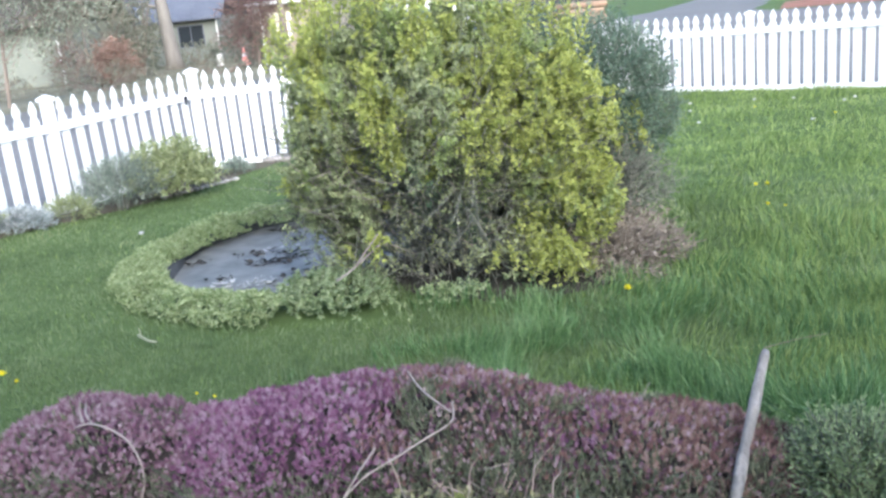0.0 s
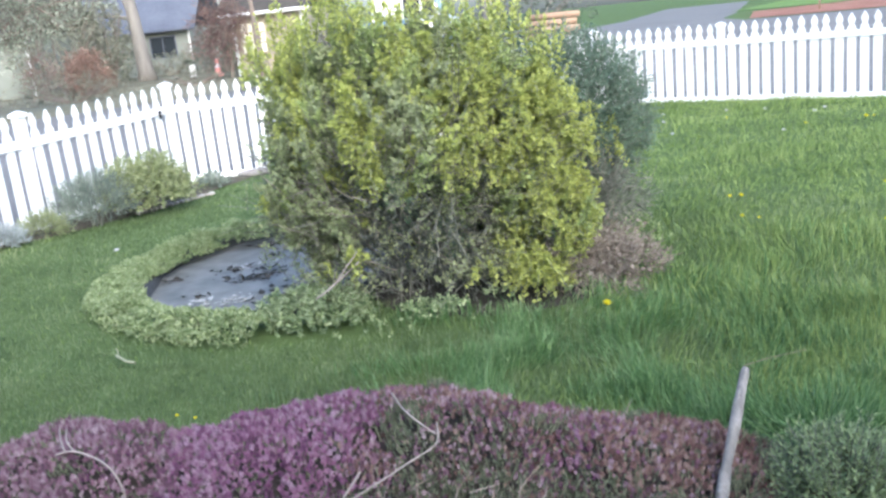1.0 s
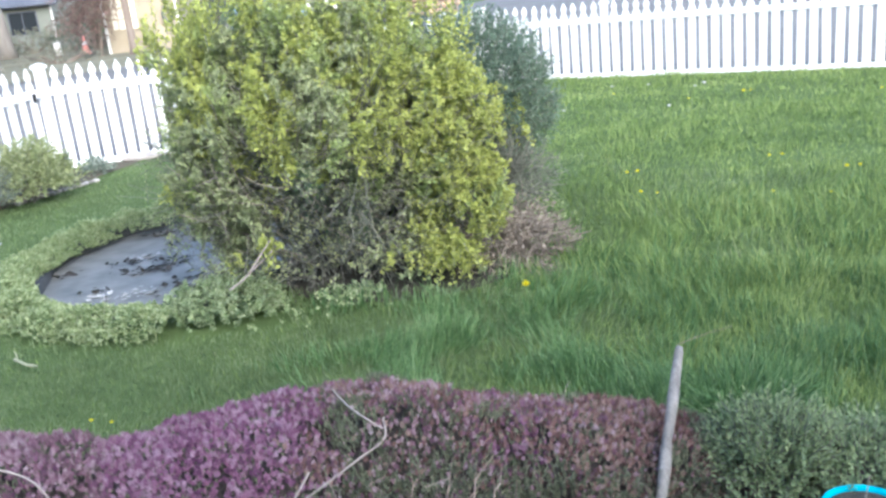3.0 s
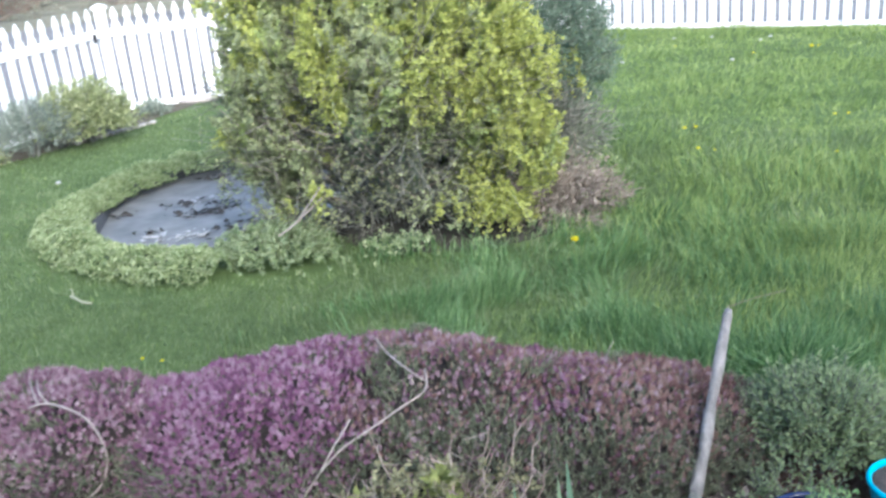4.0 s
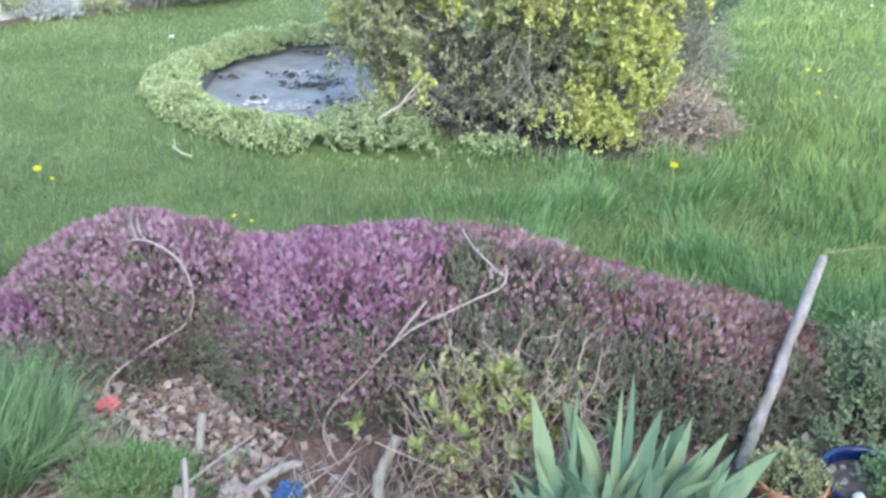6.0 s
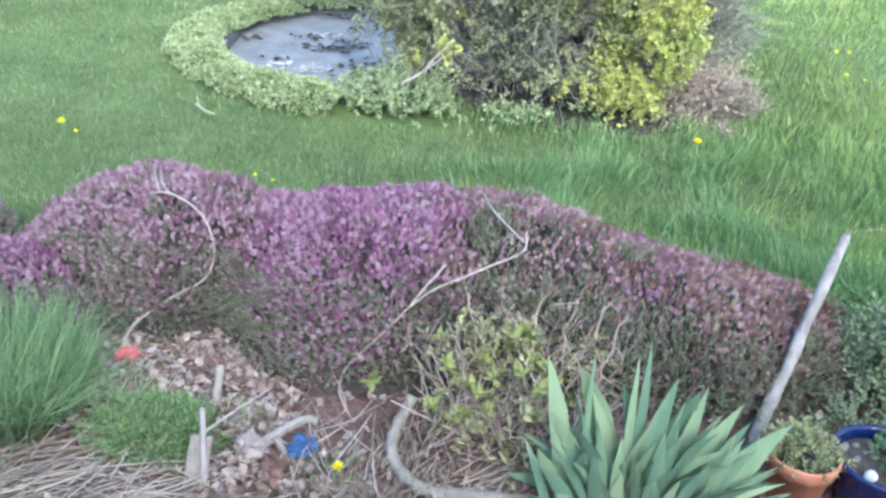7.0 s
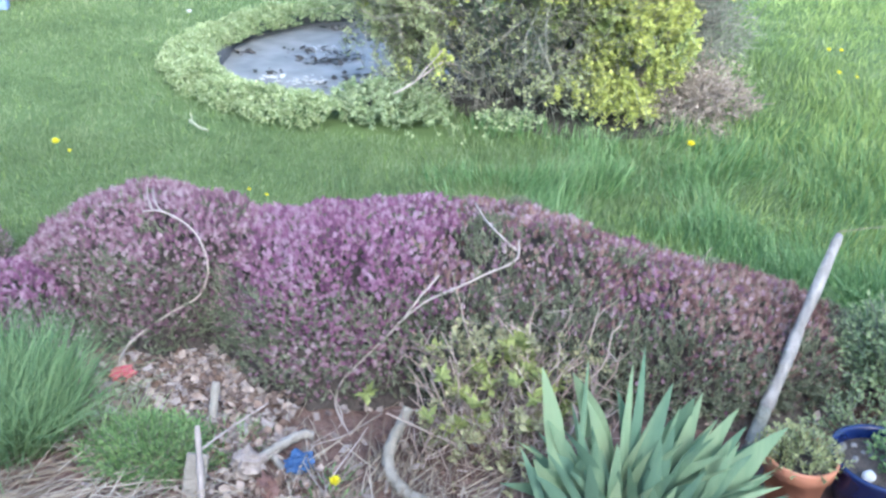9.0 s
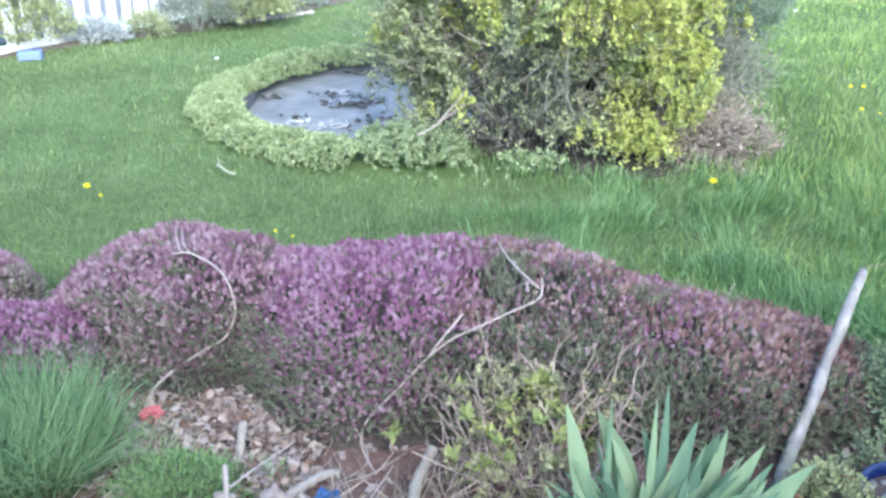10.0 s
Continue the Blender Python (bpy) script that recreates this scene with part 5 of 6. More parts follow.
clump("chive_clump", (-1.50, 2.14), (0.20, 0.16), 3600, 0.305, 0.0034, "chive", "tall bushy clump of blue-green grassy chives", 0.5)
small_shrub("cushion_plant", (-1.05, 2.10, 0.0), (0.15, 0.115, 0.085), 900, 8, 0.026, "moss_green", "low bright green cushion of short spiky leaves", "plant", length=0.045, width=0.42, up=0.7, seed=31)
clump("grass_tuft", (-0.86, 2.17), (0.05, 0.04), 160, 0.09, 0.005, "moss_green", "small tuft of green leaves in the mulch", 0.7)
clump("grass_tuft", (-0.60, 2.03), (0.06, 0.05), 70, 0.07, 0.012, "moss_green", "small broad-leaved weed in the mulch", 0.9)
clump("grass_tuft", (1.04, 3.1), (0.16, 0.11), 640, 0.22, 0.005, "long_grass", "long arching tuft of uncut grass", 1.1)
clump("grass_tuft", (-1.2, 2.2), (0.10, 0.06), 200, 0.12, 0.005, "grey_leaf", "small grey-green herb tuft in the mulch", 0.6)

loose_twig("fallen_branch", [([(-0.441, 2.213, 0.14), (-0.455, 2.19, 0.11), (-0.474, 2.135, 0.085), (-0.472, 2.085, 0.065), (-0.44, 2.034, 0.052), (-0.376, 1.988, 0.05), (-0.262, 1.99, 0.048), (-0.12, 2.01, 0.03)], 0.014, 0.016)], "fallen_bark",
           "curved grey fallen branch on the mulch", 9)
loose_twig("upright_stick", [([(-0.868, 1.915, 0.0), (-0.878, 1.96, 0.1), (-0.892, 2.009, 0.2)], 0.0085, 0.0065), ([(-0.884, 1.985, 0.15), (-0.83, 2.07, 0.16), (-0.77, 2.15, 0.17)], 0.0045, 0.003)], "pale_twig", "thin pale stick standing in the bed")
loose_twig("wooden_peg", [([(-0.948, 2.20, -0.02), (-0.946, 2.24, 0.05), (-0.943, 2.28, 0.125)], 0.012, 0.0115)], "grey_branch", "short weathered wooden peg standing in the chips", 8)
single("wooden_wedge", box_mesh("wooden_wedge", (-0.025, -0.006, 0), (0.025, 0.006, 0.165), 0.004), M["grey_branch"], "flat weathered wooden wedge standing beside a stick", "peg", at=pose(-0.905, 1.925, -0.015, -24, 8, 6))
loose_twig("driftwood_stick", [([(-0.80, 2.085, 0.03), (-0.765, 2.115, 0.05), (-0.735, 2.15, 0.055), (-0.70, 2.18, 0.06), (-0.672, 2.185, 0.055)], 0.014, 0.011), ([(-0.765, 2.115, 0.05), (-0.79, 2.13, 0.03), (-0.86, 2.15, 0.025)], 0.009, 0.005)], "grey_branch",
           "knotted grey driftwood stick on the mulch", 8)
loose_twig("driftwood_stick", [([(-0.90, 2.275, 0.03), (-0.82, 2.185, 0.035), (-0.745, 2.10, 0.04), (-0.675, 2.02, 0.03)], 0.009, 0.0095)], "grey_branch", "straight grey stick lying across the mulch", 7)
loose_twig("dry_twig", [([(-0.68, 2.36, 0.1), (-0.62, 2.28, 0.03), (-0.68, 2.18, 0.03), (-0.70, 2.12, 0.03)], 0.003, 0.003), ([(-0.52, 2.3, 0.05), (-0.6, 2.2, 0.05), (-0.67, 2.14, 0.05), (-0.62, 2.03, 0.05)], 0.003, 0.003)], "pale_twig", "thin curled brown twigs on the mulch")
loose_twig("dry_twig", [([(-0.555, 1.93, 0.02), (-0.60, 1.97, 0.07), (-0.545, 2.1, 0.12), (-0.53, 2.14, 0.13)], 0.003, 0.002), ([(-0.60, 1.97, 0.07), (-0.64, 2.02, 0.07), (-0.67, 2.06, 0.08)], 0.002, 0.002)], "pale_twig", "thin upright dead twigs in the mulch")
loose_twig("dry_grass_stem", [([(0.93, 2.23, 0.14), (0.936, 2.235, 0.18), (0.953, 2.245, 0.25)], 0.0035, 0.002)], "straw", "dry bent stem standing in the turquoise tub", 5)
loose_twig("dry_grass_stem", [([(0.66, 2.715, 0.452), (0.76, 2.76, 0.45), (0.87, 2.81, 0.44)], 0.0022, 0.0015)], "straw", "long dry grass stem beside the stake", 5)
loose_twig("dry_twig", [([(0.355, 2.86, 0.26), (0.365, 2.87, 0.29), (0.38, 2.88, 0.305)], 0.003, 0.002)], "pale_twig", "short pale twig poking from the heather", 5)


def crumpled(name, at, r, mat, label, category):
    bm = bmesh.new()
    bmesh.ops.create_icosphere(bm, subdivisions=3, radius=1.0)
    for v in bm.verts:
        f = 0.75 + 0.5 * noise.noise(Vector(v.co) * 2.6 + Vector(at) * 9)
        v.co = Vector((v.co.x * r[0] * f, v.co.y * r[1] * f, max(-0.6, v.co.z) * r[2] * f))
    me = bpy.data.meshes.new(name)
    bm.to_mesh(me)
    bm.free()
    single(name, me, M[mat], label, category, at=pose(*at, 0, 0, 30))


crumpled("fungus_clump", (-0.80, 2.055, 0.06), (0.05, 0.042, 0.048), "pale_husk", "pale brown crumpled husk among the wood chips", "litter")
crumpled("bark_scrap", (-0.735, 1.985, 0.055), (0.028, 0.06, 0.035), "bark_scrap", "red-brown curled bark scrap on the mulch", "litter")
crumpled("red_scrap", (-1.235, 2.37, 0.058), (0.042, 0.026, 0.03), "red", "crumpled bright red plastic scrap on the chips", "litter")
crumpled("blue_scrap", (-0.683, 2.085, 0.052), (0.046, 0.034, 0.036), "blue_bit", "crumpled bright blue plastic scrap on the mulch", "litter")


def chips_and_straw():
    s = Soup()
    k = 2600
    x, y = rng.uniform(-1.9, 1.3, k), rng.uniform(1.3, 2.62, k)
    bright = (x > -1.3) & (x < -0.80) & (y > 2.05)
    keep = rng.random(k) < np.where(bright, 1.0, np.where(x > -0.62, 0.3, 0.5))
    x, y = x[keep], y[keep]
    extra = 900
    x = np.concatenate([x, rng.uniform(-1.3, -0.76, extra)])
    y = np.concatenate([y, rng.uniform(2.12, 2.55, extra)])
    k = len(x)
    cube = Soup()
    box(cube, (-0.5, -0.5, -0.5), (0.5, 0.5, 0.5))
    v0 = np.concatenate(cube.v)
    v0[4:] *= [0.75, 0.7, 1]
    d = np.stack([rng.normal(0, 0.5, k), rng.normal(0, 0.5, k), np.ones(k)], -1)
    size = np.stack([rng.uniform(0.012, 0.04, k), rng.uniform(0.008, 0.022, k), rng.uniform(0.003, 0.008, k)], -1)
    scatter(s, v0, np.concatenate(cube.t), np.stack([x, y, rng.uniform(0.022, 0.045, k)], -1), frames(d, rng.uniform(0, 6.28, k)), size)
    single("wood_chips", s.mesh("wood_chips"), M["chips"], "pale brown wood chips scattered on the bed", "mulch", kind="stuff")
    s = Soup()
    for cx, cy, sx, sy, k, dr in ((-1.28, 1.86, 0.24, 0.09, 620, 0.7), (-0.52, 1.97, 0.13, 0.09, 300, 1.6), (-0.9, 1.84, 0.4, 0.07, 240, 0.3), (-0.35, 2.05, 0.2, 0.1, 170, 1.2)):
        a = rng.normal(dr, 0.5, k)
        p = np.stack([rng.normal(cx, sx, k), rng.normal(cy, sy, k), rng.uniform(0.03, 0.07, k)], -1)
        d = np.stack([np.cos(a), np.sin(a), rng.normal(0, 0.12, k)], -1)
        L = rng.uniform(0.06, 0.22, k)
        up = frames(d, rng.uniform(0, 6, k))
        scatter(s, BLADES[1][0], BLADES[1][1], p, up, np.stack([np.full(k, 0.0036), L * 0.6, L], -1))
    single("dry_straw", s.mesh("dry_straw"), M["straw"], "dry straw and dead grass strewn over the bed", "straw", kind="stuff")


chips_and_straw()


def dry_leaves():
    """Curled dead leaves strewn thickly below the heather and thinly over the rest of the bed."""
    k = 620
    x = np.concatenate([rng.uniform(-1.3, -0.74, k), rng.uniform(-1.4, 0.6, 180), rng.normal(-0.70, 0.12, 260)])
    y = np.concatenate([rng.uniform(2.12, 2.5, k), rng.uniform(1.75, 2.4, 180), rng.normal(1.97, 0.06, 260)])
    k = len(x)
    d = np.stack([rng.normal(0, 1, k), rng.normal(0, 1, k), rng.normal(0.25, 0.35, k)], -1)
    size = rng.uniform(0.014, 0.031, k)
    s = Soup()
    scatter(s, LEAF_V * [1.5, 2.6, 1], LEAF_T, np.stack([x, y, rng.uniform(0.035, 0.06, k)], -1), frames(d, rng.normal(0, 0.5, k)), size)
    single("leaf_litter", s.mesh("leaf_litter"), M["leaf_litter"], "curled pale brown dead leaves strewn on the bed", "leaves", kind="stuff")


dry_leaves()


def bed_chips():
    """The chips that lie in the open part of the bed, each on its own."""
    kinds = []
    for n in range(5):
        bm = bmesh.new()
        bmesh.ops.create_cube(bm, size=1.0)
        for v in bm.verts:
            f = [rng.uniform(0.6, 1.1) for _ in range(3)]
            v.co = Vector((v.co.x * f[0] * (0.022 + 0.006 * n), v.co.y * f[1] * 0.018, v.co.z * f[2] * 0.007))
        me = bpy.data.meshes.new("wood_chip")
        bm.to_mesh(me)
        bm.free()
        me.polygons.foreach_set("use_smooth", np.zeros(len(me.polygons), bool))
        me.materials.append(M["chip_piece"])
        kinds.append(me)
    for n in range(290):
        x, y = rng.uniform(-1.28, -0.74), rng.uniform(2.08, 2.52)
        ob = new("wood_chip", kinds[n % 5])
        ob.parent = BED
        ob.matrix_basis = pose(x, y, rng.uniform(0.038, 0.055), rng.normal(0, 25), rng.normal(0, 25), rng.uniform(0, 360))


bed_chips()


# ---- bed along the fence ----
small_shrub("lavender_bush", (-3.27, 8.17, 0.08), (0.34, 0.28, 0.33), 520, 9, 0.045, "lavender", "grey-green lavender bush at the foot of the fence", "shrub", length=0.13, width=0.5, up=0.9, seed=21)
small_shrub("golden_shrub", (-2.92, 8.55, 0.1), (0.42, 0.34, 0.37), 560, 9, 0.055, "gold_leaf", "rounded golden-green shrub at the foot of the fence", "shrub", length=0.13, seed=22)
small_shrub("silver_plant", (-3.95, 7.6, 0.02), (0.30, 0.2, 0.14), 520, 8, 0.026, "silver", "low silvery-white leafy plant at the bed edge", "plant", length=0.08, seed=23)
small_shrub("golden_shrub", (-4.35, 7.2, 0.10), (0.36, 0.3, 0.40), 360, 9, 0.05, "gold_leaf", "small golden-green shrub at the end of the bed", "shrub", length=0.12, seed=24)
small_shrub("bedding_plant", (-3.62, 7.85, 0.02), (0.22, 0.12, 0.16), 130, 7, 0.04, "leaf_old", "low dark green bedding plant by the fence", "plant", length=0.08, seed=25)
small_shrub("bedding_plant", (-2.62, 9.7, 0.02), (0.16, 0.2, 0.10), 120, 7, 0.035, "lavender", "low pale-leaved plant near the gate", "plant", length=0.08, seed=26)
for i in range(15):
    u = i / 14
    pebble((-3.01 + 0.5 * u, 8.5 + 0.72 * u, 0.02), (0.03 + 0.012 * math.sin(i * 2.3), 0.026, 0.02), "edging_stone", label="pale edging stone of the fence bed", group="edging stones")
pebble((-2.25, 10.28, 0.03), (0.22, 0.1, 0.05), "stepping_stone", label="flat pale stone below the gate")
single("blue_tray", box_mesh("blue_tray", (-0.085, -0.06, 0), (0.085, 0.06, 0.07), 0.012), M["tray_blue"], "small blue plastic tray on the lawn edge", "tray", at=pose(-4.1, 6.85, 0.003, 0, 0, 20))


# ---- lawn ----
def on_lawn(x, y):
    ok = y < 13.4 - 0.79 * (x - 2.9)
    ok &= np.where(x < -1.5, y < 10.3 + 0.19 * (x + 2.9), True) & np.where(x >= -1.5, y < 10.55 + 0.76 * (x + 1.5), True)
    ok &= ~((x < -2.3) & (y > 7.24 + 1.33 * (x + 4.1)) & (y > 5.6))
    ring = ((x - RING[0]) / (RING[2] - 0.02)) ** 2 + ((y - RING[1]) / (RING[3] - 0.02)) ** 2 > 1
    foot = ((x - 0.12) / 0.74) ** 2 + ((y - 5.32) / 0.60 - 0.08 * value_noise(x, y, 0.1, 14)) ** 2 > 1
    ok &= np.where(x > -0.66 + 0.12 * value_noise(x, y, 0.15, 12), foot & (((x - POND[0]) / (POND[2] + 0.2)) ** 2 + ((y - POND[1]) / (POND[3] + 0.2)) ** 2 > 1), ring)
    edge = np.where(x < -2.2, 2.3, np.where(x < 0.45, 3.0, 3.0 - 0.35 * (x - 0.45)))
    ok &= y > edge - 0.12 * value_noise(x, y, 0.1, 6)
    return ok


def lawn():
    short, lush, tall = Soup(), Soup(), Soup()
    for y0, y1, x0, x1, per, w in ((2.2, 4.4, -3.2, 3.2, 5600, 0.004), (4.4, 6.5, -4.6, 4.6, 2100, 0.006), (6.5, 9.0, -5.0, 6.5, 1150, 0.008), (9.0, 14.2, -3.0, 8.5, 520, 0.012), (2.2, 4.4, -5.0, -3.2, 1300, 0.006), (2.2, 4.4, 3.2, 5.2, 1300, 0.006), (4.4, 6.5, 4.6, 6.4, 900, 0.008)):
        k = int((y1 - y0) * (x1 - x0) * per)
        x, y = rng.uniform(x0, x1, k), rng.uniform(y0, y1, k)
        ok = on_lawn(x, y)
        x, y = x[ok], y[ok]
        k = len(x)
        wild = np.clip((x + 1.5 - 0.25 * (y - 3)) * 0.9, 0, 1) * np.clip((6.3 - y) / 1.8, 0, 1)
        tuft = value_noise(x, y, 0.22, 1)
        patch = value_noise(x, y, 0.7, 5)
        h = 0.024 + 0.06 * patch ** 1.5 * value_noise(x, y, 0.2, 8) * np.clip(0.6 + 0.3 * x, 0.5, 1) + wild * (0.02 + 0.13 * tuft ** 1.5)
        # low tussocks in the rougher part of the lawn
        rough = np.clip((x - 0.2) * 0.8, 0, 1) * np.clip((y - 4.2) / 1.2, 0, 1)
        h += rough * 0.05 * np.clip(value_noise(x, y * 1.6, 0.42, 81) * 0.7 + value_noise(x, y * 1.6, 0.17, 82) * 0.5 - 0.42, 0, 1) * 1.8
        h *= rng.uniform(0.6, 1.25, k)
        long = (h > 0.075) & (wild > 0.25)
        p = np.stack([x, y, np.zeros(k)], -1)
        # long blades lean together by tuft
        ax, ay = value_noise(x, y, 0.3, 31) - 0.5, value_noise(x, y, 0.3, 32) - 0.5
        up = np.stack([ax * 0.9 + rng.normal(0, 0.24, k), ay * 0.9 + rng.normal(0, 0.24, k), np.ones(k)], -1)
        width = w * rng.uniform(0.7, 1.3, k)
        # shade before the big shrub, put in as duller and shorter blades
        shrub_shade = np.exp(-((x + 0.35) / 1.0) ** 2 - ((y - 4.05) / 0.55) ** 2)
        green = rng.random(k) < np.clip(0.36 - 0.6 * shrub_shade + 0.35 * (x - 0.4) + 0.02 * (y - 5) + 1.5 * (value_noise(x, y, 0.8, 71) - 0.5) + 1.0 * (value_noise(x, y, 0.25, 72) - 0.5), 0.04, 0.95)
        h *= 1 - 0.3 * shrub_shade * ~long
        some = ~long & ~green
        blades(short, p[some], h[some], width[some], up=up[some])
        some = ~long & green
        blades(lush, p[some], h[some], width[some], up=up[some])
        if long.any():
            bright = long & (rng.random(k) < np.clip(0.10 + 0.5 * (x - 0.6) + 0.35 * (y - 4.3), 0, 0.85))
            blades(lush, p[bright], h[bright], width[bright] * 0.92, up=up[bright])
            long &= ~bright
            blades(tall, p[long], h[long], width[long] * 0.92, up=up[long])
    single("lawn_grass", short.mesh("lawn_grass"), M["grass"], "mown green lawn grass", "grass", kind="stuff")
    single("lush_grass", lush.mesh("lush_grass"), M["lush_grass"], "fresh yellow-green grass between the dull and shade-toned lawn patches", "grass", kind="stuff")
    single("long_grass", tall.mesh("long_grass"), M["long_grass"], "long uncut tufts of green grass", "grass", kind="stuff")


lawn()


def dandelion(x, y, z, r=0.019):
    e = thing("dandelion", (x, y, 0), "yellow dandelion flower in the grass", "flower", "dandelions")
    s, st = Soup(), Soup()
    k = 46
    a = np.arange(k) * 2.4
    tilt = np.linspace(0.1, 1.25, k)
    d = np.stack([np.sin(tilt) * np.cos(a), np.sin(tilt) * np.sin(a), np.cos(tilt)], -1)
    scatter(s, LEAF_V, LEAF_T, np.tile([[x, y, z - 0.006]], (k, 1)), frames(d, np.full(k, 0.0)), np.stack([np.full(k, r * 0.5), np.full(k, r * 0.5), np.full(k, r)], -1))
    tube(st, [(x, y, -0.01), (x + 0.004, y, z * 0.5), (x, y, z - 0.004)], 0.002, 5)
    part("flower_head", s.mesh("flower_head"), M["yellow"], e, "bright yellow flower head")
    part("stalk", st.mesh("stalk"), M["moss_green"], e)


for x, y, z, r in ((0.53, 4.12, 0.19, 0.026), (1.84, 6.55, 0.06, 0.022), (1.92, 6.55, 0.06, 0.022), (1.73, 5.96, 0.06, 0.02), (1.81, 5.88, 0.06, 0.014), (-2.23, 4.01, 0.08, 0.026), (-2.15, 3.97, 0.06, 0.014),
                   (-0.58, 1.99, 0.09, 0.019), (4.25, 9.66, 0.06, 0.032), (4.36, 9.72, 0.05, 0.018), (2.92, 6.53, 0.06, 0.018), (3.01, 6.51, 0.06, 0.018), (3.16, 5.93, 0.06, 0.024), (3.25, 5.92, 0.06, 0.02), (2.46, 5.59, 0.05, 0.014), (2.74, 5.41, 0.05, 0.014),
                   (-1.27, 3.69, 0.05, 0.012), (-1.19, 3.66, 0.045, 0.011), (5.3, 8.8, 0.06, 0.026), (3.6, 9.6, 0.06, 0.02), (3.1, 10.6, 0.06, 0.018)):
    dandelion(x, y, z, r)
for x, y in ((2.45, 10.9), (2.62, 11.6), (3.35, 11.4), (4.1, 10.6), (2.3, 9.9), (4.3, 10.8), (3.75, 11.2), (-2.65, 6.9), (3.3, 9.4)):
    pebble((x, y, 0.045), (0.022, 0.02, 0.012), "fallen_petals", "scum", "pale fallen petals on the lawn", "petals", "fallen petals")
loose_twig("fallen_stick", [([(-1.79, 4.47, 0.05), (-1.76, 4.43, 0.055), (-1.71, 4.38, 0.05), (-1.66, 4.35, 0.05)], 0.0085, 0.0065), ([(-1.77, 4.445, 0.055), (-1.775, 4.46, 0.075), (-1.785, 4.47, 0.09)], 0.006, 0.005)], "pale_stick", "short pale stick lying on the lawn", 6)


# ---- street and neighbours ----
M["far_leaf"] = material("far_olive_foliage", [(0.13, 0.14, 0.10), (0.21, 0.22, 0.165), (0.30, 0.31, 0.24)], 1.5, 0.8, island=0.5, translucent=0.2)
M["far_leaf_grey"] = material("far_grey_green_foliage", [(0.16, 0.20, 0.15), (0.28, 0.32, 0.25), (0.40, 0.44, 0.36)], 1.5, 0.8, island=0.5, translucent=0.2)
M["far_conifer"] = material("far_conifer_foliage", [(0.085, 0.10, 0.08), (0.125, 0.145, 0.11), (0.18, 0.195, 0.15)], 1.5, 0.85, island=0.5)
M["maroon"] = material("maroon_leaves", [(0.14, 0.09, 0.085), (0.205, 0.13, 0.12), (0.28, 0.19, 0.175)], 2, 0.7, island=0.5, translucent=0.2)
M["russet"] = material("russet_leaves", [(0.19, 0.12, 0.095), (0.27, 0.175, 0.14), (0.35, 0.24, 0.20)], 2, 0.8, island=0.5)
M["pale_bark"] = material("pale_tree_bark", [(0.14, 0.13, 0.115), (0.21, 0.195, 0.175), (0.28, 0.265, 0.24)], 5, 0.9, 0.5, 14, stretch=(1, 1, 0.3))
M["brown_bark"] = material("brown_tree_bark", [(0.14, 0.11, 0.09), (0.20, 0.165, 0.14), (0.27, 0.23, 0.20)], 5, 0.9, 0.5, 14, stretch=(1, 1, 0.3))
M["blue_roof"] = material("blue_grey_shingles", [(0.095, 0.105, 0.13), (0.125, 0.135, 0.165), (0.155, 0.165, 0.195)], 5, 0.9, 0.3, 30)
M["green_wall"] = material("pale_green_siding", [(0.19, 0.205, 0.18), (0.22, 0.235, 0.205), (0.25, 0.265, 0.23)], 3, 0.8)
M["cream_wall"] = material("cream_siding", [(0.34, 0.29, 0.215), (0.38, 0.33, 0.25), (0.42, 0.365, 0.285)], 3, 0.8)
M["trim"] = material("white_trim", [(0.68, 0.68, 0.66), (0.76, 0.76, 0.74)], 5, 0.6)
M["dark_roof"] = material("brown_shingles", [(0.06, 0.055, 0.05), (0.10, 0.09, 0.08)], 5, 0.9, 0.3, 30)
M["car_white"] = material("white_car_paint", [(0.74, 0.75, 0.76), (0.80, 0.80, 0.81)], 2, 0.25, specular=0.5)
M["car_blue"] = material("blue_car_paint", [(0.15, 0.25, 0.36), (0.21, 0.32, 0.44)], 2, 0.25, specular=0.5)
M["tyre"] = material("rubber", [(0.015, 0.015, 0.015), (0.03, 0.03, 0.03)], 8, 0.8)
M["log_wood"] = material("split_log_wood", [(0.26, 0.175, 0.12), (0.34, 0.24, 0.17), (0.41, 0.305, 0.23)], 4, 0.85, 0.3, 20, object_random=0.3)
M["cone"] = material("orange_red_plastic", [(0.72, 0.26, 0.22), (0.80, 0.36, 0.32)], 5, 0.5)


def glass(name, colour, rough):
    m = bpy.data.materials.new(name)
    m.use_nodes = True
    sh = m.node_tree.nodes["Principled BSDF"]
    sh.inputs["Base Color"].default_value = (*colour, 1)
    sh.inputs["Roughness"].default_value = rough
    sh.inputs["Specular IOR Level"].default_value = 1.0
    return m


M["dark_glass"] = glass("dark_window_glass", (0.03, 0.035, 0.04), 0.1)
# pale warm base colour paints the low sun's reflection in the panes
M["bright_glass"] = glass("window_glass_sunset_tint", (0.78, 0.74, 0.60), 0.3)

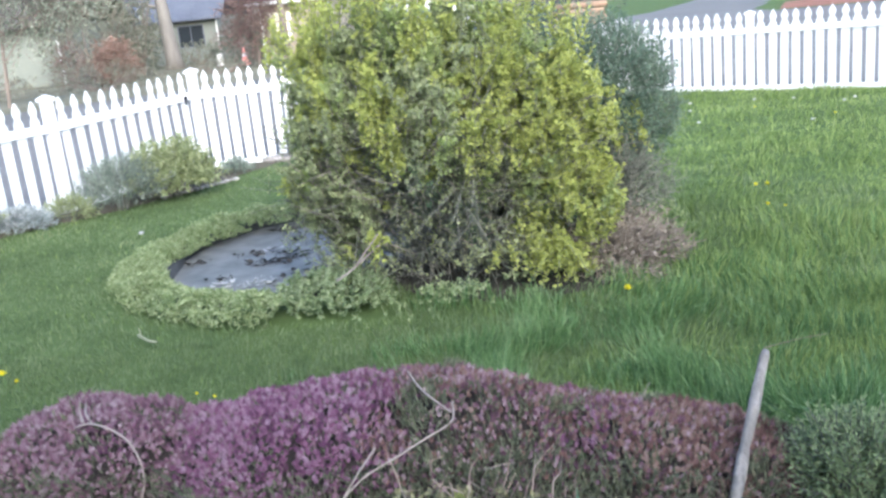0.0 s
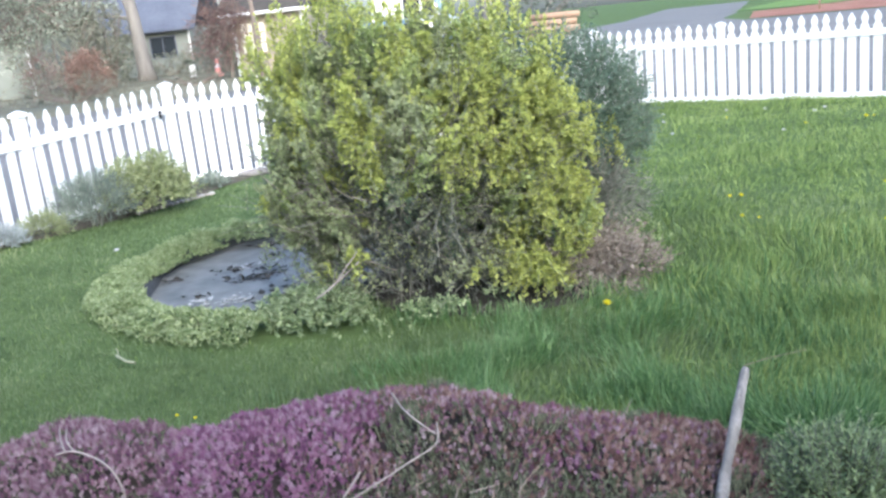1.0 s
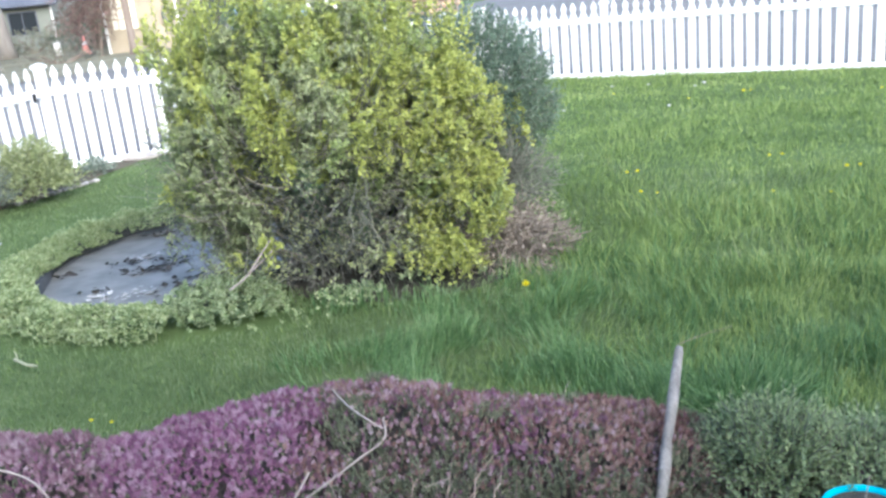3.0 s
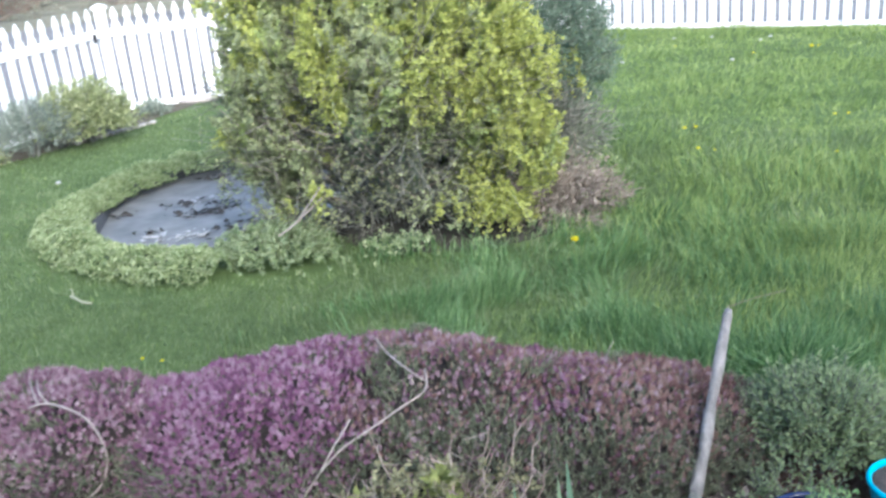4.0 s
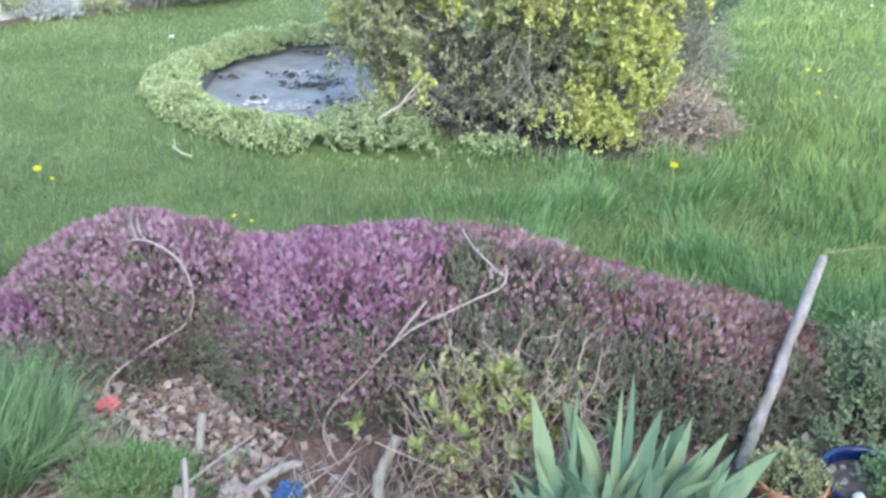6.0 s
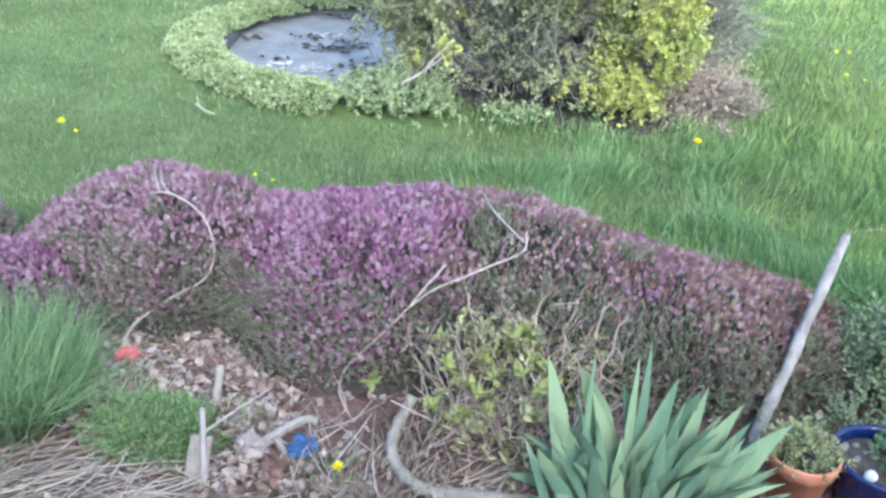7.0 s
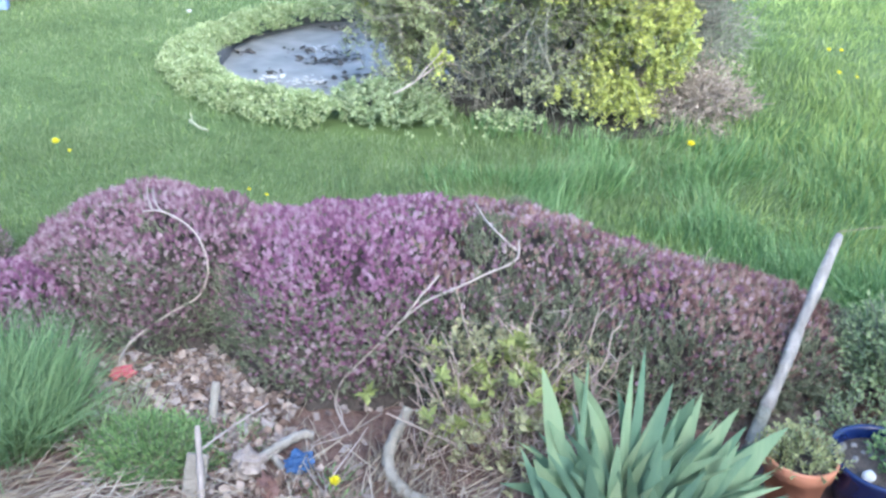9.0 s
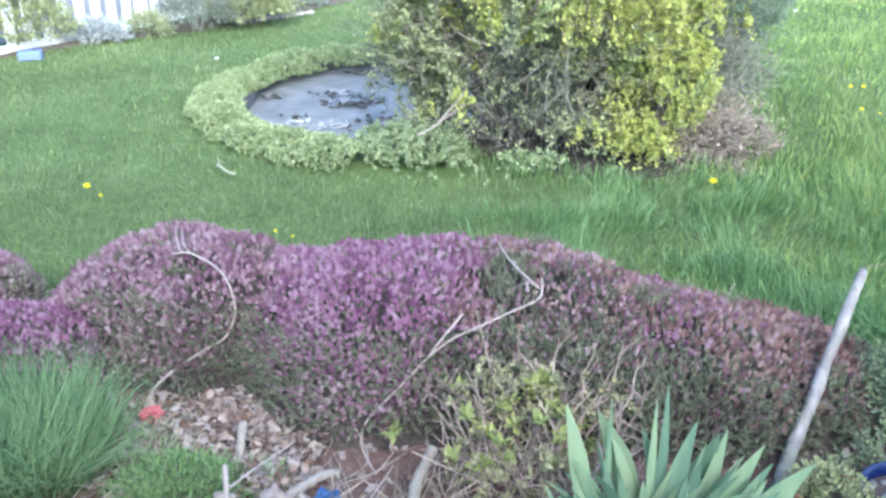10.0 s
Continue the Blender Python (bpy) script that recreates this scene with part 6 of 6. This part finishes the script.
def flat_sheet(name, outline, z, mat, label, category):
    from mathutils.geometry import tessellate_polygon
    v = [(x, y, z) for x, y in outline]
    t = tessellate_polygon([[Vector(p) for p in v]])
    me = raw(name, v, [tuple(f) for f in t])
    bm = bmesh.new()
    bm.from_mesh(me)
    bmesh.ops.recalc_face_normals(bm, faces=bm.faces[:])
    if bm.faces[0].normal.z < 0:
        bmesh.ops.reverse_faces(bm, faces=bm.faces[:])
    bm.to_mesh(me)
    bm.free()
    return single(name, me, mat, label, category, kind="structure")


M["yard"] = material("leaf_strewn_yard", [(0.13, 0.125, 0.085), (0.19, 0.18, 0.125), (0.25, 0.235, 0.17)], 3, 0.95, 0.4, 20)
flat_sheet("road", [(-3.35, 10.6), (-1.7, 10.95), (1.9, 14.7), (7.4, 10.7), (30, 8), (60, 20), (60, 40), (24, 41), (15.2, 46), (16, 52), (20, 62), (40, 118), (30, 120), (14, 70), (9, 60), (7, 50), (3, 41), (-5, 35), (-20, 32), (-70, 30), (-70, 3), (-6.5, 3)],
      0.006, M["asphalt"], "grey asphalt street curving past the garden", "road")
flat_sheet("far_verge", [(21, 66), (26, 62), (60, 75), (80, 120), (45, 112)], 0.03, M["verge"], "grassy verge beyond the street", "grass")
flat_sheet("mulch_strip", [(15.6, 46.5), (24, 41.5), (60, 40.5), (90, 60), (60, 74), (26, 61), (20.5, 60)], 0.03, M["bark_mulch"], "reddish bark-mulched strip beyond the fence", "soil")
flat_sheet("neighbour_yard", [(-45, 15), (-18, 17.5), (-5, 30), (2.5, 42.5), (6, 52), (9, 75), (-45, 90)], 0.03, M["yard"], "brown leaf-strewn yard across the street", "soil")


def far_tree(name, base, height, trunk_r, lean, crown, mat, bark, label, leaf=0.22, per=7, limbs=9, first=0.35):
    """Trunk, limbs and a crown of shoots: crown is a list of (centre, radii, shoots)."""
    e = thing(name, (base[0], base[1], 0), label, "tree")
    b = np.array([base[0], base[1], -0.1])
    top = b + [lean[0], lean[1], height]
    pts = curve_points([b, b * 0.6 + top * 0.4 + [0.06, 0, 0], top], 14)
    rad = trunk_r * (1 - 0.75 * np.linspace(0, 1, 14))
    rad[0] *= 1.25
    part("trunk", tube(Soup(), pts, rad, 12).mesh("trunk", True), M[bark], e)
    for i in range(limbs):
        k = int(13 * (first + (0.95 - first) * i / max(1, limbs - 1)))
        a = i * 2.4
        c = crown[i % len(crown)]
        tip = np.array(c[0]) + np.array(c[1]) * [math.cos(a) * 0.8, math.sin(a) * 0.8, rng.uniform(-0.6, 0.6)]
        m = (pts[k] + tip) / 2 + [0, 0, 0.25]
        part("limb", tube(Soup(), curve_points([pts[k], m, tip], 7), np.linspace(trunk_r * 0.3, 0.02, 7), 6).mesh("limb", True), M[bark], e)
    lf, st = Soup(), Soup()
    for n, (c, r, k) in enumerate(crown):
        p, d = shell(k, c, r, low=-1, depth=0.75, bumps=0.25, seed=50 + n)
        sprigs(lf, st, p, d + rng.normal(0, 0.6, p.shape) + [0, 0, -0.2], rng.uniform(0.25, 0.6, k), per, leaf, 0.9, stem_r=0.008)
    part("crown", lf.mesh("crown"), M[mat], e, kind="stuff")
    part("crown_wood", st.mesh("crown_wood"), M[bark], e, kind="stuff")
    return e


far_tree("old_tree", (-15.35, 47.5), 11, 0.44, (-0.8, 0), [((-19, 47, 6.6), (3.6, 2.5, 2.6), 420), ((-17.6, 46.5, 3.4), (1.4, 1.4, 1.2), 120), ((-14.5, 47, 8), (3, 2.5, 2), 220)], "far_leaf", "pale_bark", "old tree with pale bark leaning beside a driveway")
far_tree("garden_tree", (-13.4, 26), 6, 0.06, (0.4, 0), [((-12.6, 26, 3.7), (1.8, 1.5, 1.5), 760), ((-11.4, 26.5, 2.75), (1.0, 0.9, 0.7), 260), ((-9.6, 27, 3.6), (1.3, 1.2, 0.8), 130), ((-12.6, 26, 2.0), (0.7, 0.7, 0.8), 70)], "far_leaf_grey", "brown_bark", "grey-green leafy tree hanging over the street", leaf=0.13)
far_tree("maple_tree", (-8.9, 38.6), 4.2, 0.06, (0.1, 0), [((-8.95, 38.4, 2.35), (1.1, 0.8, 0.85), 520), ((-9.4, 38.6, 1.3), (1.0, 0.8, 0.7), 200)], "maroon", "brown_bark", "dark red-leaved maple in a front yard", leaf=0.12)
far_tree("slim_tree", (-7.38, 37.4), 7, 0.17, (-0.3, 0), [((-7.4, 38.2, 6.2), (1.8, 1.2, 1.5), 160)], "far_leaf", "brown_bark", "slim brown tree in front of a cream house", limbs=5, first=0.75)
far_tree("conifer_tree", (2.1, 40), 12, 0.30, (0, 0), [((2.1, 40.5, 7), (2.4, 2, 2.5), 200)], "far_conifer", "pale_bark", "tall conifer with a straight bare trunk", limbs=5, first=0.75)


def far_shrub(name, c, r, k, mat, label, leaf=0.12, twiggy=0):
    e = thing(name, (c[0], c[1], 0), label, "shrub")
    st, lf = Soup(), Soup()
    for i in range(9):
        a = i * 2.4
        tube(st, curve_points([(c[0], c[1], -0.05), (c[0] + 0.3 * r[0] * math.cos(a), c[1], c[2] * 0.6), (c[0] + 0.8 * r[0] * math.cos(a), c[1] + 0.8 * r[1] * math.sin(a), c[2] + 0.5 * r[2])], 6), np.linspace(0.05, 0.015, 6), 5)
    p, d = shell(k, c, r, low=-0.9, depth=0.6, bumps=0.2, seed=60)
    p[:, 2] = np.maximum(p[:, 2], 0.05)
    if twiggy:
        twigs(st, p, d + rng.normal(0, 0.5, p.shape) + [0, 0, 0.4], rng.uniform(0.3, 0.9, k), 0.012)
    sprigs(lf, st, p, d + rng.normal(0, 0.4, p.shape), rng.uniform(0.12, 0.3, k), 6, leaf, 0.9, stem_r=0.006)
    part("brushwood", st.mesh("brushwood"), M["brown_bark"], e, kind="stuff")
    part("foliage", lf.mesh("foliage"), M[mat], e, kind="stuff")


far_shrub("russet_shrub", (-14.2, 36.5, 0.8), (0.80, 0.8, 0.85), 900, "russet", "rounded russet-brown shrub across the street", 0.12)
far_shrub("red_twig_shrub", (-15.1, 34.5, 0.9), (0.6, 0.5, 0.8), 90, "maroon", "sparse red-leaved shrub with pale bare twigs", 0.10, 1)
far_shrub("green_shrub", (-15.3, 52, 0.5), (1.6, 0.8, 0.7), 260, "far_leaf", "low green shrub before a house wall", 0.16)
far_shrub("hedge_shrub", (-12.2, 50, 0.9), (1.8, 1.0, 1.1), 420, "far_conifer", "dark evergreen shrub beside a driveway", 0.16)
far_shrub("hedge_shrub", (-18.5, 50, 1.0), (2.2, 1.0, 1.4), 420, "far_conifer", "dark evergreen shrub under an old tree", 0.16)
far_shrub("street_shrub", (-12.9, 31.5, 0.3), (2.2, 1.0, 0.55), 420, "far_leaf", "low green planting along the street edge", 0.10)
far_shrub("hedge_shrub", (-11.0, 47.5, 1.0), (2.0, 0.9, 1.5), 420, "far_conifer", "dark brown-green shrub behind a maple", 0.14)
far_shrub("street_shrub", (-17.2, 31.0, 0.35), (2.2, 1.0, 0.6), 420, "far_leaf", "low green planting along the street edge", 0.10)
far_shrub("street_shrub", (-9.8, 36.0, 0.2), (1.6, 0.8, 0.4), 260, "far_leaf", "low green planting before a maple", 0.09)
far_shrub("hedge_shrub", (-4.6, 39.3, 0.9), (0.8, 0.7, 1.0), 240, "far_conifer", "dark evergreen shrub at a house corner", 0.14)
far_shrub("hedge_shrub", (4.6, 48, 1.3), (3.2, 1.2, 1.6), 520, "far_conifer", "dark evergreen hedge behind stacked logs", 0.18)


def house(name, at, turn, size, wall_h, roof_h, wall, roof, windows, label, siding=0.2):
    """Gabled house: walls with lap siding on the front, roof, gutter and windows set into the front."""
    e = thing(name, (at[0], at[1], 0), label, "house")
    w, d = size
    base = pose(at[0], at[1], 0, 0, 0, turn)
    part("wall", box_mesh("wall", (0, 0, -0.2), (w, d, wall_h)), M[wall], e, at=base)
    lap = box_mesh("siding_board", (0.02, -0.03, 0), (w - 0.02, 0.0, siding * 0.93), 0.006)
    lap.materials.append(M[wall])
    spans = sorted({(x0, x1, z0, z1) for x0, x1, z0, z1, *_ in windows})
    k = int(wall_h / siding)
    for i in range(k):
        z = i * siding
        cuts = [(x0, x1) for x0, x1, z0, z1 in spans if z0 < z + siding and z1 > z]
        x = 0.02
        for x0, x1 in cuts + [(w, w)]:
            if x0 - x > 0.1:
                part("siding_board", box_mesh("siding_board", (x, -0.03, z), (x0, -0.002, z + siding * 0.93)), M[wall], e, at=base)
            x = x1
    s = Soup()
    o = 0.45
    v = [(-o, -o, wall_h - 0.05), (w + o, -o, wall_h - 0.05), (w + o, d / 2, wall_h + roof_h), (-o, d / 2, wall_h + roof_h), (w + o, d + o, wall_h - 0.05), (-o, d + o, wall_h - 0.05)]
    lo = [(x, y, z - 0.14) for x, y, z in v]
    t = [(0, 1, 2), (0, 2, 3), (3, 2, 4), (3, 4, 5), (6, 8, 7), (6, 9, 8), (9, 10, 8), (9, 11, 10), (0, 6, 7), (0, 7, 1), (4, 10, 11), (4, 11, 5), (0, 3, 9), (0, 9, 6), (3, 5, 11), (3, 11, 9), (1, 7, 8), (1, 8, 2), (2, 8, 10), (2, 10, 4)]
    part("roof", s.add(v + lo, t).mesh("roof"), M[roof], e, at=base)
    g = tube(Soup(), [(-o, -o - 0.05, wall_h - 0.16), (w / 2, -o - 0.05, wall_h - 0.16), (w + o, -o - 0.05, wall_h - 0.16)], 0.08, 8)
    part("gutter", g.mesh("gutter"), M["trim"] if wall == "cream_wall" else M[roof], e, "gutter along the eave", at=base)
    for x in (0.0, w - 0.12):
        part("corner_board", box_mesh("corner_board", (x, -0.045, 0), (x + 0.12, -0.031, wall_h - 0.2)), M["trim"], e, at=base)
    for x0, x1, z0, z1, nx, nz, pane in windows:
        f = part("window_frame", box_mesh("window_frame", (x0, -0.06, z0), (x1, -0.02, z1), 0.01), M["cream_wall"] if wall == "cream_wall" else M[roof], e, at=base)
        pw, ph = (x1 - x0 - 0.08) / nx, (z1 - z0 - 0.08) / nz
        for i in range(nx):
            for j in range(nz):
                part("pane", box_mesh("pane", (x0 + 0.04 + i * pw + 0.03, -0.068, z0 + 0.04 + j * ph + 0.03), (x0 + 0.04 + (i + 1) * pw - 0.03, -0.061, z0 + 0.04 + (j + 1) * ph - 0.03)), M[pane], f)
    return e


house("blue_roofed_house", (-24.5, 56), 0, (9.4, 8), 2.75, 3.4, "green_wall", "blue_roof", [(6.9, 8.5, 1.0, 2.3, 2, 1, "dark_glass")], "low pale green house with a blue-grey shingled roof")
house("cream_house", (-8.9, 40), -2, (3.1, 8), 2.75, 2.8, "cream_wall", "dark_roof", [(0.3, 1.45, 0.9, 2.27, 4, 3, "bright_glass")], "cream house with a large many-paned window")
house("green_house", (-27.5, 41), 0, (9.2, 8), 2.8, 2.6, "green_wall", "dark_roof", [(2.0, 3.2, 1.0, 2.2, 2, 2, "dark_glass")], "pale grey-green house with white corner boards")


def wreath():
    e = thing("door_wreath", (-6.2, 39.72, 0), "dark round wreath hanging on a cream house", "wreath")
    a = np.linspace(0, 2 * np.pi, 25)
    s = tube(Soup(), np.stack([-6.25 + 0.17 * np.cos(a), np.full(25, 39.62), 1.4 + 0.30 * np.sin(a)], -1), 0.06, 7)
    part("ring", s.mesh("ring", True), M["far_conifer"], e)


wreath()


def vehicle(name, at, turn, length, width, height, hood, paint, label, category):
    e = thing(name, (at[0], at[1], 0), label, category)
    base = pose(at[0], at[1], 0, 0, 0, turn)
    L, w = length / 2, width / 2
    prof = [(-L, 0.35), (-L, height * 0.95), (-L + 0.1, height), (L - hood - 0.55, height), (L - hood, height * 0.62), (L - 0.05, height * 0.55), (L, height * 0.45), (L, 0.35)]
    bm = bmesh.new()
    a = [bm.verts.new((x, -w, z)) for x, z in prof]
    b = [bm.verts.new((x, w, z)) for x, z in prof]
    bm.faces.new(a)
    bm.faces.new(b[::-1])
    for i in range(len(prof)):
        j = (i + 1) % len(prof)
        bm.faces.new((a[j], a[i], b[i], b[j]))
    bmesh.ops.recalc_face_normals(bm, faces=bm.faces[:])
    bmesh.ops.bevel(bm, geom=bm.edges[:], offset=0.05, segments=2, affect="EDGES", profile=0.5)
    me = bpy.data.meshes.new("body")
    bm.to_mesh(me)
    bm.free()
    part("body", me, M[paint], e, at=base)
    z0, z1 = height * 0.62, height * 0.9
    for side in (-1, 1):
        y0, y1 = sorted((side * (w + 0.004), side * (w - 0.02)))
        for x0, x1 in ((L - hood - 0.75, L - hood - 0.28), (L - hood - 1.5, L - hood - 0.85)):
            part("side_window", box_mesh("side_window", (x0, y0, z0), (x1, y1, z1), 0.004), M["dark_glass"], e, at=base)
        for x in (-L + 0.8, L - 0.75):
            tyre = Soup()
            lathe(tyre, [(0.01, -0.1), (0.3, -0.1), (0.34, -0.06), (0.34, 0.06), (0.3, 0.1), (0.01, 0.1)], 24)
            wh = part("wheel", tyre.mesh("wheel", True), M["tyre"], e, at=base @ pose(x, side * (w - 0.06), 0.34, 90, 0, 0))
            rim = Soup()
            lathe(rim, [(0.01, -0.106), (0.2, -0.106), (0.21, 0.106), (0.01, 0.106)], 20)
            part("rim", rim.mesh("rim", True), M["trim"], wh)
    dx, dz = 0.55, height * 0.38
    ws = box_mesh("windscreen", (-0.006, -w + 0.12, 0.06), (0.006, w - 0.12, math.hypot(dx, dz) - 0.06), 0.003)
    part("windscreen", ws, M["dark_glass"], e, at=base @ pose(L - hood + 0.012, 0, height * 0.62, 0, -math.degrees(math.atan2(dx, dz)), 0))
    return e


vehicle("delivery_van", (-0.85, 37.0), -8, 3.3, 1.9, 2.75, 0.5, "car_white", "white delivery van parked on the street", "van")
vehicle("parked_car", (-1.3, 34.2), -8, 3.6, 1.7, 1.66, 1.0, "car_blue", "blue car parked beside a white van", "car")


def log_stack():
    e = thing("log_stack", (6.5, 45, 0), "low stack of orange-brown split logs by the street", "logs")
    for row in range(4):
        for i in range(1):
            x0 = 4.2 + 0.15 * (row % 2)
            p = [(x0, 45 + 0.04 * row, 0.2 + 0.32 * row), (x0 + 1.1, 45.02, 0.21 + 0.32 * row), (x0 + 2.5, 45.05, 0.2 + 0.32 * row)]
            part("log", tube(Soup(), p, 0.15, 8).mesh("log", True), M["log_wood"], e)


log_stack()


def cone():
    e = thing("traffic_cone", (-10.7, 44.0, 0), "small red and white traffic cone in a yard", "traffic cone")
    base = Matrix.Translation((-10.55, 43.0, 0.12))
    part("base", box_mesh("base", (-0.2, -0.2, -0.12), (0.2, 0.2, 0.05), 0.01), M["cone"], e, at=base)
    s = Soup()
    lathe(s, [(0.16, 0.05), (0.11, 0.3)], 20)
    part("lower_body", s.mesh("lower_body", True), M["cone"], e, at=base)
    s = Soup()
    lathe(s, [(0.11, 0.3), (0.08, 0.48)], 20)
    part("band", s.mesh("band", True), M["trim"], e, "white reflective band", at=base)
    s = Soup()
    lathe(s, [(0.08, 0.48), (0.03, 0.72), (0.001, 0.72)], 20)
    part("tip", s.mesh("tip", True), M["cone"], e, at=base)


cone()
single("yard_post", box_mesh("yard_post", (-0.13, -0.13, 0), (0.13, 0.13, 0.6), 0.02), M["trim"], "short white post in a front yard", "post", at=pose(-12.4, 45.5, 0))
pole = tube(Soup(), [(20.6, 50, 0), (20.6, 50, 1.2), (20.6, 50, 2.4)], 0.05, 8)
single("marker_pole", pole.mesh("marker_pole", True), M["log_wood"], "thin orange-brown pole beyond the fence", "pole")
far_shrub("willow_shrub", (-16.2, 39.2, 1.9), (2.3, 0.8, 2.2), 900, "far_leaf", "tall loose olive-grey shrub across the street", 0.17)
far_shrub("willow_shrub", (-14.55, 40.5, 2.1), (0.9, 0.8, 2.2), 460, "far_leaf", "tall loose olive-grey shrub beside a driveway", 0.17)
